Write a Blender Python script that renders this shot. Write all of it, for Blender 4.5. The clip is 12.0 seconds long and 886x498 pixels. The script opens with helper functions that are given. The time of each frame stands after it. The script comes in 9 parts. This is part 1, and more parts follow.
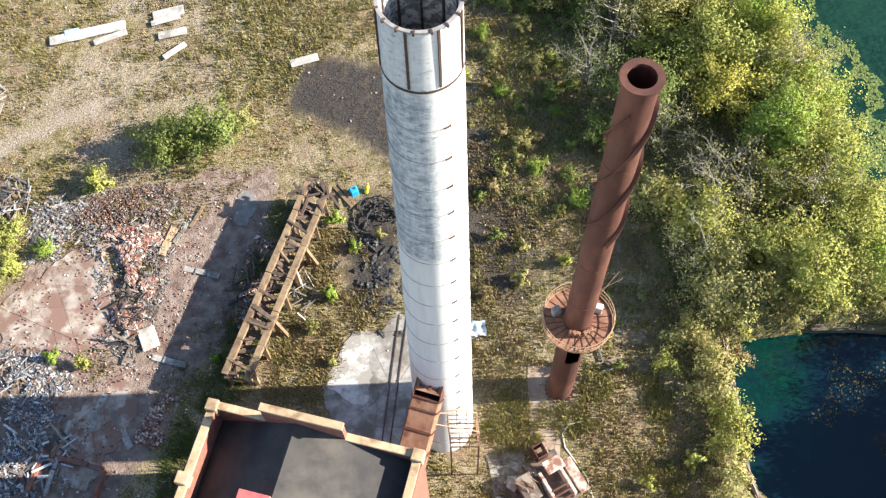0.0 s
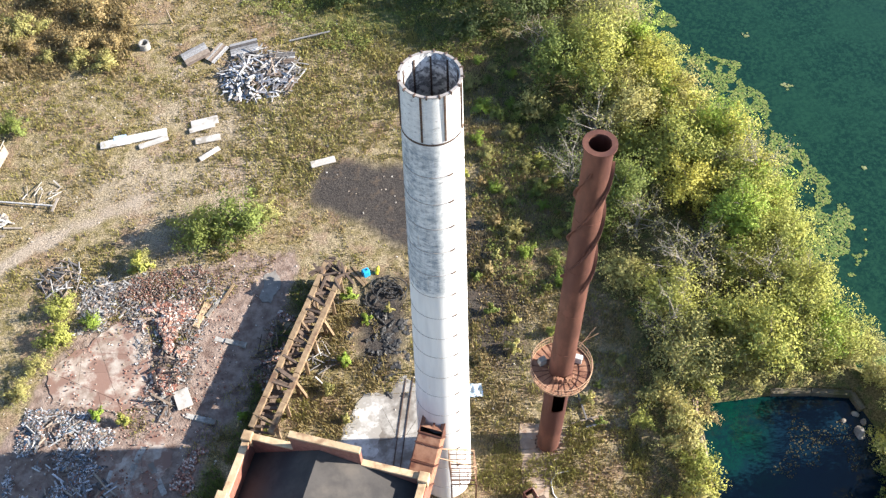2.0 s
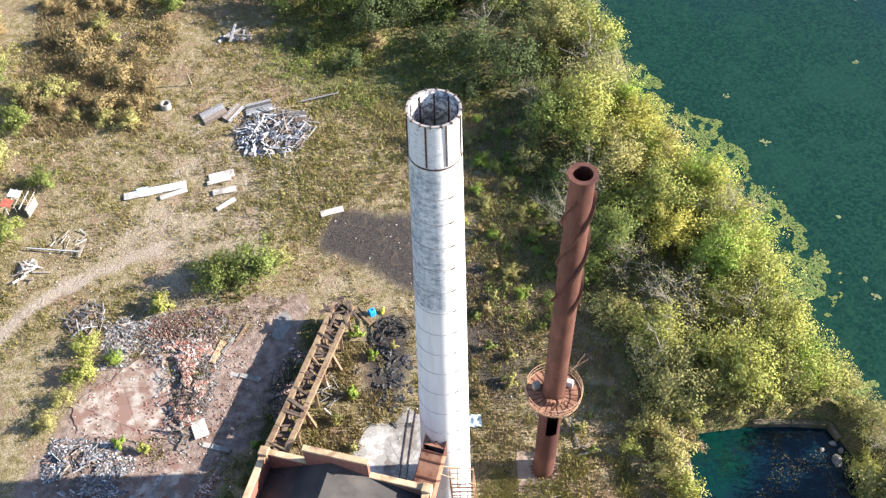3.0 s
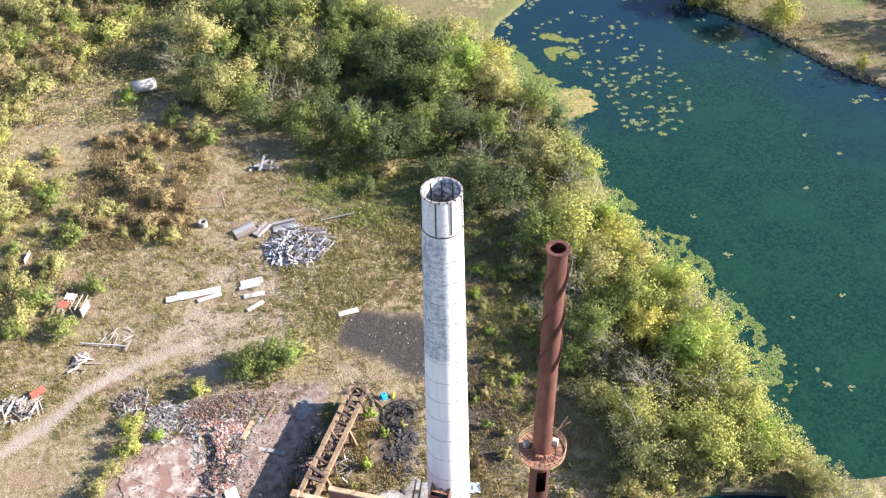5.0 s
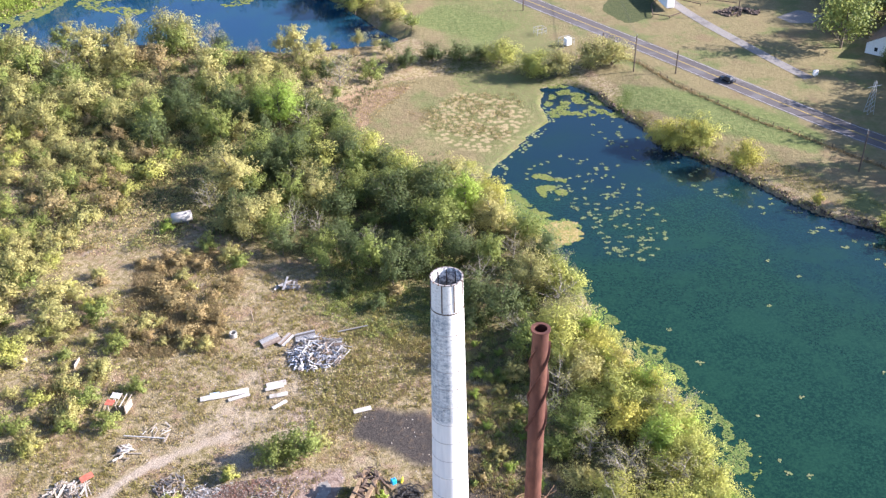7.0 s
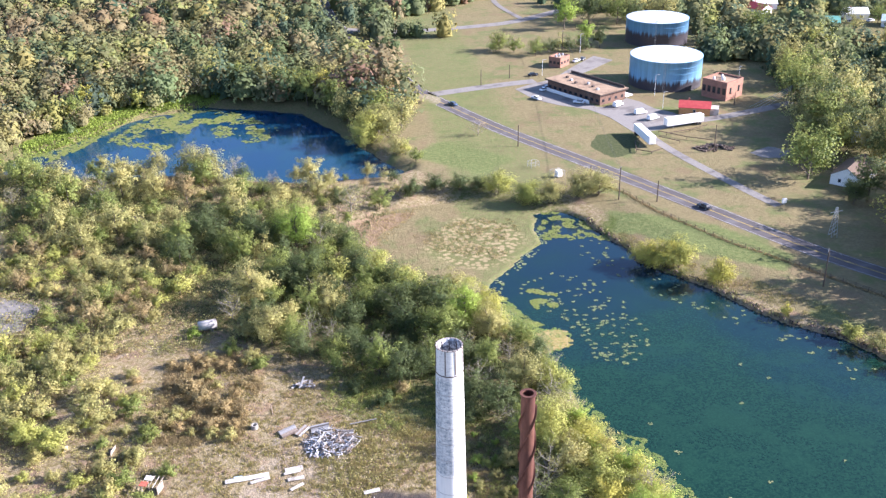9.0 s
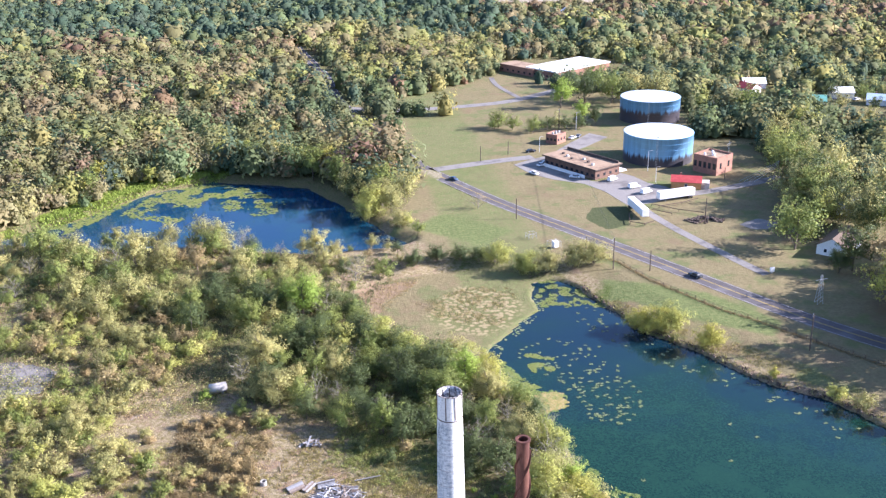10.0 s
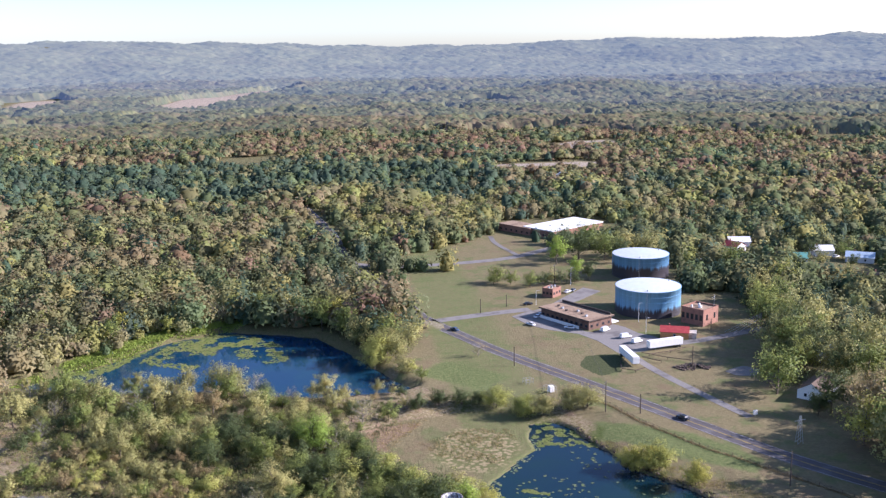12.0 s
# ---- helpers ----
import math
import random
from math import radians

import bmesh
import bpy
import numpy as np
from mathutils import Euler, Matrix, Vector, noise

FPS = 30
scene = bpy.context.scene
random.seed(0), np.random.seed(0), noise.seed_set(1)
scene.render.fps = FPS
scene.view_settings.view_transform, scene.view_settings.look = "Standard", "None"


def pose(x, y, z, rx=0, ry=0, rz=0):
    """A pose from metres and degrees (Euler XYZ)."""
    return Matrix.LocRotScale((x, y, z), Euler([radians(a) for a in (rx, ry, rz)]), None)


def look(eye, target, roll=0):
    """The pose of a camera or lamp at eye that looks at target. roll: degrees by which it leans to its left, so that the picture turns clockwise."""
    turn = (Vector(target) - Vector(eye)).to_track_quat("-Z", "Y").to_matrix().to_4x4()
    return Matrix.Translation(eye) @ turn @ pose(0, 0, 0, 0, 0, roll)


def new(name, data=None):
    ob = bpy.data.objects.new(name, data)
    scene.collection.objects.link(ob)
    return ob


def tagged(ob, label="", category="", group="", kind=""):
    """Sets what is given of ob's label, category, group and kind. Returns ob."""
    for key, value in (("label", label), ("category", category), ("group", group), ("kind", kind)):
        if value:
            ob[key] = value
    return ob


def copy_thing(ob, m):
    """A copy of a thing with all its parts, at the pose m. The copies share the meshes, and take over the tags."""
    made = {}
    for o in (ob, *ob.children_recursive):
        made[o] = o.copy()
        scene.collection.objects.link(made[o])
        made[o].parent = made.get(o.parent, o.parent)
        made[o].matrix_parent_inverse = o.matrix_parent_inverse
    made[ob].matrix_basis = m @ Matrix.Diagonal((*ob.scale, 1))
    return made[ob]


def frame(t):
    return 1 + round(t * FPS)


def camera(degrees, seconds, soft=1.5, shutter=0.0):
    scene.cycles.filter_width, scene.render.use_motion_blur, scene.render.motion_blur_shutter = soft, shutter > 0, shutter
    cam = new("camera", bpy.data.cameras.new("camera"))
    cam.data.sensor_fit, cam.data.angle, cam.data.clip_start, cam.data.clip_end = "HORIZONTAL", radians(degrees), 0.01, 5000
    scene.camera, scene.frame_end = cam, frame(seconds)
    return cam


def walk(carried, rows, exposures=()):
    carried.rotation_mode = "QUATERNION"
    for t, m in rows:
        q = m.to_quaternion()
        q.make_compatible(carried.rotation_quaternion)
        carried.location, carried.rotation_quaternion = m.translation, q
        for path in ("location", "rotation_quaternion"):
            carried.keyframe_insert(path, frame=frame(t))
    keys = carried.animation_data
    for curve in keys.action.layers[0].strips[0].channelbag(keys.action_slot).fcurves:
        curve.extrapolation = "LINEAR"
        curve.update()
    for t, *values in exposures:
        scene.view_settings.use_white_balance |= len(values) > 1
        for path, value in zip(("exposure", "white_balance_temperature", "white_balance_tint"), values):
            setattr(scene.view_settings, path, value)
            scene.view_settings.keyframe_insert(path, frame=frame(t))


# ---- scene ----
cam = camera(48.51, 12.0, soft=1.35)
PATH = [
    (0, (-1.578, -25.430, 85.109), (0.274, -2.957, 40.483), -2.405),
    (0.5, (-1.844, -27.731, 87.217), (0.178, -4.000, 43.254), -2.235),
    (1, (-2.183, -30.393, 89.252), (0.002, -5.351, 46.030), -2.129),
    (1.5, (-2.599, -33.356, 91.266), (-0.183, -6.706, 49.029), -1.945),
    (2, (-3.097, -36.836, 93.506), (-0.424, -8.647, 52.296), -1.734),
    (2.5, (-3.559, -40.523, 95.538), (-0.689, -10.812, 55.425), -1.665),
    (4.5, (-5.739, -57.215, 104.196), (-2.119, -21.842, 69.045), -1.469),
    (5, (-6.468, -61.920, 106.347), (-2.632, -25.187, 72.643), -1.356),
    (5.5, (-7.003, -66.775, 108.400), (-3.042, -28.757, 76.167), -1.340),
    (6, (-7.717, -71.800, 110.523), (-3.581, -32.575, 79.794), -1.273),
    (6.5, (-8.336, -77.023, 112.700), (-4.066, -36.644, 83.524), -1.175),
    (7, (-9.115, -82.415, 114.526), (-4.697, -41.012, 86.846), -1.147),
    (8.8, (-11.484, -102.650, 118.718), (-6.650, -58.083, 96.572), -1.005),
    (9, (-12.011, -105.089, 119.596), (-7.123, -60.209, 98.105), -0.969),
    (9.5, (-12.710, -111.059, 120.854), (-7.723, -65.383, 101.136), -0.987),
    (10, (-13.253, -116.979, 121.952), (-8.201, -70.566, 104.055), -1.040),
    (10.5, (-14.049, -122.816, 122.843), (-8.901, -75.718, 106.866), -1.003),
    (11, (-14.773, -128.767, 123.626), (-9.531, -81.049, 109.643), -0.990),
    (11.5, (-15.436, -135.260, 124.539), (-10.134, -87.005, 112.566), -0.969),
    (12, (-16.405, -141.257, 124.861), (-11.017, -92.587, 114.752), -0.933),
]
walk(cam, [(t, look(e, g, r)) for t, e, g, r in PATH], exposures=[(0, 1.66, 6480, 6), (5, 1.82, 6130, 14), (9, 1.88, 5840, 20), (11.3, 1.84, 5560, 23), (12, 1.2, 5650, 24)])

# ---- world, sun ----
SUN_AZ, SUN_EL = 95.0, 26.0
world = bpy.data.worlds.new("sky")
scene.world = world
world.use_nodes = True
wn = world.node_tree
sky = wn.nodes.new("ShaderNodeTexSky")
sky.sky_type = 'NISHITA'
sky.sun_disc = False
sky.sun_elevation = radians(SUN_EL)
sky.sun_rotation = radians(SUN_AZ)
sky.air_density, sky.dust_density, sky.ozone_density = 0.8, 0.5, 1.6
wn.links.new(sky.outputs[0], wn.nodes["Background"].inputs[0])
wn.nodes["Background"].inputs[1].default_value = 0.095
sun = new("sun", bpy.data.lights.new("sun", 'SUN'))
sun.data.energy, sun.data.angle, sun.data.color = 5.0, radians(0.55), (1.0, 0.915, 0.82)
sd = Vector((math.sin(radians(SUN_AZ)) * math.cos(radians(SUN_EL)), math.cos(radians(SUN_AZ)) * math.cos(radians(SUN_EL)), math.sin(radians(SUN_EL))))
sun.matrix_world = look(sd * 300, (0, 0, 0))


# ---- material helpers ----
def mat_nodes(name):
    m = bpy.data.materials.new(name)
    m.use_nodes = True
    nt = m.node_tree
    return m, nt, nt.nodes["Principled BSDF"]


def nd(nt, kind, **kw):
    n = nt.nodes.new(kind)
    for k, v in kw.items():
        n.inputs[k.replace("_", " ")].default_value = v
    return n


def position(nt, scale=1.0, stretch=None):
    g = nt.nodes.new("ShaderNodeNewGeometry")
    m = nt.nodes.new("ShaderNodeVectorMath")
    m.operation = 'MULTIPLY'
    s = stretch or (1, 1, 1)
    m.inputs[1].default_value = (scale * s[0], scale * s[1], scale * s[2])
    nt.links.new(g.outputs["Position"], m.inputs[0])
    return m.outputs[0]


def noise_at(nt, scale, detail=4.0, rough=0.6, stretch=None):
    n = nd(nt, "ShaderNodeTexNoise", Scale=1.0, Detail=detail, Roughness=rough)
    nt.links.new(position(nt, scale, stretch), n.inputs["Vector"])
    return n.outputs[0]


def ramp(nt, value, lo, hi):
    r = nt.nodes.new("ShaderNodeMapRange")
    r.interpolation_type = 'SMOOTHSTEP'
    r.inputs["From Min"].default_value, r.inputs["From Max"].default_value = lo, hi
    nt.links.new(value, r.inputs["Value"])
    return r.outputs[0]


def math_node(nt, op, a, b=None):
    n = nt.nodes.new("ShaderNodeMath")
    n.operation = op
    for i, v in enumerate((a, b)):
        if v is None:
            continue
        if isinstance(v, (int, float)):
            n.inputs[i].default_value = v
        else:
            nt.links.new(v, n.inputs[i])
    return n.outputs[0]


def mix(nt, fac, a, b, blend='MIX'):
    n = nt.nodes.new("ShaderNodeMix")
    n.data_type, n.blend_type = 'RGBA', blend
    for sock, v in ((n.inputs[0], fac), (n.inputs[6], a), (n.inputs[7], b)):
        if isinstance(v, (int, float)):
            sock.default_value = v
        elif isinstance(v, tuple):
            sock.default_value = (*v[:3], 1)
        else:
            nt.links.new(v, sock)
    return n.outputs[2]


def bump(nt, bsdf, height, strength=0.4, distance=0.05):
    b = nd(nt, "ShaderNodeBump", Strength=strength, Distance=distance)
    nt.links.new(height, b.inputs["Height"])
    nt.links.new(b.outputs[0], bsdf.inputs["Normal"])


def surface(name, c1, c2, scale=1.0, rough=0.8, metal=0.0, bumps=0.3, c3=None, scale3=0.2, lo3=0.5, hi3=0.65, stretch=None, spec=0.3):
    """A worn surface: two colours in fine noise, a third in larger stains."""
    m, nt, b = mat_nodes(name)
    n1 = noise_at(nt, scale, 6.0, 0.65, stretch)
    col = mix(nt, ramp(nt, n1, 0.32, 0.68), c1, c2)
    if c3:
        n3 = noise_at(nt, scale3, 5.0, 0.6, stretch)
        col = mix(nt, ramp(nt, n3, lo3, hi3), col, c3)
    oi = nt.nodes.new("ShaderNodeObjectInfo")
    col = mix(nt, 0.12, col, mix(nt, oi.outputs["Random"], (0.05, 0.05, 0.05), (0.8, 0.8, 0.8)), 'OVERLAY')
    nt.links.new(col, b.inputs["Base Color"])
    b.inputs["Roughness"].default_value, b.inputs["Metallic"].default_value = rough, metal
    b.inputs["Specular IOR Level"].default_value = spec
    if bumps:
        bump(nt, b, noise_at(nt, scale * 2.5, 4.0), bumps, 0.04)
    return m


def crown_normal(nt, sockets, leafy=0.4):
    """Shades leaves by the side of the crown that they grow on."""
    a = nt.nodes.new("ShaderNodeAttribute")
    a.attribute_name = "outward"
    v = nt.nodes.new("ShaderNodeVectorTransform")
    v.vector_type, v.convert_from, v.convert_to = 'NORMAL', 'OBJECT', 'WORLD'
    n = nt.nodes.new("ShaderNodeVectorMath")
    n.operation = 'NORMALIZE'
    half = nt.nodes.new("ShaderNodeVectorMath")
    half.operation = 'MULTIPLY_ADD'
    half.inputs[1].default_value = (leafy, leafy, leafy)
    nt.links.new(a.outputs["Vector"], v.inputs[0])
    nt.links.new(nt.nodes.new("ShaderNodeNewGeometry").outputs["Normal"], half.inputs[0])
    nt.links.new(v.outputs[0], half.inputs[2])
    nt.links.new(half.outputs[0], n.inputs[0])
    for q in sockets:
        nt.links.new(n.outputs[0], q)


def leaf_mat(name, c1, c2, c3, gain=1.0):
    """Leaves that differ from clump to clump and tree to tree."""
    c1, c2, c3 = (tuple(gain * v for v in c) for c in (c1, c2, c3))
    m, nt, b = mat_nodes(name)
    g = nt.nodes.new("ShaderNodeNewGeometry")
    oi = nt.nodes.new("ShaderNodeObjectInfo")
    col = mix(nt, ramp(nt, g.outputs["Random Per Island"], -0.5, 1.5), c1, c2)
    big = noise_at(nt, 0.35, 3.0)
    col = mix(nt, ramp(nt, big, 0.45, 0.7), col, c3)
    col = mix(nt, 0.3, col, mix(nt, oi.outputs["Random"], (0.36, 0.42, 0.36), (0.72, 0.67, 0.62)), 'OVERLAY')
    nt.links.new(col, b.inputs["Base Color"])
    b.inputs["Roughness"].default_value = 0.6
    b.inputs["Specular IOR Level"].default_value = 0.2
    tr = nt.nodes.new("ShaderNodeBsdfTranslucent")
    nt.links.new(mix(nt, 0.2, col, (0.7, 0.7, 0.25), 'SCREEN'), tr.inputs[0])
    ms = nt.nodes.new("ShaderNodeMixShader")
    ms.inputs[0].default_value = 0.44
    crown_normal(nt, (b.inputs["Normal"], tr.inputs["Normal"]))
    nt.links.new(b.outputs[0], ms.inputs[1])
    nt.links.new(tr.outputs[0], ms.inputs[2])
    nt.links.new(ms.outputs[0], nt.nodes["Material Output"].inputs[0])
    return m


# ---- mesh helpers ----
def thing(name, label, category, m=None, group="", kind=""):
    ob = new(name)
    ob.empty_display_size = 0.2
    if m is not None:
        ob.matrix_basis = m
    return tagged(ob, label, category, group, kind)


def finish(bm, name, material, smooth=False):
    me = bpy.data.meshes.new(name)
    bm.normal_update()
    bm.to_mesh(me)
    bm.free()
    for q in (material if isinstance(material, (list, tuple)) else [material]):
        me.materials.append(q)
    if smooth:
        me.shade_smooth()
    return me


def part(name, bm, material, parent=None, label="", smooth=False):
    me = bm if isinstance(bm, bpy.types.Mesh) else finish(bm, name, material, smooth)
    ob = new(name, me)
    if parent is not None:
        ob.parent = parent
    return tagged(ob, label)


def np_mesh(name, verts, faces, material, smooth=False, outward=None):
    """A mesh from arrays; faces is an n x 3 or n x 4 array."""
    verts, faces = np.asarray(verts, dtype=np.float32), np.asarray(faces, dtype=np.int32)
    k = faces.shape[1]
    me = bpy.data.meshes.new(name)
    me.vertices.add(len(verts))
    me.vertices.foreach_set("co", verts.ravel())
    me.loops.add(faces.size)
    me.loops.foreach_set("vertex_index", faces.ravel())
    me.polygons.add(len(faces))
    me.polygons.foreach_set("loop_start", np.arange(0, faces.size, k, dtype=np.int32))
    me.polygons.foreach_set("use_smooth", np.full(len(faces), smooth))
    me.update(calc_edges=True)
    if outward is not None:
        me.attributes.new("outward", 'FLOAT_VECTOR', 'POINT').data.foreach_set("vector", np.asarray(outward, dtype=np.float32).ravel())
    me.materials.append(material)
    return me


def box(bm, c, s, rz=0.0, m=None, bevel=0.0):
    """A box of size s round c, turned by rz degrees."""
    mm = (m or Matrix()) @ pose(*c, 0, 0, rz) @ Matrix.Diagonal((*s, 1))
    vs = bmesh.ops.create_cube(bm, size=1.0, matrix=mm)["verts"]
    if bevel:
        es = list({e for v in vs for e in v.link_edges})
        bmesh.ops.bevel(bm, geom=es, offset=bevel, segments=1, affect='EDGES')


def beam(bm, a, b, w, h, roll=0.0):
    """A straight bar of w x h from a to b."""
    a, b = Vector(a), Vector(b)
    d = b - a
    q = d.to_track_quat('X', 'Z').to_matrix().to_4x4()
    bmesh.ops.create_cube(bm, size=1.0, matrix=Matrix.Translation((a + b) / 2) @ q @ pose(0, 0, 0, roll) @ Matrix.Diagonal((d.length, w, h, 1)))


def tube(bm, points, radii, n=8, caps=True):
    """A tapered tube through points."""
    pts = [Vector(p) for p in points]
    rings = []
    for i, p in enumerate(pts):
        d = (pts[min(i + 1, len(pts) - 1)] - pts[max(i - 1, 0)]).normalized()
        q = d.to_track_quat('Z', 'Y')
        rings.append([bm.verts.new(p + q @ Vector((radii[i] * math.cos(2 * math.pi * k / n), radii[i] * math.sin(2 * math.pi * k / n), 0))) for k in range(n)])
    for r0, r1 in zip(rings, rings[1:]):
        for k in range(n):
            bm.faces.new((r0[k], r0[(k + 1) % n], r1[(k + 1) % n], r1[k]))
    if caps:
        bm.faces.new(rings[0][::-1])
        bm.faces.new(rings[-1])


def lathe(bm, profile, n=48, c=(0, 0, 0)):
    """Turns (radius, z) pairs about an upright axis; a closed skin along the profile."""
    rings = [[bm.verts.new((c[0] + r * math.cos(2 * math.pi * k / n), c[1] + r * math.sin(2 * math.pi * k / n), c[2] + z)) for k in range(n)] for r, z in profile]
    for r0, r1 in zip(rings, rings[1:]):
        for k in range(n):
            bm.faces.new((r0[k], r0[(k + 1) % n], r1[(k + 1) % n], r1[k]))


def inside(poly, x, y):
    r = np.zeros(np.shape(x), bool)
    for (x0, y0), (x1, y1) in zip(poly, poly[1:] + poly[:1]):
        if y0 != y1:
            r ^= ((y0 > y) != (y1 > y)) & (x < (x1 - x0) * (y - y0) / (y1 - y0) + x0)
    return r


def line_dist(line, x, y, closed=False):
    d = np.full(np.shape(x), 1e9)
    for (x0, y0), (x1, y1) in zip(line, line[1:] + (line[:1] if closed else [])):
        dx, dy = x1 - x0, y1 - y0
        u = np.clip(((x - x0) * dx + (y - y0) * dy) / (dx * dx + dy * dy + 1e-9), 0, 1)
        d = np.minimum(d, np.hypot(x - x0 - u * dx, y - y0 - u * dy))
    return d


def sdist(poly, x, y):
    d = line_dist(poly, x, y, True)
    return np.where(inside(poly, x, y), -d, d)


def value_noise(x, y, scale, seed=0):
    """Smooth noise from 0 to 1."""
    x, y = np.asarray(x) * scale, np.asarray(y) * scale
    xi, yi = np.floor(x).astype(np.int64), np.floor(y).astype(np.int64)
    fx, fy = x - xi, y - yi
    fx, fy = fx * fx * (3 - 2 * fx), fy * fy * (3 - 2 * fy)

    def h(i, j):
        k = (i * 374761393 + j * 668265263 + seed * 974711) & 0x7fffffff
        k = ((k ^ (k >> 13)) * 1274126177) & 0x7fffffff
        return ((k ^ (k >> 16)) & 0xffff) / 65535.0
    a = h(xi, yi) * (1 - fx) + h(xi + 1, yi) * fx
    b = h(xi, yi + 1) * (1 - fx) + h(xi + 1, yi + 1) * fx
    return a * (1 - fy) + b * fy


def fbm(x, y, scale, octaves=4, seed=0):
    s, a, t = 0.0, 1.0, 0.0
    for o in range(octaves):
        s = s + a * value_noise(x, y, scale * 2 ** o, seed + o)
        t += a
        a *= 0.5
    return s / t


def sstep(lo, hi, v):
    u = np.clip((v - lo) / (hi - lo), 0, 1)
    return u * u * (3 - 2 * u)


# ---- plan: water, roads, clearings ----
WATER = -2.5
POND_A = [(24, 121), (21, 108), (31, 92), (35.5, 74), (34.5, 60), (35.5, 50), (38, 42), (42, 33), (44.5, 24), (45, 15), (46, 8), (52, 5.5), (70, 4), (96, 30),
          (118, 62), (109.4, 77.6), (104, 87), (95, 93.5), (92, 98.5), (88, 105), (85, 112.4), (80, 119), (74, 126), (69, 132.6), (67, 144.8), (63.5, 152.5), (61, 163), (54, 173), (47, 171), (44.5, 160), (44, 150), (33, 136)]
MUD = [(-11.6, 167.8), (1, 180), (20, 184), (37, 182), (47, 177), (46, 168), (43.5, 159), (43.5, 150), (33, 136), (24, 121), (12, 128), (-2, 137), (-8, 146)]
POOL = [(27.7, 5.3), (36.5, 5.4), (44, 4.4), (46, -2), (44, -9), (38, -14), (30, -13), (26.5, -8), (27, -2)]
POND_B = [(-143, 236), (-129, 248), (-114, 260), (-94, 288), (-68, 302), (-27, 287), (-8, 250), (2, 227), (10, 213), (4, 209), (-26, 206), (-60, 219), (-104, 224)]
ROAD = [(-40, 640), (-19, 526), (-12, 445), (22.6, 301), (48.5, 246.3), (69.1, 211.8), (88, 179.7), (102.8, 153.4), (118.3, 126), (136, 103), (180, 50), (240, -20)]


def height(x, y):
    x, y = np.asarray(x, float), np.asarray(y, float)
    h = (fbm(x, y, 0.08, 3, 5) - 0.5) * 0.5 * sstep(3, 12, np.hypot(x, y)) * (0.08 + 0.92 * sstep(50, 34, x))
    for poly, w in ((POND_A, 2.8), (POOL, 2.0), (POND_B, 4.0)):
        near = (np.abs(x - 0) < 260) & (y < 420) & (y > -80)
        s = np.full(x.shape, 50.0)
        if near.any():
            s[near] = sdist(poly, x[near], y[near])
        s = s + (fbm(x, y, 0.15, 3, 9) - 0.5) * 3.4 * (w > 2.5)
        if poly is POND_A:
            w = w - 1.5 * sstep(54, 60, x)
            h = np.where((x > 54) & (s < 16), np.minimum(h, WATER + 0.7 + 1.8 * s / 16), h)
        h = np.minimum(h, np.where(s < w, np.clip(WATER + (s / w) * 2.5, -4.5, 0.2), h + 0.0 * s))
    near = (np.abs(x) < 120) & (y < 230) & (y > 80)
    s = np.full(x.shape, 50.0)
    if near.any():
        s[near] = sdist(MUD, x[near], y[near]) + (fbm(x[near], y[near], 0.12, 3, 13) - 0.5) * 7.0
    mud = WATER + 0.12 + (fbm(x, y, 0.1, 3, 3) - 0.5) * 0.35
    h = np.where(s < 0, np.maximum(h, mud) * 0 + mud, np.where(s < 13, np.minimum(h, mud + (0 - mud) * s / 13), h))
    h = h + 0.17 * sstep(-54, -47, x) * sstep(17, 13, x) * sstep(-14, -8, y) * sstep(36, 29, y)
    d = np.hypot(x + 16, y + 141)
    far = sstep(600, 1500, d)
    h = h + far * ((fbm(x, y, 0.0018, 4, 21) - 0.5) * 34)
    ridge = sstep(3200, 4800, d)
    west = sstep(300, -1300, x)
    h = h + ridge * (112 + 34 * west + 14 * sstep(500, 1900, x) + 90 * (fbm(x, y, 0.0021, 3, 33) - 0.5)) + 60 * sstep(2000, 2500, d) * sstep(3100, 2700, d) * (fbm(x, y, 0.0016, 3, 37) - 0.45)
    return h

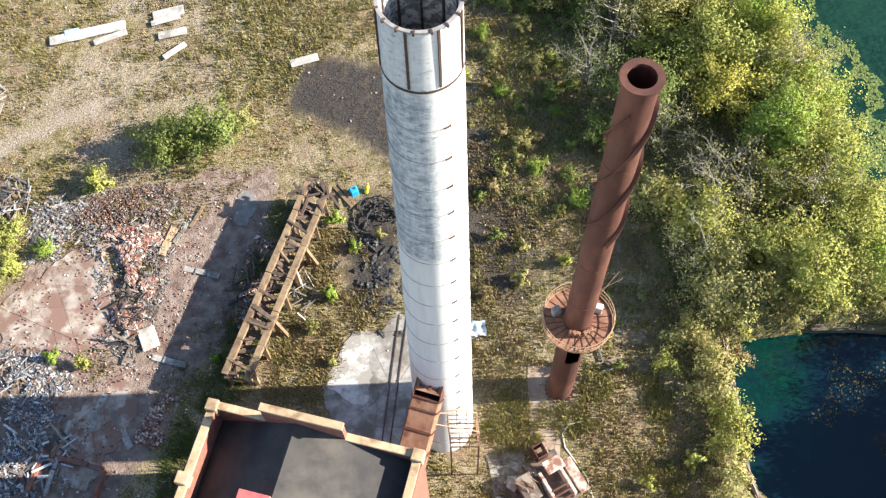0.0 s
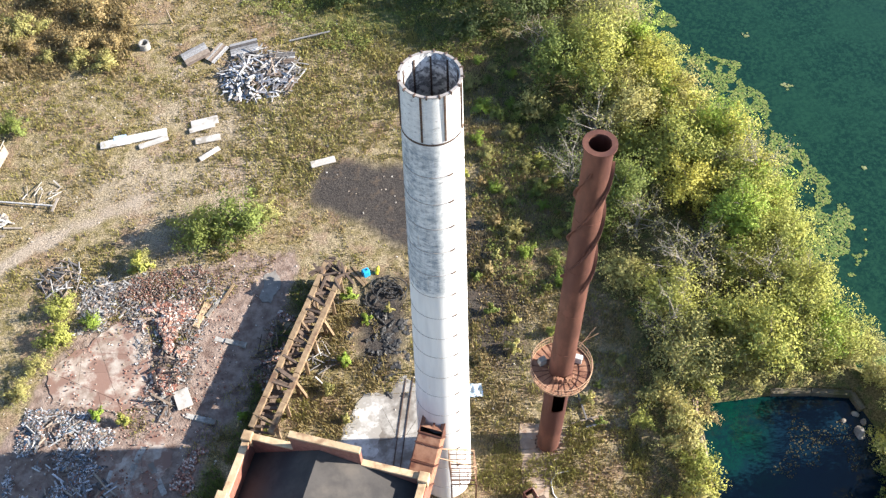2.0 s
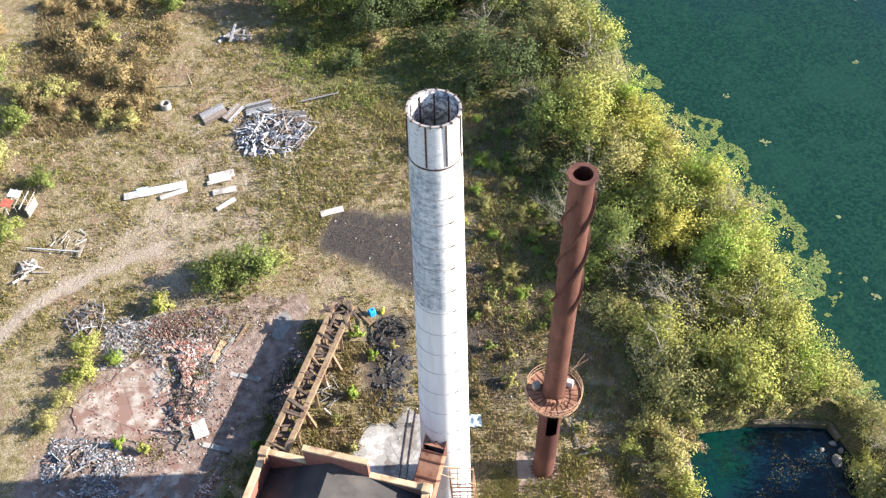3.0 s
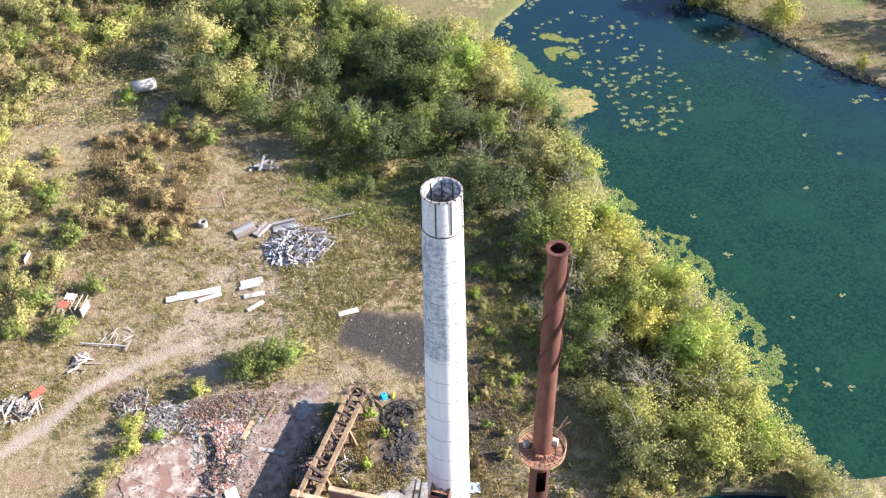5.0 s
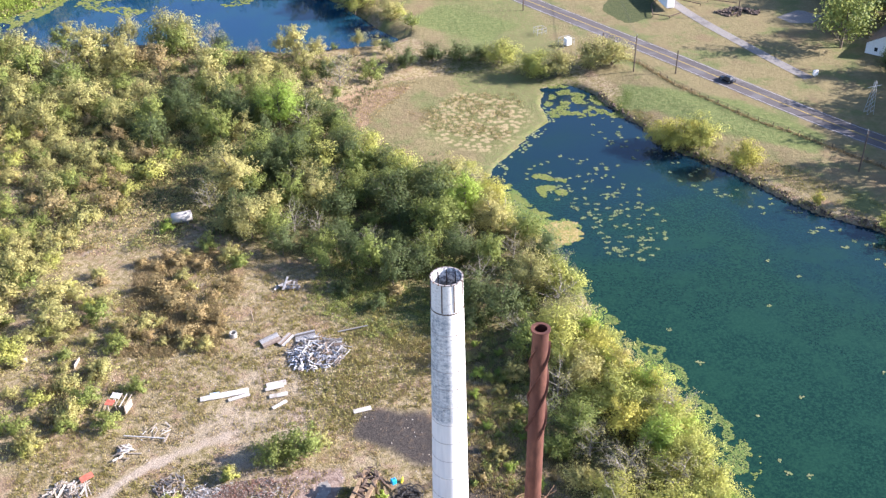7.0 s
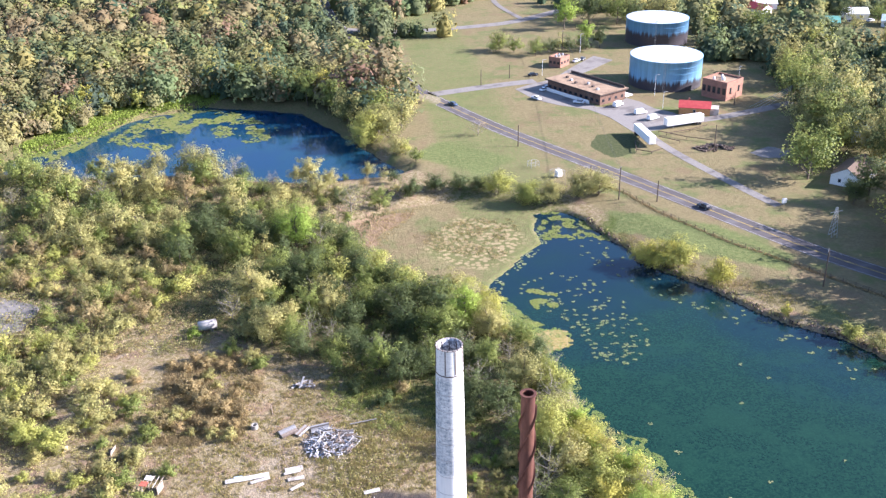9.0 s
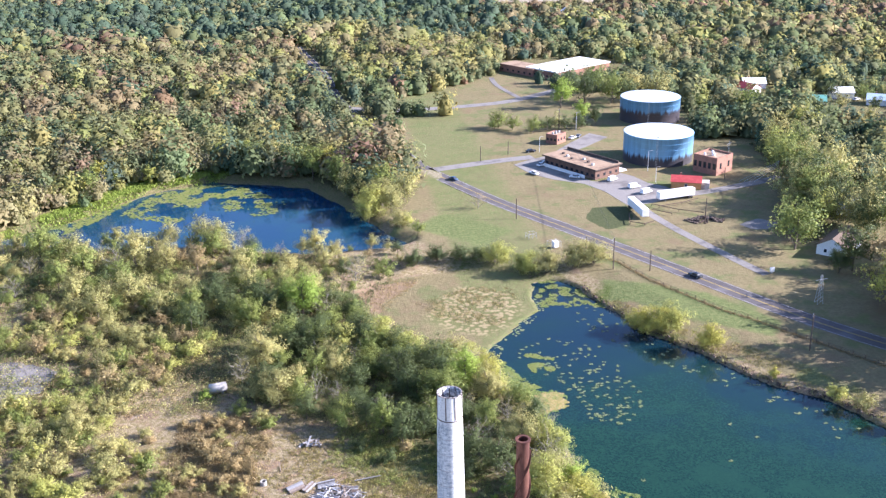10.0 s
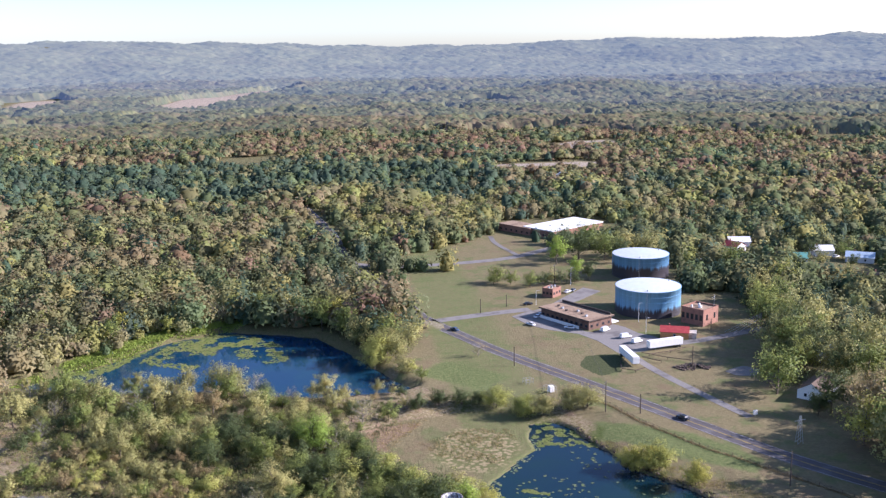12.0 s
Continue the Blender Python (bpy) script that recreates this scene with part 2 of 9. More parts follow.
# ---- materials ----
def ground_material():
    m, nt, b = mat_nodes("ground_soil_and_grass")
    za, zb, zc = (nt.nodes.new("ShaderNodeAttribute") for _ in range(3))
    za.attribute_name, zb.attribute_name, zc.attribute_name = "zone_a", "zone_b", "zone_c"
    sa, sb, sc = (nt.nodes.new("ShaderNodeSeparateColor") for _ in range(3))
    nt.links.new(zc.outputs["Color"], sc.inputs[0])
    nt.links.new(za.outputs["Color"], sa.inputs[0])
    nt.links.new(zb.outputs["Color"], sb.inputs[0])
    fine, mid, big = noise_at(nt, 6.0, 5.0, 0.7), noise_at(nt, 0.9, 5.0, 0.65), noise_at(nt, 0.12, 4.0)
    edge = math_node(nt, 'ADD', math_node(nt, 'MULTIPLY', mid, 0.55), math_node(nt, 'MULTIPLY', fine, 0.35))
    edge = math_node(nt, 'SUBTRACT', edge, 0.45)

    def zone(v, soft=0.16):
        return ramp(nt, math_node(nt, 'ADD', v, edge), 0.5 - soft, 0.5 + soft)
    straw = mix(nt, ramp(nt, fine, 0.32, 0.66), (0.10, 0.078, 0.048), (0.40, 0.325, 0.205))
    olive = mix(nt, ramp(nt, fine, 0.32, 0.66), (0.055, 0.046, 0.02), (0.24, 0.195, 0.085))
    col = mix(nt, ramp(nt, mid, 0.40, 0.62), straw, olive)
    russet = mix(nt, ramp(nt, fine, 0.3, 0.7), (0.11, 0.075, 0.048), (0.34, 0.245, 0.16))
    col = mix(nt, ramp(nt, noise_at(nt, 0.2, 5.0, 0.7), 0.5, 0.62), col, russet)
    green = mix(nt, ramp(nt, fine, 0.3, 0.7), (0.035, 0.055, 0.014), (0.11, 0.14, 0.035))
    col = mix(nt, zone(sa.outputs[1], 0.3), col, green)
    lawn = mix(nt, ramp(nt, mid, 0.3, 0.7), (0.222, 0.180, 0.096), (0.158, 0.134, 0.070))
    lawn = mix(nt, ramp(nt, noise_at(nt, 0.07, 6.0, 0.7), 0.48, 0.62), lawn, (0.135, 0.145, 0.060))
    lawn = mix(nt, math_node(nt, 'MULTIPLY', ramp(nt, noise_at(nt, 0.05, 5.0, 0.7), 0.52, 0.66), 0.8), lawn, (0.18, 0.132, 0.078))
    lawn = mix(nt, zone(sa.outputs[1], 0.14), lawn, mix(nt, ramp(nt, mid, 0.3, 0.7), (0.09, 0.118, 0.04), (0.165, 0.178, 0.07)))
    lawn = mix(nt, 0.6, lawn, mix(nt, math_node(nt, 'MULTIPLY', math_node(nt, 'ADD', fine, noise_at(nt, 0.35, 6.0, 0.75)), 0.5), (0.0, 0.0, 0.0), (0.96, 0.96, 0.94)), 'OVERLAY')
    col = mix(nt, zone(sb.outputs[2], 0.2), col, lawn)
    col = mix(nt, zone(sc.outputs[0], 0.2), col, mix(nt, ramp(nt, mid, 0.3, 0.7), (0.20, 0.138, 0.085), (0.285, 0.205, 0.13)))
    cell = nd(nt, "ShaderNodeTexVoronoi", Scale=1.0, Randomness=1.0)
    nt.links.new(position(nt, 0.62), cell.inputs["Vector"])
    reed = mix(nt, ramp(nt, math_node(nt, 'ADD', cell.outputs["Distance"], math_node(nt, 'MULTIPLY', fine, 0.3)), 0.5, 0.72), (0.305, 0.245, 0.135), (0.135, 0.135, 0.055))
    col = mix(nt, zone(sc.outputs[1], 0.25), col, reed)
    col = mix(nt, zone(sc.outputs[2], 0.1), col, mix(nt, ramp(nt, mid, 0.3, 0.7), (0.05, 0.062, 0.026), (0.085, 0.092, 0.04)))
    dirt = mix(nt, ramp(nt, fine, 0.3, 0.7), (0.20, 0.16, 0.12), (0.42, 0.35, 0.275))
    col = mix(nt, zone(sa.outputs[0], 0.18), col, dirt)
    red = mix(nt, ramp(nt, mid, 0.3, 0.7), (0.15, 0.102, 0.082), (0.305, 0.237, 0.197))
    col = mix(nt, zone(sb.outputs[0], 0.16), col, red)
    cinder = mix(nt, ramp(nt, fine, 0.3, 0.75), (0.022, 0.02, 0.02), (0.095, 0.082, 0.072))
    col = mix(nt, zone(sa.outputs[2], 0.26), col, mix(nt, ramp(nt, mid, 0.52, 0.66), cinder, (0.085, 0.066, 0.052)))
    floor = mix(nt, ramp(nt, fine, 0.3, 0.7), (0.06, 0.052, 0.026), (0.25, 0.205, 0.10))
    floor = mix(nt, ramp(nt, mid, 0.45, 0.6), floor, mix(nt, ramp(nt, fine, 0.3, 0.7), (0.05, 0.058, 0.024), (0.17, 0.175, 0.065)))
    col = mix(nt, zone(sb.outputs[1], 0.2), col, floor)
    nt.links.new(col, b.inputs["Base Color"])
    b.inputs["Roughness"].default_value = 0.95
    b.inputs["Specular IOR Level"].default_value = 0.1
    bump(nt, b, math_node(nt, 'ADD', fine, math_node(nt, 'MULTIPLY', mid, 2.0)), 0.9, 0.12)
    return m


def water_material(name, deep, weed, weed2, lo, hi, shallows=None):
    """Clear water over weed; shallows: the way from the open water to the weedy end, and its length."""
    m, nt, b = mat_nodes(name)
    n = noise_at(nt, 2.2, 5.0, 0.75)
    big = noise_at(nt, 0.035, 4.0)
    if shallows:
        g = nt.nodes.new("ShaderNodeNewGeometry")
        dot = nt.nodes.new("ShaderNodeVectorMath")
        dot.operation = 'DOT_PRODUCT'
        dot.inputs[1].default_value = shallows
        nt.links.new(g.outputs["Position"], dot.inputs[0])
        big = math_node(nt, 'ADD', big, dot.outputs["Value"])
    col = mix(nt, ramp(nt, n, 0.40, 0.64), weed, weed2)
    col = mix(nt, ramp(nt, noise_at(nt, 0.11, 4.0, 0.7), 0.46, 0.66), col, mix(nt, 0.5, col, weed2))
    col = mix(nt, ramp(nt, big, lo, hi), col, deep)
    nt.links.new(col, b.inputs["Base Color"])
    b.inputs["Roughness"].default_value = 0.07
    b.inputs["IOR"].default_value = 1.33
    bump(nt, b, noise_at(nt, 2.2, 3.0), 0.03, 0.02)
    return m


def woods_material(name, haze_glow=None):
    m, nt, b = mat_nodes(name)
    a = nt.nodes.new("ShaderNodeAttribute")
    a.attribute_name = "tint"
    g = nt.nodes.new("ShaderNodeNewGeometry")
    n = noise_at(nt, 0.8, 6.0, 0.75)
    v = math_node(nt, 'MULTIPLY', math_node(nt, 'ADD', 0.9, math_node(nt, 'MULTIPLY', g.outputs["Random Per Island"], 0.2)), math_node(nt, 'ADD', 0.82, math_node(nt, 'MULTIPLY', n, 0.36)))
    col = mix(nt, 1.0, a.outputs["Color"], mix(nt, 0.0, v, v), 'MULTIPLY')
    nt.links.new(col, b.inputs["Base Color"])
    b.inputs["Roughness"].default_value = 0.85
    b.inputs["Specular IOR Level"].default_value = 0.1
    tr = nt.nodes.new("ShaderNodeBsdfTranslucent")
    nt.links.new(col, tr.inputs[0])
    crown_normal(nt, (b.inputs["Normal"], tr.inputs["Normal"]), 0.15)
    ms = nt.nodes.new("ShaderNodeMixShader")
    ms.inputs[0].default_value = 0.5
    nt.links.new(b.outputs[0], ms.inputs[1])
    nt.links.new(tr.outputs[0], ms.inputs[2])
    nt.links.new(ms.outputs[0], nt.nodes["Material Output"].inputs[0])
    # Aerial haze is put in as an even bluish emission.
    if haze_glow:
        b.inputs["Emission Color"].default_value = (*haze_glow, 1)
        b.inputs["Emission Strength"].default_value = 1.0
    return m


M_ground = ground_material()
M_water = water_material("pond_water", (0.005, 0.020, 0.034), (0.004, 0.021, 0.015), (0.012, 0.045, 0.026), 1.2, 1.75, (0.0035, 0.0075, 0))
M_pool = water_material("spring_pool_water", (0.003, 0.014, 0.026), (0.002, 0.016, 0.016), (0.002, 0.04, 0.024), 0.42, 0.56)
# The far pond's blue is sky reflection put into the base colour.
M_blue = water_material("far_pond_water", (0.006, 0.034, 0.078), (0.007, 0.038, 0.074), (0.008, 0.045, 0.07), 0.4, 0.6)
M_woods = woods_material("woods_foliage")
# Emission stands in for haze, stronger and bluer from band to band.
M_woodsfar = [woods_material("distant_woods_haze_glow", (0.0125 * k, 0.0190 * k, 0.042 * k)) for k in (0.5, 1.35, 2.3, 3.3, 4.3)]
M_woodshills = woods_material("hills_haze_glow", (0.095, 0.135, 0.235))
M_asphalt = surface("asphalt", (0.085, 0.075, 0.076), (0.115, 0.102, 0.102), 3.0, 0.9, 0, 0.2, (0.135, 0.125, 0.128), 0.15)
M_lot = surface("pale_asphalt", (0.165, 0.152, 0.14), (0.235, 0.218, 0.20), 2.0, 0.9, 0, 0.2, (0.13, 0.118, 0.11), 0.12)
M_paint_y = surface("yellow_road_paint", (0.5, 0.36, 0.06), (0.4, 0.3, 0.08), 2.0)
M_paint_w = surface("white_road_paint", (0.62, 0.6, 0.56), (0.5, 0.48, 0.45), 2.0)
M_conc = surface("concrete", (0.24, 0.225, 0.205), (0.40, 0.38, 0.35), 1.6, 0.9, 0, 0.4, (0.17, 0.15, 0.13), 0.35, 0.46, 0.62)
M_concred = surface("red_dusted_concrete", (0.24, 0.18, 0.14), (0.46, 0.395, 0.34), 0.9, 0.9, 0, 0.4, (0.22, 0.135, 0.105), 0.5, 0.42, 0.56)
M_rust = surface("rusted_steel", (0.085, 0.036, 0.026), (0.14, 0.06, 0.042), 1.3, 0.75, 0.1, 0.25, (0.075, 0.03, 0.024), 0.22, 0.48, 0.62, (1, 1, 0.35))
M_rustlight = surface("orange_rusted_steel", (0.24, 0.115, 0.07), (0.33, 0.185, 0.12), 1.6, 0.8, 0.1, 0.25, (0.15, 0.06, 0.04), 0.6)
M_railrust = surface("rusty_pipe_rail", (0.30, 0.17, 0.10), (0.40, 0.26, 0.17), 2.0, 0.8)
M_brick = surface("dark_red_brick", (0.21, 0.085, 0.06), (0.29, 0.13, 0.095), 3.0, 0.9, 0, 0.4, (0.17, 0.1, 0.08), 0.3)
M_coping = surface("tan_stone_coping", (0.42, 0.29, 0.17), (0.52, 0.39, 0.25), 1.4, 0.9, 0, 0.4, (0.26, 0.17, 0.10), 0.5)
M_roof = surface("tarred_roof", (0.042, 0.039, 0.038), (0.068, 0.062, 0.058), 0.5, 0.85, 0, 0.3, (0.10, 0.088, 0.076), 0.18, 0.5, 0.7)
M_timber = surface("weathered_timber", (0.19, 0.13, 0.078), (0.29, 0.205, 0.125), 2.0, 0.9, 0, 0.4, (0.14, 0.085, 0.055), 0.6)
M_timberdark = surface("dark_timber", (0.07, 0.05, 0.04), (0.14, 0.10, 0.075), 2.0, 0.9)
M_bark = surface("bark", (0.13, 0.105, 0.08), (0.22, 0.185, 0.15), 3.0, 0.95)
M_greywood = surface("dead_grey_wood", (0.22, 0.195, 0.165), (0.35, 0.315, 0.27), 3.0, 0.95)
M_white = surface("white_sheet", (0.50, 0.48, 0.45), (0.64, 0.62, 0.59), 2.2, 0.7, 0, 0.15, (0.36, 0.33, 0.29), 0.6)

# ---- ground: one sheet out to the hills ----
def spaced(lo, hi, step, out_lo, out_hi, grow=1.13):
    c = list(np.arange(lo, hi + 1e-6, step))
    s, v = step, hi
    while v < out_hi:
        s *= grow
        v += s
        c.append(v)
    s, v, pre = step, lo, []
    while v > out_lo:
        s *= grow
        v -= s
        pre.append(v)
    return np.array(pre[::-1] + c)


GX, GY = spaced(-70, 112, 1.3, -2600, 3000, 1.12), spaced(-16, 180, 1.3, -700, 4720, 1.045)
gx, gy = np.meshgrid(GX, GY)
gz = height(gx, gy)
nx, ny = len(GX), len(GY)
idx = np.arange(nx * ny).reshape(ny, nx)
quads = np.stack([idx[:-1, :-1], idx[:-1, 1:], idx[1:, 1:], idx[1:, :-1]], -1).reshape(-1, 4)
me = np_mesh("ground", np.stack([gx, gy, gz], -1).reshape(-1, 3), quads, M_ground, True)

LAWN = [(2, 226), (8, 214), (24, 196), (60, 183), (70, 160), (66, 150), (72, 128), (90, 108), (110, 84), (150, 60), (190, 90), (160, 170), (143, 190), (170, 245),
        (174, 270), (182, 322), (158, 326), (185, 420), (120, 450), (100, 402), (64, 394), (20, 402), (18, 306), (19, 269), (5, 226)]
FIELD_N = [(-12, 430), (20, 412), (64, 392), (101, 400), (122, 450), (92, 505), (66, 478), (20, 440)]
WOOD_E = [(158, 326), (184, 418), (260, 460), (420, 420), (420, 120), (176, 120), (160, 165), (146, 192), (172, 245), (174, 270), (182, 322)]
CINDER = [(-12.3, 38), (-9.2, 42), (0.5, 41), (4, 34), (2, 26), (-3, 28), (-6.5, 32), (-11.9, 35)]
CINDER2 = [(-5, 25), (1, 20), (4, 12), (9, 8), (13, 18), (9, 30), (6, 44), (3, 30), (-3, 22)]
EAST_SOIL = [(3, -6), (3, 20), (5, 46), (12, 54), (17, 32), (21, 12), (22, -12), (12, -14)]
COAL = [(-7.7, 23.5), (-5.3, 25.5), (-1.8, 24), (-2, 20), (-3.2, 15), (-5, 11), (-7.5, 12), (-8.6, 17), (-7.6, 20)]
REDZ = [(-20.8, 29.5), (-13.5, 29.6), (-14.2, 25), (-15, 20), (-18.5, 12), (-23, 4), (-30, -5), (-46, -6), (-46, 8), (-40, 18), (-37, 25), (-32, 28), (-25, 27.5)]
PATHS = [[(-64, 16), (-57, 22.2), (-52, 26), (-47, 31.9), (-42.2, 34.7), (-36.5, 36.9), (-31.2, 38.7)], [(-81, 60), (-74, 75), (-69, 85), (-63, 99), (-58, 114), (-55, 123)], [(-33, 47), (-28, 60), (-37, 80), (-52, 92)], [(-14, 46), (-6, 48), (-3, 42)]]
fx, fy = gx.ravel(), gy.ravel()
za, zb = np.zeros((nx * ny, 4), np.float32), np.zeros((nx * ny, 4), np.float32)
za[:, 3] = zb[:, 3] = 1


wob = (fbm(fx, fy, 0.12, 3, 17) - 0.5) * 5.0
wob2 = (fbm(fx, fy, 0.3, 3, 18) - 0.5) * 2.4


def soft(poly, w=1.5):
    return 1 - sstep(-w, w, sdist(poly, fx + wob2, fy - wob2))


dp = np.min([line_dist(p, fx + wob * (0.2 + 0.8 * (i > 0)), fy - wob * (0.2 + 0.8 * (i > 0))) + 0.9 * (i > 0) for i, p in enumerate(PATHS)], axis=0) + (fbm(fx, fy, 0.35, 3, 19) - 0.5) * 2.0
near = np.clip(1.25 - np.hypot(fx + 24, (fy - 42) * 0.9) / 44, 0, 1)
za[:, 0] = np.maximum(0.72 * (1 - sstep(0.1, 2.2, dp)), 0.14 * near + 0.36 * sstep(0.45, 0.62, fbm(fx, fy, 0.1, 4, 61)) * near)
za[:, 0] = np.maximum(za[:, 0], 0.5 * soft(LAWN) * (1 - sstep(2.5, 7, line_dist(ROAD, fx, fy))))
za[:, 1] = np.clip(0.08 + 0.04 * sstep(50, 80, fy) + 0.4 * sstep(17, 26, fx) * sstep(70, 50, fx) * sstep(-45, -20, fy) + 0.5 * soft([(-18, 72), (-8, 62), (8, 56), (14, 70), (4, 86), (-14, 86)], 6), 0, 0.7)
za[:, 1] = np.maximum.reduce([za[:, 1], 0.72 * soft([(61, 152), (68, 168), (98, 150), (112, 126), (104, 116), (84, 132), (72, 148)], 4), 0.7 * soft([(10, 222), (26, 240), (52, 214), (36, 198)], 5), 0.6 * soft([(104, 262), (112, 250), (135, 236), (142, 250), (120, 268)], 5)])
za[:, 2] = np.maximum.reduce([0.9 * soft(CINDER, 3.0), 0.66 * soft(CINDER2, 3), 0.3 * soft(EAST_SOIL, 4), 0.8 * soft(COAL, 2.5)])
zb[:, 0] = 0.8 * soft(REDZ)
zb[:, 2] = np.maximum.reduce([soft(LAWN, 3), soft(FIELD_N, 3), 0.9 * soft(MUD, 2)])

FIELDS = [[(-420, 2080), (-160, 2800), (-90, 2520), (-330, 1950)], [(225, 985), (255, 1112), (365, 1170), (356, 1100), (262, 1000)], [(140, 800), (150, 880), (255, 900), (300, 860), (235, 815)], [(340, 2640), (350, 2800), (690, 2860), (640, 2610)], [(-770, 2100), (-760, 2230), (-655, 2290), (-575, 2150), (-650, 2040)]]
for p in FIELDS:
    zb[:, 2] = np.maximum(zb[:, 2], soft(p, 12))
    za[:, 0] = np.maximum(za[:, 0], 0.8 * soft(p, 12))
dfar = np.hypot(fx + 16, fy + 141)
belt = soft([(11, 70), (12, 50), (17, 30), (21, 14), (21, -8), (50, -8), (50, 30), (40, 60), (30, 95), (22, 125), (-10, 140), (-60, 200), (-110, 230), (-150, 230), (-100, 150), (-30, 95), (-5, 80)], 5)
zb[:, 1] = np.maximum(0.9 * belt, sstep(330, 420, dfar)) * (1 - zb[:, 2])
zc = np.zeros((nx * ny, 4), np.float32)
zc[:, 3] = 1
zc[:, 0] = soft([(-14, 168), (-4, 176), (10, 178), (5, 169), (-2, 163), (-4, 149), (-10, 148)], 2)
zc[:, 1] = 0.75 * soft([(13, 160), (21, 172), (31, 171), (39.5, 162), (42, 153), (35, 140), (25, 133), (16, 139), (9.5, 149)], 4)
zc[:, 2] = soft([(77, 222), (82, 232), (90, 236), (98, 234), (96, 222), (91, 212), (82, 210)], 1.2)
for name, z in (("zone_a", za), ("zone_b", zb), ("zone_c", zc)):
    me.color_attributes.new(name, 'FLOAT_COLOR', 'POINT').data.foreach_set("color", z.ravel())
ground = tagged(new("ground", me), "dry autumn grassland with bare dirt and cinder patches", "ground", kind="structure")


# ---- water ----
def flat_poly(name, poly, z, material, label, category, grow=6.0, kind="structure"):
    bm = bmesh.new()
    cx, cy = sum(p[0] for p in poly) / len(poly), sum(p[1] for p in poly) / len(poly)
    vs = [bm.verts.new((x + grow * (x - cx) / math.hypot(x - cx, y - cy), y + grow * (y - cy) / math.hypot(x - cx, y - cy), z)) for x, y in poly]
    f = bm.faces.new(vs)
    bmesh.ops.triangulate(bm, faces=[f])
    if bm.faces and sum(q.normal.z for q in bm.faces) < 0:
        bmesh.ops.reverse_faces(bm, faces=bm.faces[:])
    ob = part(name, bm, material)
    return tagged(ob, label, category, kind=kind)


flat_poly("water", POND_A, WATER, M_water, "green algae-clouded pond water", "water", 4.0)
flat_poly("water", POOL, WATER, M_pool, "dark clear spring pool water", "water", 1.0)
flat_poly("water", POND_B, WATER, M_blue, "blue far pond reflecting the sky", "water", 3.0)


def ribbon(name, line, half, z, material, label, category, offset=0.0, dash=None, step=4.0):
    """A strip along a line, following the ground."""
    pts = [Vector((*p, 0)) for p in line]
    dense = []
    for a, b in zip(pts, pts[1:]):
        k = max(1, int((b - a).length / step))
        dense += [a.lerp(b, i / k) for i in range(k)]
    dense.append(pts[-1])
    for _ in range(12):
        dense = [dense[0]] + [(dense[i - 1] + dense[i] * 2 + dense[i + 1]) / 4 for i in range(1, len(dense) - 1)] + [dense[-1]]
    vs, fs = [], []
    for i, p in enumerate(dense):
        d = (dense[min(i + 1, len(dense) - 1)] - dense[max(i - 1, 0)]).normalized()
        nrm = Vector((d.y, -d.x, 0))
        hz = 0.0 if p.y < 420 else max(0.0, float(height(np.array([p.x]), np.array([p.y]))[0]))
        for o in (offset - half, offset + half):
            q = p + nrm * o
            vs.append((q.x, q.y, hz + z))
    for i in range(len(dense) - 1):
        if dash is None or (i % dash) * 2 < dash:
            fs.append((2 * i, 2 * i + 1, 2 * i + 3, 2 * i + 2))
    return tagged(new(name, np_mesh(name, vs, fs, material)), label, category, kind="structure")


ribbon("road", ROAD, 3.7, 0.06, M_asphalt, "worn grey two-lane asphalt road", "road")
for o in (-0.14, 0.14):
    ribbon("road_marking", ROAD, 0.06, 0.075, M_paint_y, "double yellow centre line on asphalt", "marking", o)
for o in (-3.3, 3.3):
    ribbon("road_marking", ROAD, 0.06, 0.075, M_paint_w, "white edge line on asphalt", "marking", o)

# ---- chimneys ----
HOOPS = [3.0, 7.6, 11.4, 15.0, 18.6, 22.0, 25.2, 28.4, 31.2, 34.0, 36.8, 39.4, 42.0, 44.5, 47.0, 49.5, 52.3]


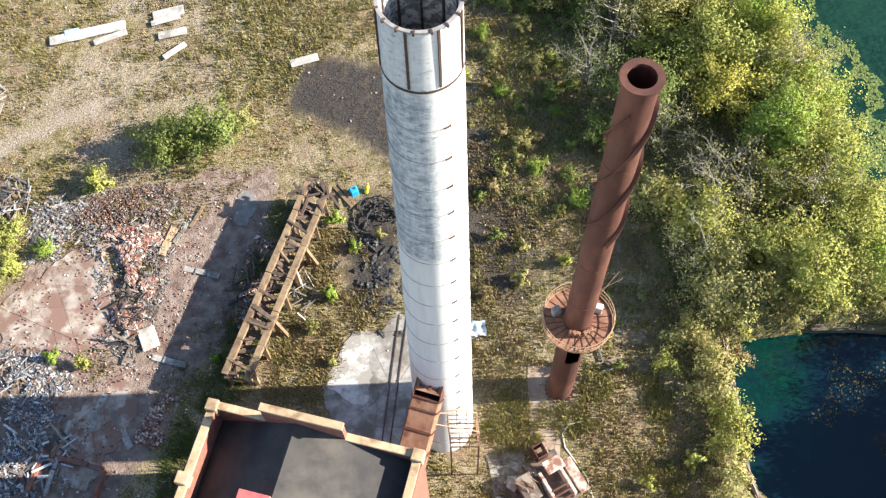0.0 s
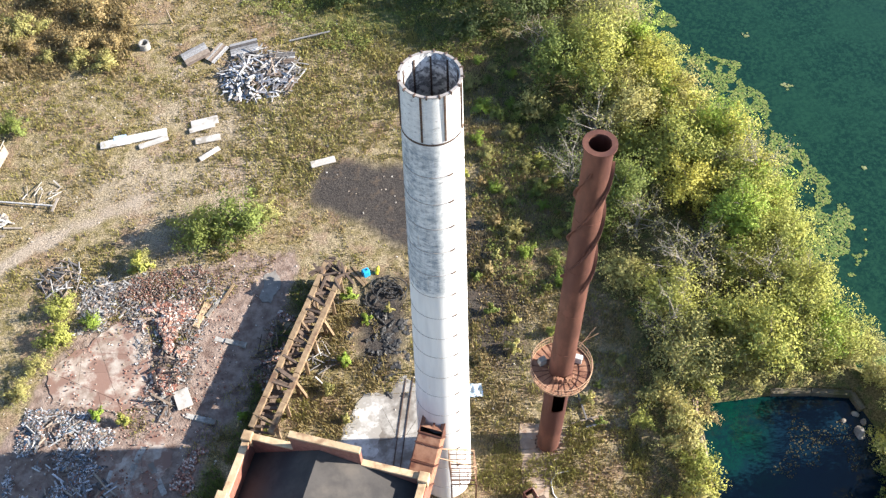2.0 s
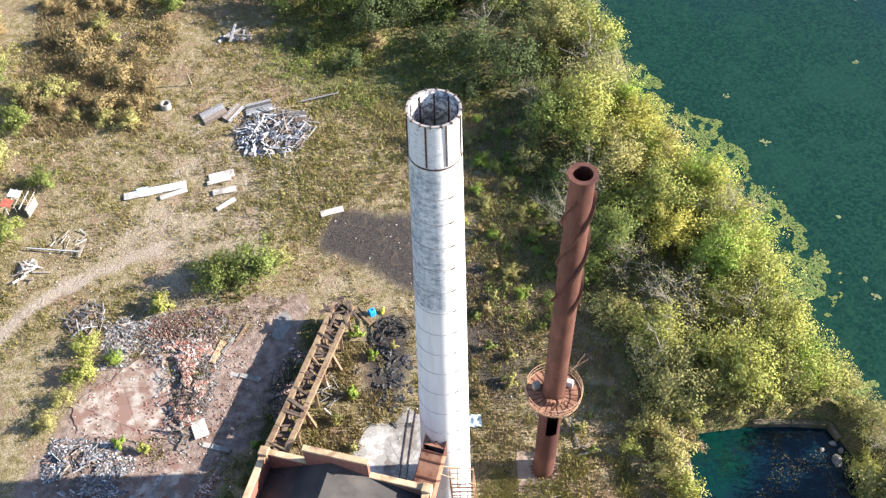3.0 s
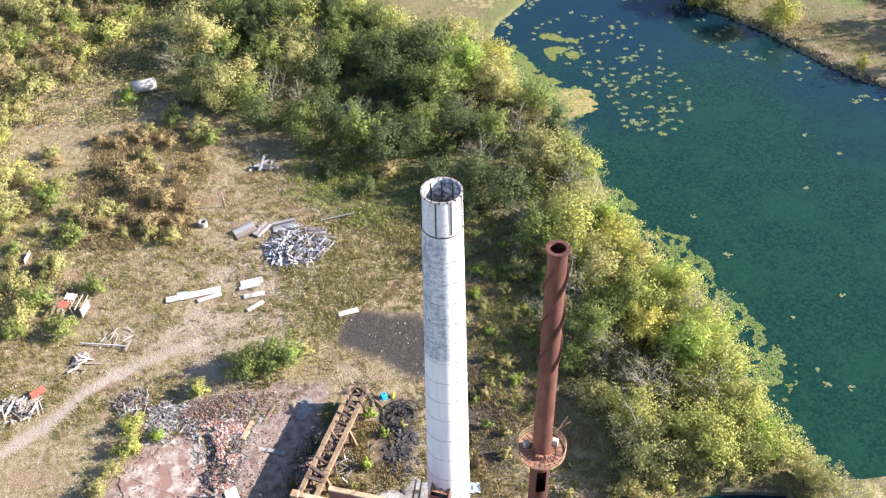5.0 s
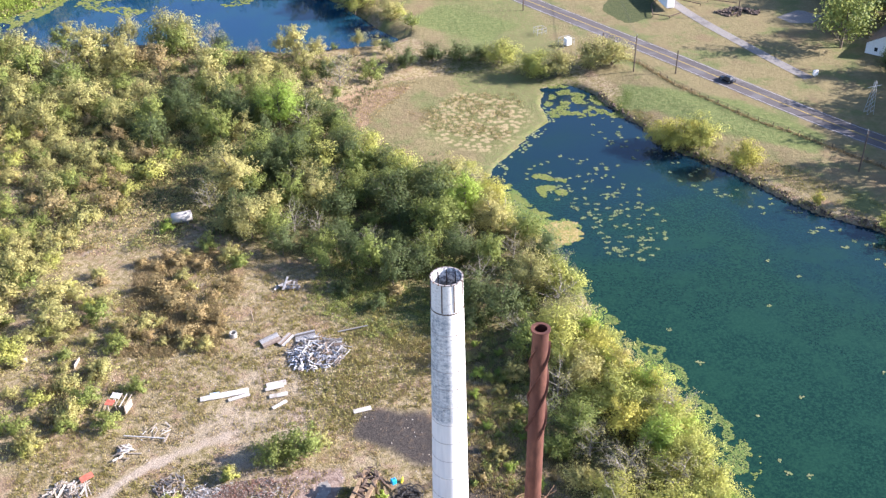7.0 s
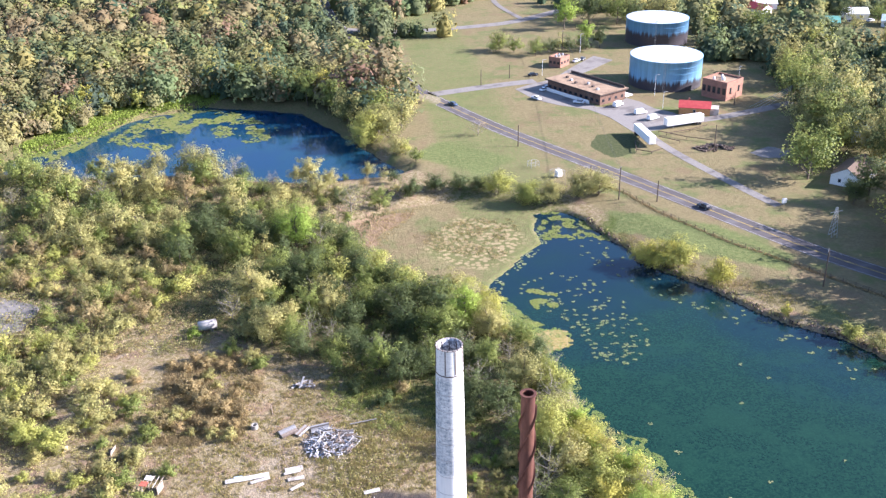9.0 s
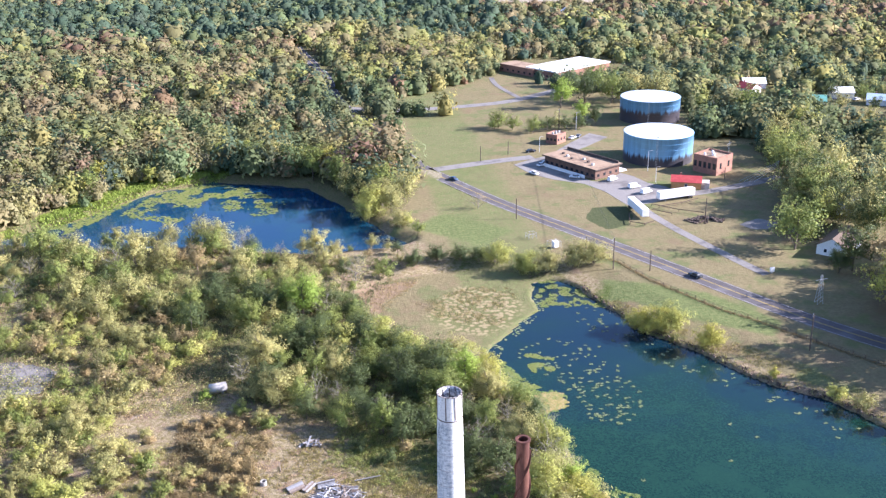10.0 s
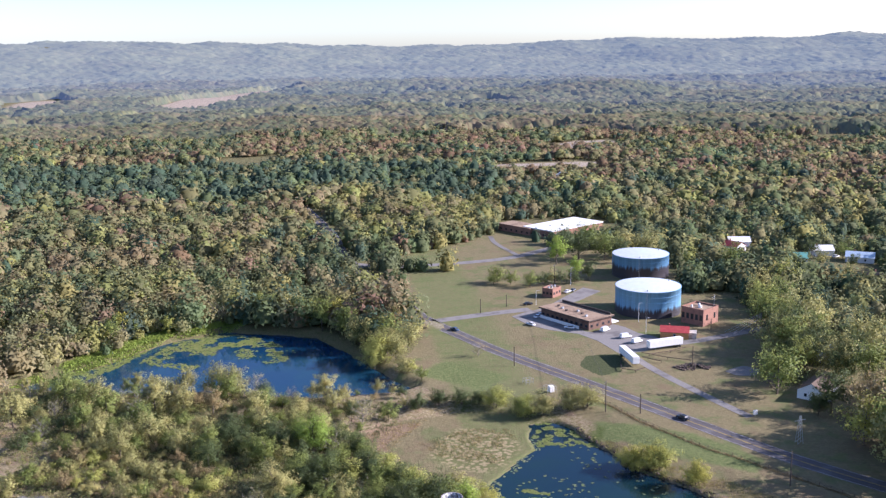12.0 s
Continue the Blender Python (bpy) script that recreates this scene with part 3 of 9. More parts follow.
def white_chimney():
    t = thing("concrete_chimney", "tall white concrete chimney, paint peeling to grey above", "chimney", pose(0, 0, 0))
    n, zs = 64, [i * 56.0 / 28 for i in range(29)]
    prof = [(2.52 - 0.82 * z / 56.0, z) for z in zs]
    bm = bmesh.new()
    lathe(bm, prof, n)
    part("shaft", bm, M_chim, t, "white-painted shaft with grey weathering", True)
    bm = bmesh.new()
    lathe(bm, [(1.70, 56.0), (1.56, 56.0)] + [(2.0 - 0.44 * z / 56.0, z) for z in (54, 50, 40, 20, 1)], n)
    part("lining", bm, M_soot, t, "sooty grey flue lining", True)
    for k in range(10):
        bm = bmesh.new()
        a = 0.628 * k + 0.2
        beam(bm, (1.57 * math.cos(a), 1.57 * math.sin(a), 44), (1.54 * math.cos(a), 1.54 * math.sin(a), 55.8), 0.1, 0.06)
        part("lining_rib", bm, M_hoop, t)
    for i, z in enumerate(HOOPS):
        r = 2.52 - 0.82 * z / 56.0 + 0.012
        bm = bmesh.new()
        h = 0.022 if z < 52 else 0.07
        lathe(bm, [(r - 0.03, z - h), (r + 0.012, z - h), (r + 0.012, z + h), (r - 0.03, z + h)], 48)
        part("hoop", bm, M_hoopgrey if z < 52 else M_hoop, t, "thin dark steel hoop")
    bm = bmesh.new()
    lathe(bm, [(1.58, 55.96), (1.74, 55.96), (1.74, 56.03), (1.58, 56.03), (1.58, 55.96)], 64)
    part("rim", bm, M_hoopgrey, t, "weathered grey rim band")
    for k in range(16):
        a = radians(-103 + 22.5 * k)
        bm = bmesh.new()
        box(bm, (1.72 * math.cos(a), 1.72 * math.sin(a), 56.0), (0.2, 0.09, 0.14), math.degrees(a))
        part("rim_clip", bm, M_hoop, t, "small dark iron clip")
    for k in range(8):
        a = radians(-114 + 43 * k)
        bm = bmesh.new()
        r0, r1 = 1.77, 1.74
        beam(bm, (r0 * math.cos(a), r0 * math.sin(a), 52.5), (r1 * math.cos(a), r1 * math.sin(a), 56.0), 0.1, 0.09)
        part("strap", bm, M_hoop, t, "rusted steel strap")
    a0 = radians(-64)
    for z in HOOPS[:-1]:
        r = 2.52 - 0.82 * z / 56.0
        bm = bmesh.new()
        for s in (-0.16, 0.16):
            a = a0 + s / r
            beam(bm, ((r - 0.05) * math.cos(a), (r - 0.05) * math.sin(a), z), ((r + 0.07) * math.cos(a), (r + 0.07) * math.sin(a), z), 0.05, 0.05)
        beam(bm, ((r + 0.07) * math.cos(a0 - 0.16 / r), (r + 0.07) * math.sin(a0 - 0.16 / r), z), ((r + 0.07) * math.cos(a0 + 0.16 / r), (r + 0.07) * math.sin(a0 + 0.16 / r), z), 0.06, 0.06)
        part("ladder_bracket", bm, M_hoop, t)
    return t


def chimney_material():
    m, nt, b = mat_nodes("peeling_white_paint_on_concrete")
    g = nt.nodes.new("ShaderNodeNewGeometry")
    sep = nt.nodes.new("ShaderNodeSeparateXYZ")
    nt.links.new(g.outputs["Position"], sep.inputs[0])
    fine = noise_at(nt, 3.2, 8.0, 0.8, (1, 1, 1.8))
    streak = noise_at(nt, 1.1, 5.0, 0.65, (1.6, 1.6, 0.12))
    patch = noise_at(nt, 1.0, 8.0, 0.78, (1, 1, 1.5))
    white = mix(nt, ramp(nt, streak, 0.35, 0.7), (0.76, 0.75, 0.73), (0.66, 0.655, 0.645))
    brush = math_node(nt, 'ADD', math_node(nt, 'MULTIPLY', noise_at(nt, 2.4, 7.0, 0.78, (0.8, 0.8, 1.7)), 0.6), math_node(nt, 'MULTIPLY', noise_at(nt, 1.6, 6.0, 0.7, (1.4, 1.4, 0.3)), 0.4))
    bare = mix(nt, ramp(nt, brush, 0.40, 0.60), (0.22, 0.26, 0.30), (0.62, 0.64, 0.65))
    up = ramp(nt, math_node(nt, 'ADD', sep.outputs[2], math_node(nt, 'MULTIPLY', patch, 1.5)), 37.6, 38.1)
    peel = ramp(nt, math_node(nt, 'ADD', math_node(nt, 'MULTIPLY', patch, 0.7), math_node(nt, 'MULTIPLY', fine, 0.5)), 0.48, 0.66)
    # Grey and dark spots fade out towards the east side.
    west_side = ramp(nt, math_node(nt, 'ADD', math_node(nt, 'MULTIPLY', sep.outputs[0], 0.55), math_node(nt, 'MULTIPLY', patch, 0.8)), 0.75, 0.25)
    top = ramp(nt, math_node(nt, 'ADD', sep.outputs[2], math_node(nt, 'MULTIPLY', patch, 3.0)), 54.6, 52.6)
    worn = math_node(nt, 'MULTIPLY', up, math_node(nt, 'ADD', 0.12, math_node(nt, 'MULTIPLY', math_node(nt, 'MULTIPLY', west_side, math_node(nt, 'ADD', 0.35, math_node(nt, 'MULTIPLY', top, 0.65))), math_node(nt, 'ADD', 0.35, math_node(nt, 'MULTIPLY', peel, 0.65)))))
    col = mix(nt, worn, white, bare)
    rustn = ramp(nt, noise_at(nt, 1.7, 4.0, 0.6, (1.5, 1.5, 0.22)), 0.6, 0.8)
    col = mix(nt, math_node(nt, 'MULTIPLY', rustn, 0.4), col, (0.50, 0.34, 0.17))
    black = ramp(nt, noise_at(nt, 2.3, 6.0, 0.75, (0.9, 0.9, 2.0)), 0.56, 0.64)
    col = mix(nt, math_node(nt, 'MULTIPLY', math_node(nt, 'MULTIPLY', black, up), math_node(nt, 'ADD', 0.15, math_node(nt, 'MULTIPLY', west_side, 0.5))), col, (0.11, 0.115, 0.125))
    nt.links.new(col, b.inputs["Base Color"])
    b.inputs["Roughness"].default_value = 0.7
    b.inputs["Specular IOR Level"].default_value = 0.25
    bump(nt, b, fine, 0.35, 0.03)
    return m


M_chim = chimney_material()
M_soot = surface("flaking_lining", (0.10, 0.10, 0.105), (0.34, 0.34, 0.345), 5.0, 0.95, 0, 0.6, (0.60, 0.60, 0.59), 3.0, 0.47, 0.58)
M_hoopgrey = surface("grey_weathered_hoop", (0.24, 0.22, 0.21), (0.34, 0.31, 0.29), 2.0, 0.8)
M_hoop = surface("dark_rusty_iron", (0.06, 0.045, 0.04), (0.12, 0.075, 0.055), 2.0, 0.8, 0.2)
white_chimney()

RX, RY = 10.65, 2.0


def rust_stack():
    t = thing("steel_stack", "rust-brown steel stack with spiral strakes and round platform", "chimney", pose(RX, RY, 0))
    n, bm = 48, bmesh.new()
    zs = [0, 0.4, 1, 2, 3, 4, 5, 6, 7, 8, 9, 9.6, 10.4, 11.2, 12.0, 12.8, 13.4, 14, 15, 16.2, 20, 25, 30, 35, 40, 44, 46.5]
    rad = lambda z: 1.12 if z < 15 else 1.06 - 0.12 * (z - 15) / 31.5
    for skin, off in ((1, 0.0), (-1, -0.07)):
        rings = [[bm.verts.new(((rad(z) + off) * math.cos(2 * math.pi * k / n), (rad(z) + off) * math.sin(2 * math.pi * k / n), z)) for k in range(n)] for z in zs]
        for i in range(len(zs) - 1):
            for k in range(n):
                mid = -360 * (1 - (k + 0.5) / n)
                if 9.6 <= zs[i] < 13.3 and -118 < mid < -58:
                    continue
                f = (rings[i][k], rings[i][(k + 1) % n], rings[i + 1][(k + 1) % n], rings[i + 1][k])
                bm.faces.new(f if skin > 0 else f[::-1])
    part("shaft", bm, M_rust, t, "rusted riveted steel tube with a cut-out", True)
    bm = bmesh.new()
    lathe(bm, [(0.74, 46.3), (1.12, 46.3), (1.12, 46.5), (0.74, 46.5), (0.74, 46.3)], 48)
    part("top_flange", bm, M_rust, t)
    bm = bmesh.new()
    lathe(bm, [(1.1, 0), (1.38, 0), (1.38, 0.18), (1.1, 0.18)], 40)
    part("base_flange", bm, M_rust, t)
    for k in range(20):
        bm = bmesh.new()
        a = 2 * math.pi * k / 20
        box(bm, (1.27 * math.cos(a), 1.27 * math.sin(a), 0.3), (0.12, 0.12, 0.3), math.degrees(a))
        part("anchor_bolt", bm, M_rust, t)
    for z in (20.4, 26.6, 32.8, 39):
        bm = bmesh.new()
        r = rad(z)
        lathe(bm, [(r - 0.01, z - 0.05), (r + 0.02, z - 0.05), (r + 0.02, z + 0.05), (r - 0.01, z + 0.05)], 40)
        part("seam", bm, M_rust, t)
    for s in range(3):
        vs, fs = [], []
        steps = 72
        for i in range(steps + 1):
            z = 30.5 + 14.0 * i / steps
            a = 2 * math.pi * (s / 3 + (z - 30.5) / 15.5) + 0.6
            r = rad(z)
            for rr, dz in ((r - 0.02, -0.07), (r + 0.26, -0.07), (r + 0.26, 0.07), (r - 0.02, 0.07)):
                vs.append((rr * math.cos(a), rr * math.sin(a), z + dz))
            if i:
                p, q = 4 * (i - 1), 4 * i
                fs += [(p + j, p + (j + 1) % 4, q + (j + 1) % 4, q + j) for j in range(4)]
        part("strake", np_mesh("strake", vs, fs, M_rust), None, t, "spiral steel strake")
    # platform
    bm = bmesh.new()
    lathe(bm, [(1.08, 16.1), (2.62, 16.1), (2.62, 16.2), (1.08, 16.2), (1.08, 16.1)], 48)
    deck = part("deck", bm, M_rustlight, t, "rusty plate platform deck")
    for k in range(24):
        bm = bmesh.new()
        a = 2 * math.pi * k / 24
        beam(bm, (1.1 * math.cos(a), 1.1 * math.sin(a), 16.22), (2.6 * math.cos(a), 2.6 * math.sin(a), 16.22), 0.05, 0.05)
        part("deck_bar", bm, M_rust, deck)
    for k in range(8):
        bm = bmesh.new()
        a = 2 * math.pi * k / 8 + 0.2
        beam(bm, (1.1 * math.cos(a), 1.1 * math.sin(a), 14.9), (2.5 * math.cos(a), 2.5 * math.sin(a), 16.08), 0.1, 0.1)
        part("bracket", bm, M_rust, t)
    for z in (16.75, 17.3):
        bm = bmesh.new()
        ring = [(2.68 * math.cos(2 * math.pi * k / 48), 2.68 * math.sin(2 * math.pi * k / 48), z) for k in range(49)]
        tube(bm, ring, [0.035] * 49, 6, False)
        part("rail", bm, M_railrust, t)
    bm = bmesh.new()
    lathe(bm, [(2.62, 16.1), (2.66, 16.1), (2.66, 16.35), (2.62, 16.35), (2.62, 16.1)], 48)
    part("toe_board", bm, M_railrust, t)
    for k in range(18):
        bm = bmesh.new()
        a = 2 * math.pi * k / 18
        beam(bm, (2.66 * math.cos(a), 2.66 * math.sin(a), 16.1), (2.66 * math.cos(a), 2.66 * math.sin(a), 17.3), 0.05, 0.05)
        part("rail_post", bm, M_railrust, t)
    for x, y, rz in ((-1.55, 0.75, 20), (1.65, 0.55, -25)):
        bm = bmesh.new()
        box(bm, (x, y, 16.65), (0.65, 0.5, 0.85), rz, bevel=0.04)
        part("cabinet", bm, M_white if x > 0 else M_conc, t, "pale metal cabinet")
    rng = random.Random(5)
    for k in range(7):
        bm = bmesh.new()
        a = radians(-125 + 12 * k)
        box(bm, (1.3 * math.cos(a), 1.3 * math.sin(a), 16.4 + 0.15 * rng.random()), (0.28, 0.35, 0.4 + 0.3 * rng.random()), 30 * k, bevel=0.03)
        part("fitting", bm, M_rustlight, t)
    bm = bmesh.new()
    beam(bm, (1.9, 1.6, 16.9), (3.4, 2.6, 18.3), 0.05, 0.05)
    beam(bm, (1.9, 1.9, 16.9), (3.7, 2.3, 17.7), 0.05, 0.05)
    part("broken_arm", bm, M_railrust, t)
    return t


rust_stack()


# ---- powerhouse ----
U = Vector((math.cos(radians(-21)), math.sin(radians(-21)), 0))
PH = pose(-16.4, -2.0, 0, 0, 0, -21)


RIDGE = 6.6


def powerhouse():
    t = thing("powerhouse", "tall brick powerhouse with stepped parapet and tarred roof", "building", PH)
    W_, D_ = 15.4, 17.0
    for nm, c, s in (("wall", (W_ / 2, -0.2, 9.3), (W_, 0.4, 18.6)), ("wall", (W_ / 2, -D_ + 0.2, 9.3), (W_, 0.4, 18.6)), ("wall", (0.2, -D_ / 2, 9.3), (0.4, D_ - 0.8, 18.6)), ("wall", (W_ - 0.2, -D_ / 2, 9.3), (0.4, D_ - 0.8, 18.6))):
        bm = bmesh.new()
        box(bm, c, s)
        part(nm, bm, M_brick, t)
    for x0, x1, z0, z1 in ((0.42, RIDGE, 16.4, 20.4), (RIDGE, W_ - 0.42, 20.4, 17.9)):
        bm = bmesh.new()
        hi = [bm.verts.new(p) for p in ((x0, -D_ + 0.41, z0), (x1, -D_ + 0.41, z1), (x1, -0.42, z1), (x0, -0.42, z0))]
        lo = [bm.verts.new((v.co.x, v.co.y, v.co.z - 0.25)) for v in hi]
        for f in (hi, lo[::-1], *[(lo[i], lo[(i + 1) % 4], hi[(i + 1) % 4], hi[i]) for i in range(4)]):
            bm.faces.new(f)
        part("roof_slope", bm, M_roof, t, "dark tar roof slope")
    for x0, x1, z in ((0.4, 4.2, 19.2), (4.2, 10.0, 21.6), (10.0, 15.0, 19.2)):
        bm = bmesh.new()
        box(bm, ((x0 + x1) / 2, -0.2, (18.6 + z) / 2), (x1 - x0, 0.4, z - 18.6))
        p = part("parapet", bm, M_brick, t)
        bm = bmesh.new()
        box(bm, ((x0 + x1) / 2, -0.2, z + 0.12), (x1 - x0 + 0.1, 0.56, 0.24), bevel=0.03)
        part("coping", bm, M_coping, p, "tan stone coping")
    for x in (0.3, W_ - 0.3):
        bm = bmesh.new()
        box(bm, (x, -D_ / 2, 18.9), (0.42, D_ - 1.0, 0.6))
        p = part("parapet", bm, M_brick, t)
        bm = bmesh.new()
        box(bm, (x, -D_ / 2, 19.3), (0.6, D_ - 1.0, 0.22), bevel=0.03)
        part("coping", bm, M_coping, p, "tan stone coping")
    for x, y in ((0.3, -0.3), (W_ - 0.3, -0.3), (0.1, -5.6), (0.1, -11)):
        bm = bmesh.new()
        box(bm, (x, y, 19.1), (0.85, 0.85, 1.2), bevel=0.05)
        part("pier_cap", bm, M_coping, t, "tan stone pier cap")
    bm = bmesh.new()
    box(bm, (5.6, -7.0, 19.9), (2.2, 2.8, 2.6), bevel=0.05)
    part("roof_hatch", bm, M_redpaint, t, "faded red sheet-metal hatch house")
    return t


M_redpaint = surface("faded_red_paint", (0.34, 0.08, 0.09), (0.42, 0.13, 0.12), 1.0, 0.6)
powerhouse()


# ---- water tanks ----
def tank_material(name, blue, dark):
    m, nt, b = mat_nodes(name)
    g = nt.nodes.new("ShaderNodeNewGeometry")
    sep = nt.nodes.new("ShaderNodeSeparateXYZ")
    nt.links.new(g.outputs["Position"], sep.inputs[0])
    streak = noise_at(nt, 0.5, 5.0, 0.7, (1.5, 1.5, 0.12))
    fine = noise_at(nt, 1.2, 5.0, 0.7)
    col = mix(nt, ramp(nt, streak, 0.35, 0.7), blue, tuple(c * 0.72 for c in blue))
    stain = ramp(nt, math_node(nt, 'SUBTRACT', math_node(nt, 'MULTIPLY', streak, 9.0), sep.outputs[2]), dark, dark + 2.0)
    col = mix(nt, math_node(nt, 'MULTIPLY', stain, 0.95), col, (0.05, 0.035, 0.035))
    col = mix(nt, math_node(nt, 'MULTIPLY', ramp(nt, fine, 0.6, 0.75), 0.4), col, (0.12, 0.1, 0.1))
    nt.links.new(col, b.inputs["Base Color"])
    b.inputs["Roughness"].default_value = 0.55
    return m


def water_tank(x, y, r, h, material):
    t = thing("water_tank", "large round sky-blue steel water tank, stained dark below", "tank", pose(x, y, 0), "water tanks")
    bm = bmesh.new()
    lathe(bm, [(r, -0.3), (r, h), (r + 0.12, h), (r + 0.12, h + 0.18), (r - 0.1, h + 0.18)], 96)
    part("wall", bm, material, t, "sky-blue painted steel, rust-streaked", True)
    bm = bmesh.new()
    lathe(bm, [(r - 0.08, h + 0.15), (r * 0.66, h + 0.55), (r * 0.33, h + 0.8), (0.01, h + 0.9)], 72)
    part("roof", bm, M_tankroof, t, "pale shallow dome roof", True)
    for k in range(1, 5):
        bm = bmesh.new()
        z = h * k / 5
        lathe(bm, [(r, z - 0.04), (r + 0.03, z - 0.04), (r + 0.03, z + 0.04), (r, z + 0.04)], 96)
        part("seam", bm, material, t)
    for a in (-1.9, 0.4):
        bm = bmesh.new()
        tube(bm, [(r * 0.85 * math.cos(a), r * 0.85 * math.sin(a), h + 0.2), (r * 0.85 * math.cos(a), r * 0.85 * math.sin(a), h + 0.9)], [0.35, 0.35], 12)
        part("roof_vent", bm, M_tankroof, t)
    bm = bmesh.new()
    a = radians(-110)
    for o in (-0.02, 0.02):
        beam(bm, ((r + 0.25) * math.cos(a + o), (r + 0.25) * math.sin(a + o), 0), ((r + 0.25) * math.cos(a + o), (r + 0.25) * math.sin(a + o), h + 0.9), 0.06, 0.06)
    for k in range(int(h / 0.6)):
        beam(bm, ((r + 0.25) * math.cos(a - 0.02), (r + 0.25) * math.sin(a - 0.02), 0.5 + 0.6 * k), ((r + 0.25) * math.cos(a + 0.02), (r + 0.25) * math.sin(a + 0.02), 0.5 + 0.6 * k), 0.05, 0.05)
    part("ladder", bm, M_white, t)
    return t


M_tank1 = tank_material("sky_blue_tank_paint", (0.215, 0.44, 0.65), -0.6)
M_tank2 = tank_material("dull_blue_tank_paint", (0.15, 0.33, 0.54), -3.0)
M_tankroof = surface("pale_tank_roof", (0.46, 0.50, 0.52), (0.55, 0.58, 0.60), 0.5, 0.6, 0, 0.05, (0.5, 0.56, 0.6), 0.08)
water_tank(129.6, 297.5, 15.3, 12.4, M_tank1)
water_tank(149.3, 371, 15.3, 11.8, M_tank2)

# ---- trees ----
LEAF = {
    "green": leaf_mat("green_leaves", (0.119, 0.157, 0.046), (0.263, 0.297, 0.082), (0.200, 0.224, 0.060), 1.42),
    "yellowgreen": leaf_mat("yellow_green_leaves", (0.265, 0.285, 0.075), (0.400, 0.400, 0.115), (0.342, 0.335, 0.088), 1.44),
    "yellow": leaf_mat("yellow_leaves", (0.43, 0.395, 0.080), (0.60, 0.555, 0.140), (0.50, 0.465, 0.105), 1.15),
    "dark": leaf_mat("dark_leaves", (0.053, 0.083, 0.037), (0.144, 0.176, 0.065), (0.100, 0.128, 0.050), 1.25),
    "olive": leaf_mat("olive_leaves", (0.24, 0.23, 0.085), (0.43, 0.40, 0.16), (0.35, 0.30, 0.115), 1.42),
    "brown": leaf_mat("brown_leaves", (0.28, 0.21, 0.105), (0.43, 0.335, 0.17), (0.355, 0.265, 0.13), 1.25),
    "bright": leaf_mat("bright_green_leaves", (0.191, 0.273, 0.049), (0.370, 0.460, 0.092), (0.274, 0.358, 0.065), 1.34),
}


def unit(v):
    return v / np.maximum(np.linalg.norm(v, axis=-1, keepdims=True), 1e-6)


def leaf_cloud(rng, centres, radii, per, size, middle=None, axes=(1, 1, 1)):
    """Leaves scattered through clumps, with the way outward at each."""
    c = np.repeat(centres, per, axis=0)
    r = np.repeat(radii, per)[:, None]
    d = rng.normal(size=(len(c), 3))
    d *= np.minimum(1.0, 1.7 / np.linalg.norm(d, axis=1, keepdims=True))
    p = c + d * r * np.array([0.72, 0.72, 0.55])
    turn = unit(rng.normal(size=d.shape) + np.array([0, 0, 0.5]))
    a = unit(np.cross(turn, rng.normal(size=d.shape)))
    b = np.cross(turn, a)
    s = (size * (0.6 + 0.8 * rng.random(len(c))))[:, None]
    v = np.stack([p - a * s, p + a * s * 0.6 - b * s * 0.5, p + a * s * 0.6 + b * s * 0.5], 1).reshape(-1, 3)
    out = 0.32 * unit(d + np.array([0, 0, 0.25])) + 0.22 * rng.normal(size=d.shape) + np.array([0, 0, 0.15])
    if middle is not None:
        out = out + 0.85 * unit((p - np.asarray(middle)) / np.asarray(axes))
    return v, np.arange(len(v)).reshape(-1, 3), np.repeat(unit(out), 3, axis=0)


def grow(rng, R, H, z0, limbs, twigs):
    """Limbs and twigs of one tree, and the spots where its leaves gather."""
    segs, cl, cr = [], [], []
    zc, hz, ph = (z0 + H) / 2, (H - z0) / 2, rng.random() * 6.28
    lean = rng.normal(size=2) * 0.06 * R
    for i in range(limbs):
        u = (i + 0.5) / limbs
        a, s = 2.399 * i + ph + rng.normal() * 0.3, min(0.98, -0.5 + 1.48 * u)
        c, reach = math.sqrt(1 - s * s), 0.66 + 0.42 * rng.random() ** 0.8
        e = np.array([R * c * math.cos(a) * reach + lean[0] * u, R * c * math.sin(a) * reach + lean[1] * u, zc + hz * s * (0.7 + 0.4 * rng.random())])
        zb = min(max(e[2] - R * c * rng.uniform(0.45, 0.9), 0.3 + 0.5 * z0), 0.72 * H)
        b = np.array([lean[0] * zb / H, lean[1] * zb / H, zb])
        m = (b + e) / 2 + rng.normal(size=3) * 0.06 * R + np.array([0, 0, 0.06 * R])
        segs.append((b, m, e, 1.0))
        d0 = unit(e - b)
        for j in range(twigs):
            f = (j + 0.6 * rng.random()) / twigs
            p = m + (e - m) * f if rng.random() < 0.7 else b + (m - b) * (0.5 + 0.5 * f)
            d = unit(0.6 * d0 + rng.normal(size=3) * 0.6 + np.array([0, 0, 0.2]))
            q = p + d * R * rng.uniform(0.14, 0.36)
            segs.append((p, (p + q) / 2 + rng.normal(size=3) * 0.02 * R, q, 0.42))
            cl.append(p + (q - p) * rng.uniform(0.6, 1.1))
            cr.append(R * rng.uniform(0.11, 0.23))
    return segs, np.array(cl), np.array(cr)


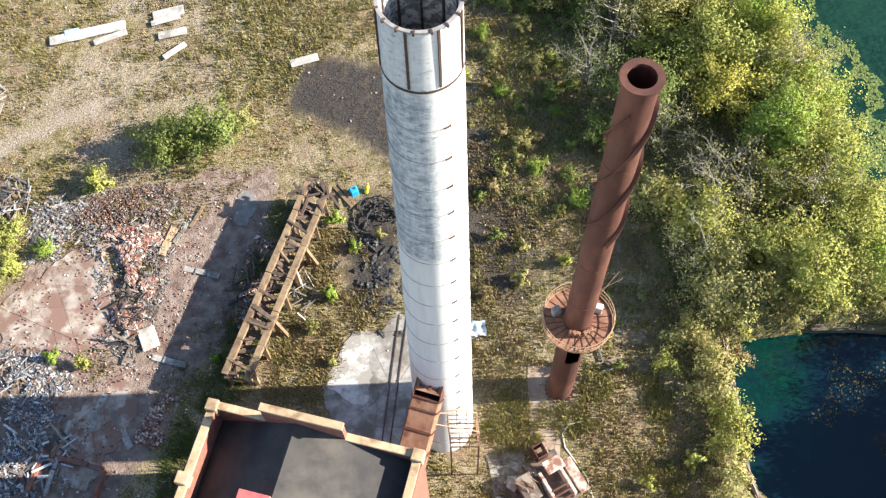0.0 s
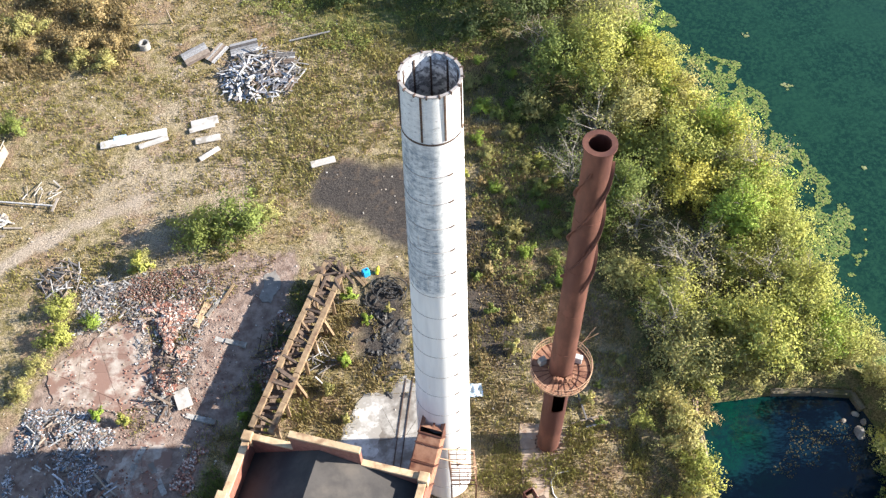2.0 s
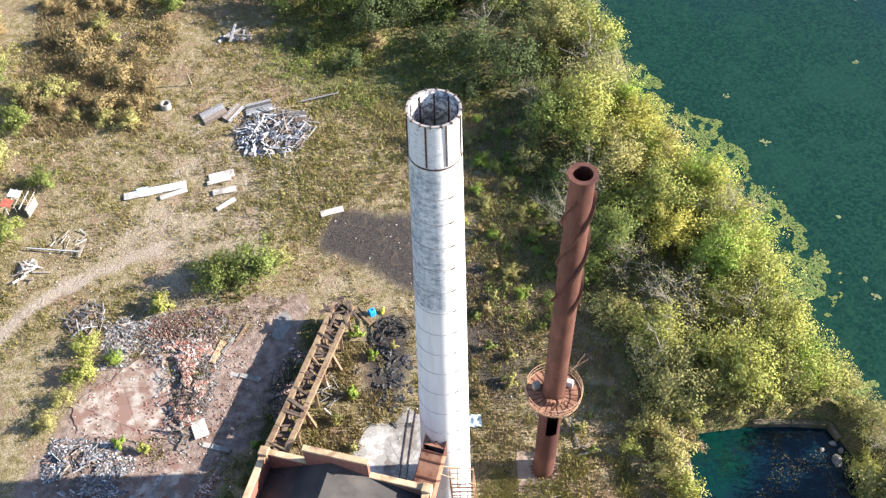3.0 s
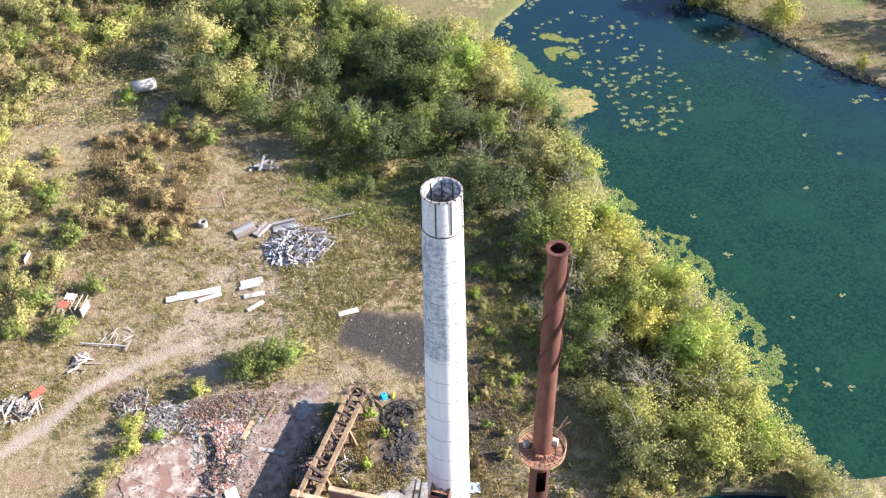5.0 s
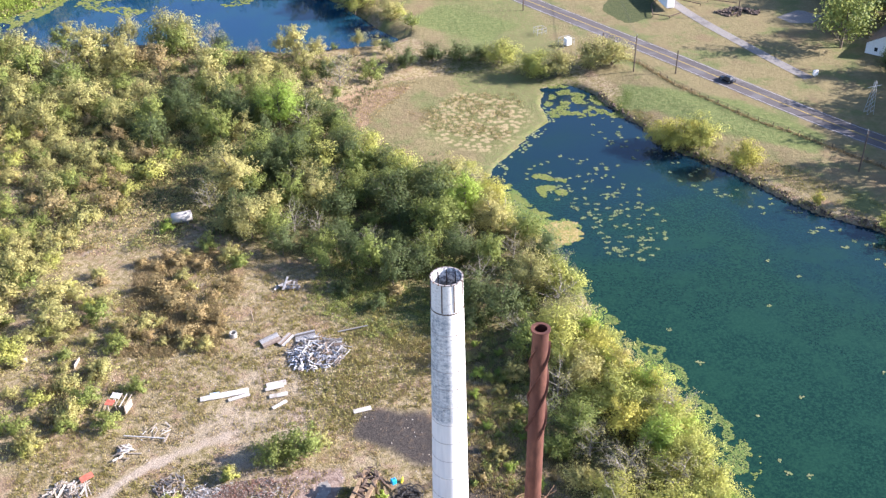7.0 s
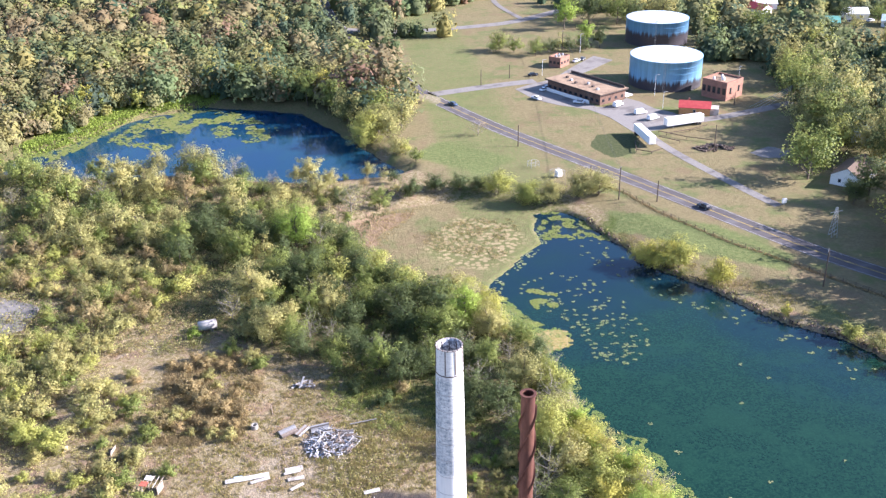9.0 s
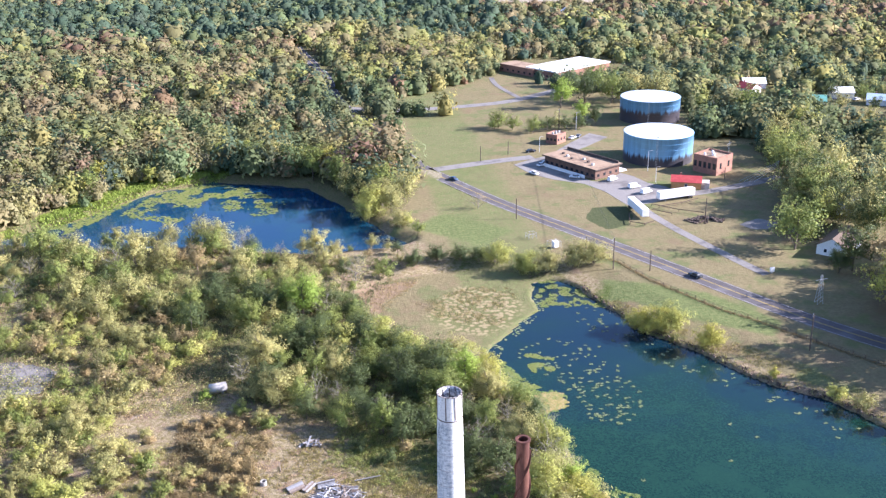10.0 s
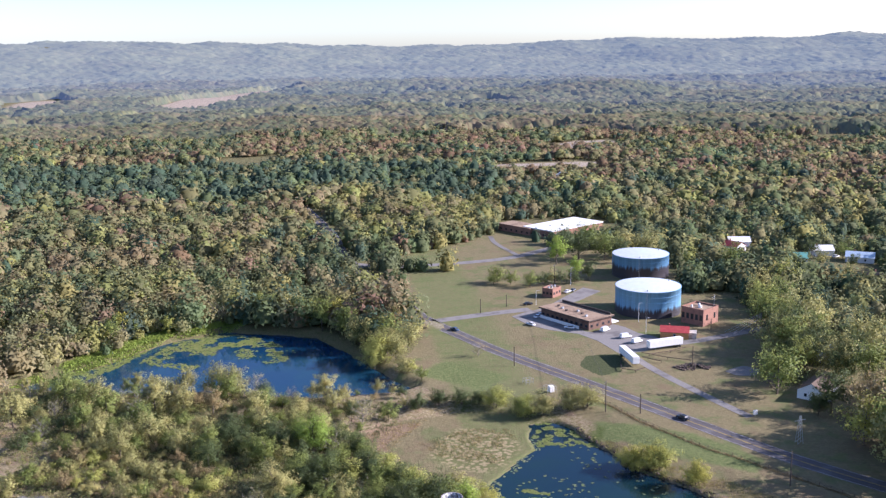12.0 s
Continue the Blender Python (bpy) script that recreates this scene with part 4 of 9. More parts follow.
def limbs_mesh(rng, name, segs, H, r0, material, bare, limbs):
    bm = bmesh.new()
    top = float(H) * 0.72
    tube(bm, [(0, 0, -0.4), (0.02 * H, 0.01 * H, top * 0.4), (0, 0, top)], [r0 * 1.25, r0 * 0.85, r0 * 0.25], 6)
    main = [g for g in segs if g[3] == 1.0]
    for b, m, e, _ in main[::max(1, len(main) // limbs)]:
        tube(bm, [tuple(b), tuple(m), tuple(e)], [r0 * 0.42, r0 * 0.28, r0 * 0.08], 4 if bare else 3, False)
    if bare:
        for b, m, e, w in segs:
            if w < 1.0:
                tube(bm, [tuple(b), tuple(m), tuple(e)], [r0 * 0.2, r0 * 0.14, r0 * 0.06], 3, False)
                for _ in range(2):
                    q = e + rng.normal(size=3) * 0.55 + (e - b) * 0.25
                    tube(bm, [tuple(m + (e - m) * rng.random()), tuple(q)], [r0 * 0.11, r0 * 0.04], 3, False)
    return finish(bm, name, material, True)


TREES = {}


def tree_meshes(kind, variant):
    """kind: (crown radius, height, crown base, limbs, twigs a limb, leaves a clump, leaf size, trunk radius)."""
    if (kind, variant) not in TREES:
        R, H, z0, limbs, twigs, per, size, r0 = KINDS[kind]
        rng = np.random.default_rng(100 * variant + sum(map(ord, kind)))
        segs, c, rad = grow(rng, R, H, z0, limbs, twigs)
        middle, axes = (0, 0, z0 + 0.38 * (H - z0)), (R, R, 0.6 * (H - z0))
        v, f, o = leaf_cloud(rng, c, rad, int(0.88 * per), size, middle, axes)
        if kind != "bare":
            # the dense inside of the crown: fewer, larger sprays
            bv, bf, bo = leaf_cloud(rng, np.array(middle) + (c - np.array(middle)) * 0.62, rad, int(0.26 * per), size * 1.7, middle, axes)
            f = np.concatenate([f, bf + len(v)])
            v, o = np.concatenate([v, bv]), np.concatenate([o, bo])
        TREES[kind, variant] = (limbs_mesh(rng, "trunk", segs, H, r0, M_greywood if kind == "bare" else M_bark, kind == "bare", 4 if kind[:3] in ("far", "mid") else 16), v, f, o, {})
    return TREES[kind, variant]


KINDS = {
    "broad": (5.9, 10.5, 1.0, 20, 6, 57, 0.178, 0.22),
    "tall": (4.6, 12.5, 1.0, 19, 6, 54, 0.178, 0.2),
    "willow": (4.9, 7.0, 0.1, 18, 6, 54, 0.157, 0.18),
    "bare": (4.6, 8.0, 0.6, 15, 6, 17, 0.130, 0.17),
    "bush": (2.4, 2.6, 0.0, 11, 4, 31, 0.135, 0.07),
    "scrub": (3.4, 4.4, 0.0, 15, 5, 40, 0.140, 0.1),
    "sapling": (0.9, 1.6, 0.1, 6, 3, 31, 0.130, 0.04),
    "mid_broad": (5.9, 10.5, 0.8, 18, 5, 40, 0.216, 0.22),
    "mid_tall": (4.6, 11.5, 0.8, 17, 5, 38, 0.216, 0.2),
    "mid_scrub": (3.5, 4.6, 0.0, 12, 5, 31, 0.184, 0.1),
    "far_broad": (6.0, 11.0, 0.8, 15, 5, 32, 0.255, 0.22),
    "far_tall": (4.6, 12.0, 0.8, 14, 5, 32, 0.245, 0.2),
    "far_scrub": (3.5, 4.6, 0.0, 11, 4, 28, 0.175, 0.1),
}
TREE_WORDS = {"broad": ("tree", "broad leafy tree"), "tall": ("tree", "tall leafy tree"), "willow": ("tree", "low spreading willow"), "bare": ("tree", "half-bare grey tree"),
              "bush": ("bush", "low dense bush"), "scrub": ("shrub", "tall scrubby shrub"), "sapling": ("sapling", "small sapling"), "mid_broad": ("tree", "broad leafy tree"), "mid_tall": ("tree", "tall leafy tree"), "mid_scrub": ("shrub", "tall scrubby shrub"), "far_broad": ("tree", "broad leafy tree"), "far_tall": ("tree", "tall leafy tree"), "far_scrub": ("shrub", "tall scrubby shrub")}
COLOUR_WORDS = {"green": "green", "yellowgreen": "yellow-green", "yellow": "pale yellow", "dark": "dark green", "olive": "olive autumn", "brown": "brown autumn", "bright": "bright green"}


def plant(kind, colour, x, y, s=1.0, variant=0, rot=None, where="in dry grass", sz=1.0):
    trunk, v, f, o, made = tree_meshes(kind, variant)
    if colour not in made:
        made[colour] = np_mesh("crown", v, f, LEAF[colour], False, o)
    z = float(height(np.array([x]), np.array([y]))[0])
    name, words = TREE_WORDS[kind]
    rot = rng_place.random() * 360 if rot is None else rot
    t = thing(name, "%s with %s leaves, %s" % (words, COLOUR_WORDS[colour], where), name, pose(x, y, max(z, WATER), 0, 0, rot) @ Matrix.Diagonal((s, s, s * sz, 1)))
    part("trunk", trunk, None, t, "grey bark")
    part("crown", made[colour], None, t)
    return t


rng_place = random.Random(77)


def scatter(poly, n, gap, seed, avoid=()):
    r, out = random.Random(seed), []
    x0, x1, y0, y1 = min(p[0] for p in poly), max(p[0] for p in poly), min(p[1] for p in poly), max(p[1] for p in poly)
    for _ in range(n * 30):
        if len(out) >= n:
            break
        x, y = r.uniform(x0, x1), r.uniform(y0, y1)
        if inside(poly, np.array([x]), np.array([y]))[0] and all((x - a) ** 2 + (y - b) ** 2 > gap * gap for a, b in out) and all((x - a) ** 2 + (y - b) ** 2 > (gap * 0.8) ** 2 for a, b in avoid):
            out.append((x, y))
    return out


# belt on the pond's west bank: trees that stand out, then the rest
BANK = [("tall", "yellowgreen", 24.5, 51, 0.9), ("broad", "olive", 27, 56, 0.9), ("broad", "olive", 27.5, 43, 0.85), ("willow", "yellowgreen", 31.5, 36, 1.1), ("willow", "yellow", 40.5, 33, 0.75), ("willow", "yellowgreen", 36, 32, 1.0),
        ("broad", "yellowgreen", 38, 24.5, 0.85), ("willow", "yellowgreen", 35, 19.5, 0.8), ("tall", "bright", 35.8, 24, 0.8), ("willow", "yellow", 39.0, 29.0, 0.75), ("bare", "olive", 28.5, 18.5, 1.0), ("bare", "yellowgreen", 25.5, 13.0, 0.85), ("bare", "olive", 30.3, 21, 1.0), ("willow", "yellowgreen", 26.5, 16, 0.9), ("willow", "olive", 27, 9.5, 1.0), ("willow", "yellowgreen", 32.5, 11.5, 1.05), ("bare", "olive", 37, 17, 0.9),
        ("willow", "yellowgreen", 38.5, 11, 0.95), ("willow", "yellowgreen", 41, 15.5, 0.8), ("bush", "olive", 23, 5.5, 1.1), ("bush", "olive", 24, 0.5, 1.2), ("bush", "yellowgreen", 24.6, -4.5, 1.1), ("scrub", "olive", 22.5, 20, 1.0),
        ("bare", "olive", 23, 40, 0.9), ("scrub", "green", 20, 27, 1.0), ("broad", "green", 24, 30, 0.75), ("willow", "olive", 34.5, 44, 0.9), ("willow", "yellowgreen", 33.5, 51, 0.8), ("bare", "yellowgreen", 28.5, 64, 1.0), ("broad", "olive", 24, 70, 0.9),
        ("broad", "olive", 20.2, 93.7, 0.9), ("tall", "bright", 15, 98, 1.05), ("tall", "yellow", 21, 102, 0.85), ("broad", "green", 8, 94, 1.0), ("broad", "dark", 11, 84, 0.85), ("broad", "dark", 3, 80, 0.7), ("willow", "yellowgreen", 1, 118, 1.3),
        ("willow", "yellowgreen", -5, 127, 1.3), ("broad", "bright", -26, 151, 1.15), ("bare", "olive", -19, 147, 1.0), ("broad", "green", -13, 144, 0.9), ("broad", "dark", -10, 124, 1.1), ("broad", "olive", -36, 118, 1.25), ("broad", "olive", -31, 99, 0.9),
        ("broad", "dark", -22, 126, 1.1), ("bare", "olive", -41, 112, 0.9), ("broad", "dark", -1, 106, 1.0), ("scrub", "dark", 6, 72, 1.1), ("scrub", "dark", -2, 86, 1.2), ("scrub", "dark", 11, 62, 1.1), ("broad", "green", -30, 160, 1.0), ("willow", "olive", 47, 9, 0.5)]
spots = []
for i, (k, c, x, y, s) in enumerate(BANK):
    plant(k, c, x, y, s, i % 4, where="on the pond bank", sz=rng_place.uniform(0.85, 1.05))
    spots.append((x, y))
FILL = [(14, 66), (17, 40), (22, 24), (22, 8), (40, 8), (44, 20), (36, 44), (32, 62), (27, 90), (20, 108), (-4, 122), (-20, 136), (-36, 136), (-42, 116), (-30, 96), (-8, 78)]
# Yellow-green belt; east of x 29 sunlight is put into the leaf colour.
for i, (x, y) in enumerate(scatter(FILL, 80, 4.4, 3, spots)):
    k = rng_place.choice(["mid_broad", "mid_scrub", "mid_scrub", "mid_tall", "bare", "mid_broad"])
    plant(k, rng_place.choice(["yellow", "yellowgreen", "yellowgreen", "yellowgreen", "bright", "yellow"] if x > 29 and y < 60 else ["olive", "green", "olive", "yellowgreen"] if x > 24 and y < 74 else ["dark", "green", "green", "olive", "dark", "green"]), x, y, rng_place.uniform(0.65, 0.9), i % 4, where="on the pond bank")
    spots.append((x, y))
WEST_SHORE = [(24, 121), (21, 108), (31, 92), (36.5, 74), (36, 60), (37.5, 50), (40, 42), (44, 33), (47, 24), (47, 15), (47, 8)]
# Shore trees south of y 60 get the sun on them as yellower leaves.
for i in range(40):
    j = i * (len(WEST_SHORE) - 1) / 40.0
    p, q, f = WEST_SHORE[int(j)], WEST_SHORE[int(j) + 1], j - int(j)
    x, y = p[0] + (q[0] - p[0]) * f - rng_place.uniform(4.0, 6.4), p[1] + (q[1] - p[1]) * f + rng_place.uniform(-0.6, 0.6)
    plant(rng_place.choice(["willow", "scrub", "scrub", "willow", "bare"]), rng_place.choice(["yellow", "yellowgreen", "olive", "bright", "yellowgreen", "yellow"]) if y < 60 else rng_place.choice(["olive", "green", "olive", "yellowgreen"]), x, y, rng_place.uniform(0.6, 0.95), i % 4, where="at the water's edge")
    spots.append((x, y))
SOUTH_B = [(-150, 232), (-104, 222), (-60, 216), (-26, 202), (4, 206), (10, 190), (-10, 172), (-14, 150), (-40, 140), (-60, 150), (-120, 165)]
for i, (x, y) in enumerate(scatter(SOUTH_B, 174, 4.8, 13, spots)):
    k = rng_place.choice(["far_broad", "far_scrub", "far_scrub", "far_tall", "far_scrub", "far_scrub", "bare"])
    plant(k, rng_place.choice(["green", "dark", "olive", "olive", "green", "olive", "brown", "olive"]), x, y, rng_place.choice([0.4, 0.5, 0.6, 0.75, 1.0]) * rng_place.uniform(0.85, 1.15) * (1.35 if k == "far_scrub" else 1.0), i % 4, where="beside the far pond")
    spots.append((x, y))
THICKET = [(-125, 130), (-105, 165), (-70, 172), (-50, 138), (-62, 110), (-88, 88), (-110, 70)]
for i, (x, y) in enumerate(scatter(THICKET, 190, 3.2, 23, spots)):
    if inside([(-113, 135), (-101, 135), (-88, 127), (-90, 111), (-101, 104), (-114, 108)], np.array([x]), np.array([y]))[0]:
        continue
    plant(rng_place.choice(["far_scrub", "far_scrub", "bush", "far_scrub"]), rng_place.choice(["olive", "olive", "olive", "yellowgreen", "brown", "green"]), x, y, rng_place.choice([0.6, 0.8, 0.9, 1.2]) * rng_place.uniform(0.85, 1.15), i % 4, where="in a thicket")
for i, (x, y) in enumerate(scatter([(-104, 58), (-84, 54), (-80, 66), (-75, 82), (-68, 100), (-78, 108), (-108, 100)], 70, 3.3, 24, spots)):
    plant(rng_place.choice(["far_scrub", "scrub", "far_scrub"]), rng_place.choice(["olive", "green", "olive", "yellowgreen", "olive"]), x, y, rng_place.uniform(0.65, 1.05), i % 4, where="in a thicket")
# single bushes of the clearing
for i, (k, c, x, y, s) in enumerate([("scrub", "green", -20.6, 32.3, 1.25), ("scrub", "green", -24.6, 31.8, 0.95), ("bush", "olive", -17.5, 34.5, 0.9), ("sapling", "yellowgreen", -31.5, 28.5, 1.6), ("sapling", "bright", -8.2, 21.6, 1.1), ("sapling", "bright", -9.2, 13.7, 1.0),
                                     ("bush", "bright", -36.5, 22, 0.6), ("sapling", "bright", -35.0, 10.6, 0.9), ("sapling", "yellowgreen", -32.3, 9.6, 0.9), ("sapling", "bright", -20.1, 8.7, 0.7), ("bush", "yellowgreen", -39.9, 20.1, 1.0), ("bush", "olive", -43.3, 14.3, 0.8), ("bush", "olive", -41.8, 17.0, 0.7), ("bush", "olive", -31.7, 29.6, 0.7), ("sapling", "bright", -6.5, 18.5, 0.8), ("sapling", "olive", -4.0, 19.5, 0.7), ("sapling", "olive", -11.0, 10.5, 0.9), ("sapling", "olive", -9.5, 7.0, 0.7), ("bush", "yellowgreen", -40, 24, 0.9), ("bush", "green", -54, 64, 1.2), ("bush", "green", -57, 50, 1.3), ("bush", "green", -52.5, 43.5, 1.2), ("bush", "olive", -59, 46, 1.3), ("bush", "green", -49, 52, 1.0),
                                     ("bush", "olive", -61, 54, 1.2), ("bush", "olive", -56, 57, 1.2), ("bush", "olive", -64, 40, 1.2), ("bush", "olive", -50, 70, 1.1), ("bush", "brown", -45, 76, 1.3), ("bush", "brown", -40, 72, 1.2), ("bush", "brown", -48, 81, 1.3),
                                     ("bush", "brown", -42, 66, 1.1), ("bush", "olive", -38, 62, 0.9), ("bush", "olive", -35, 92, 1.2), ("bush", "green", -40, 96, 1.2), ("bush", "green", -33, 88, 1.2), ("scrub", "olive", -37, 103, 1.2), ("bush", "bright", -49.5, 104, 0.9),
                                     ("bush", "dark", -6, 70, 1.1), ("bush", "dark", -12, 76, 1.0), ("bush", "brown", -2, 74, 0.9), ("scrub", "olive", -67, 72, 1.2), ("scrub", "yellowgreen", -73, 63, 1.1), ("scrub", "olive", -69, 80, 1.3), ("scrub", "olive", -78, 90, 1.3)]):
    plant(k, c, x, y, s, i % 4, where="in dry grass")
for i, (x, y) in enumerate(scatter([(-82, 36), (-62, 38), (-56, 50), (-52, 62), (-52, 74), (-58, 88), (-82, 96)], 46, 3.0, 95)):
    plant(rng_place.choice(["bush", "bush", "mid_scrub"]), rng_place.choice(["olive", "olive", "green", "yellowgreen", "brown"]), x, y, rng_place.uniform(0.6, 1.05), i % 4, where="in dry grass")
for i, (x, y) in enumerate(scatter([(11, 24), (17, 20), (20, 42), (13, 60), (6, 58), (9, 40)], 26, 2.2, 96)):
    plant("bush", rng_place.choice(["green", "bright", "green", "olive"]), x, y, rng_place.uniform(0.35, 0.7), i % 4, where="at the edge of trees")
for i, (x, y) in enumerate(scatter([(5, 2), (6, 40), (16, 44), (21, 14), (22, -12), (12, -13), (14, 0), (7, 6)], 46, 1.6, 98)):
    plant("sapling", rng_place.choice(["olive", "yellowgreen", "olive", "brown", "green"]), x, y, rng_place.uniform(0.45, 1.1), i % 4, where="in dry grass")
for i, (x, y) in enumerate(scatter([(-50, 62), (-36, 62), (-32, 78), (-38, 96), (-54, 94)], 24, 2.8, 97)):
    plant("bush", rng_place.choice(["brown", "brown", "olive"]), x, y, rng_place.uniform(0.5, 0.9), i % 4, where="among brambles")
# willows on the east bank and trees among the lawns
for i, (k, c, x, y, s) in enumerate([("willow", "yellow", 70.5, 131.5, 0.95), ("willow", "yellow", 74, 128, 1.1), ("willow", "yellowgreen", 78, 126.5, 1.15), ("willow", "yellow", 85, 115.5, 1.0), ("scrub", "yellow", 95.5, 97.5, 0.6), ("bush", "yellowgreen", 106, 85, 1.4), ("scrub", "olive", 110, 79, 1.0), ("scrub", "olive", 114, 70, 1.0),
                                     ("willow", "yellowgreen", 38, 186, 1.1), ("willow", "yellowgreen", 46, 178, 1.15), ("willow", "olive", 53, 176, 1.1), ("willow", "olive", 63, 178, 1.2), ("willow", "olive", 69, 178, 1.1), ("scrub", "dark", 26, 190, 1.2), ("scrub", "dark", 18, 191, 1.3),
                                     ("scrub", "dark", 32, 189, 1.2), ("scrub", "dark", 10, 188, 1.3), ("broad", "yellowgreen", -3, 238, 1.1), ("broad", "dark", -8, 262, 1.2), ("broad", "olive", 3, 250, 1.1), ("broad", "dark", -2, 275, 1.2), ("scrub", "olive", 8, 224, 1.2),
                                     ("bare", "brown", 39.5, 240.5, 0.8), ("far_tall", "bright", 110, 404, 1.5), ("far_broad", "dark", 126, 415, 1.6), ("far_broad", "green", 140, 410, 1.6), ("far_broad", "olive", 154, 420, 1.5), ("far_broad", "dark", 118, 428, 1.4), ("far_broad", "green", 136, 437, 1.6), ("far_tall", "dark", 146, 400, 1.4), ("far_broad", "olive", 166, 412, 1.5),
                                     ("broad", "green", 146.5, 191, 1.05), ("broad", "brown", 160, 157, 1.25), ("broad", "dark", 144, 158, 0.8), ("broad", "dark", 157, 205, 1.2), ("broad", "dark", 165, 211, 1.4), ("broad", "olive", 158, 218, 1.2), ("broad", "olive", 172, 222, 1.5),
                                     ("far_broad", "green", 84, 352, 0.8), ("far_scrub", "green", 75, 360, 1.6), ("far_scrub", "green", 66, 362, 1.5), ("far_broad", "green", 69, 366, 0.85), ("far_scrub", "dark", 92, 356, 1.5), ("far_scrub", "dark", 101, 357, 1.5), ("far_scrub", "olive", 97, 361, 1.4), ("far_scrub", "dark", 109, 357, 1.4), ("far_tall", "bright", 112, 368, 1.1), ("far_tall", "dark", 118, 362, 0.9)]):
    plant(k, c, x, y, s, i % 4, where="on mown grass")


for i, (x, y) in enumerate(scatter([(150, 92), (146, 128), (164, 152), (176, 150), (200, 100), (180, 70)], 16, 7.5, 91)):
    plant(rng_place.choice(["far_broad", "far_tall"]), rng_place.choice(["green", "olive", "brown", "dark"]), x, y, rng_place.uniform(1.1, 1.6), i % 4, where="beside houses")
for i, (x, y) in enumerate(scatter([(150, 196), (160, 232), (178, 250), (190, 200), (170, 188)], 10, 8.0, 92)):
    plant("far_broad", rng_place.choice(["green", "olive", "yellowgreen", "dark"]), x, y, rng_place.uniform(1.1, 1.5), i % 4, where="beside houses")


for i, (k, c, x, y, sc) in enumerate((("far_broad", "green", 139.5, 180, 1.7), ("far_broad", "dark", 166, 226, 1.8), ("far_broad", "olive", 181, 240, 1.9), ("far_tall", "green", 160, 214, 1.7), ("far_broad", "olive", 190, 210, 1.8), ("far_tall", "dark", 149, 159, 1.4), ("far_broad", "brown", 153, 137, 1.85),
                                          ("far_broad", "green", 172, 258, 1.6), ("far_broad", "dark", 176, 196, 1.7), ("far_tall", "olive", 186, 170, 1.8), ("far_broad", "yellowgreen", 178, 280, 1.5), ("far_broad", "olive", 176, 150, 1.7), ("far_broad", "green", 166, 124, 1.5), ("far_broad", "yellowgreen", 205, 316, 1.6), ("far_broad", "green", 200, 366, 1.5))):
    plant(k, c, x, y, sc, i % 4, where="beside houses")
for i, (x, y, c) in enumerate(((143, 107, "olive"), (149, 117, "green"), (156, 127, "brown"), (163, 139, "green"), (150, 100, "olive"), (170, 150, "olive"), (140, 92, "green"), (158, 112, "green"), (150, 106, "olive"), (148, 88, "green"), (151, 123, "olive"))):
    plant("far_tall" if i < 8 else "far_broad", c, x, y, 1.95 if i < 8 else 1.75, i % 4, where="beside the road")
for i, (k, c, x, y, s) in enumerate((("far_broad", "yellow", 146, 132, 1.45), ("far_broad", "olive", 168, 192, 1.5), ("far_tall", "green", 174, 180, 1.6), ("far_broad", "olive", 176, 164, 1.6), ("far_broad", "green", 172, 236, 1.5), ("far_tall", "olive", 166, 226, 1.5), ("far_broad", "olive", 182, 262, 1.5), ("far_broad", "green", 178, 250, 1.4),
                                     ("far_broad", "olive", 164, 118, 1.6), ("far_tall", "green", 158, 101, 1.6), ("far_broad", "olive", 152, 86, 1.6), ("far_tall", "green", 146, 76, 1.5), ("scrub", "dark", 147.5, 167, 0.9), ("scrub", "dark", 151, 189, 0.9), ("far_broad", "green", 190, 285, 1.5), ("far_broad", "dark", 236, 366, 0.9), ("far_broad", "olive", 254, 372, 0.8), ("far_tall", "dark", 268, 362, 0.8), ("far_broad", "green", 276, 388, 0.9), ("far_broad", "dark", 262, 398, 0.9), ("far_tall", "olive", 252, 338, 0.8), ("far_broad", "olive", 186, 300, 1.5))):
    plant(k, c, x, y, s, i % 4, where="beside houses")
for i, (k, c, x, y, sc) in enumerate((("far_broad", "olive", -8, 262, 1.2), ("far_tall", "green", -14, 276, 1.3), ("far_broad", "yellowgreen", -1, 243, 1.05), ("far_tall", "yellowgreen", -4, 247, 0.9), ("far_broad", "olive", 6, 240, 1.0), ("far_broad", "green", 4, 262, 1.25), ("far_tall", "olive", -6, 286, 1.3), ("far_broad", "olive", 8, 276, 1.2),
                                          ("far_tall", "green", -24, 290, 1.3), ("far_broad", "olive", -18, 300, 1.3), ("far_broad", "dark", -34, 298, 1.2), ("far_tall", "olive", -42, 304, 1.3), ("far_broad", "green", -50, 310, 1.2), ("far_broad", "olive", 12, 254, 1.1), ("far_scrub", "olive", 8, 230, 1.2), ("far_scrub", "yellowgreen", 11, 224, 1.0), ("far_scrub", "green", 14, 216, 1.0))):
    plant(k, c, x, y, sc, i % 4, where="on the far pond shore")
for i in range(34):
    u = i / 33.0
    x, y = -128 + 110 * u + rng_place.uniform(-4, 4), 262 + 52 * math.sin(min(1.0, u * 1.5) * 1.5) + rng_place.uniform(0, 10) - 22 * max(0.0, u - 0.75) * 4
    plant(rng_place.choice(["far_tall", "far_tall", "bare", "far_broad"]), rng_place.choice(["yellowgreen", "yellow", "olive", "green", "olive"]), x, y, rng_place.uniform(0.75, 1.15), i % 4, where="on the far pond shore")
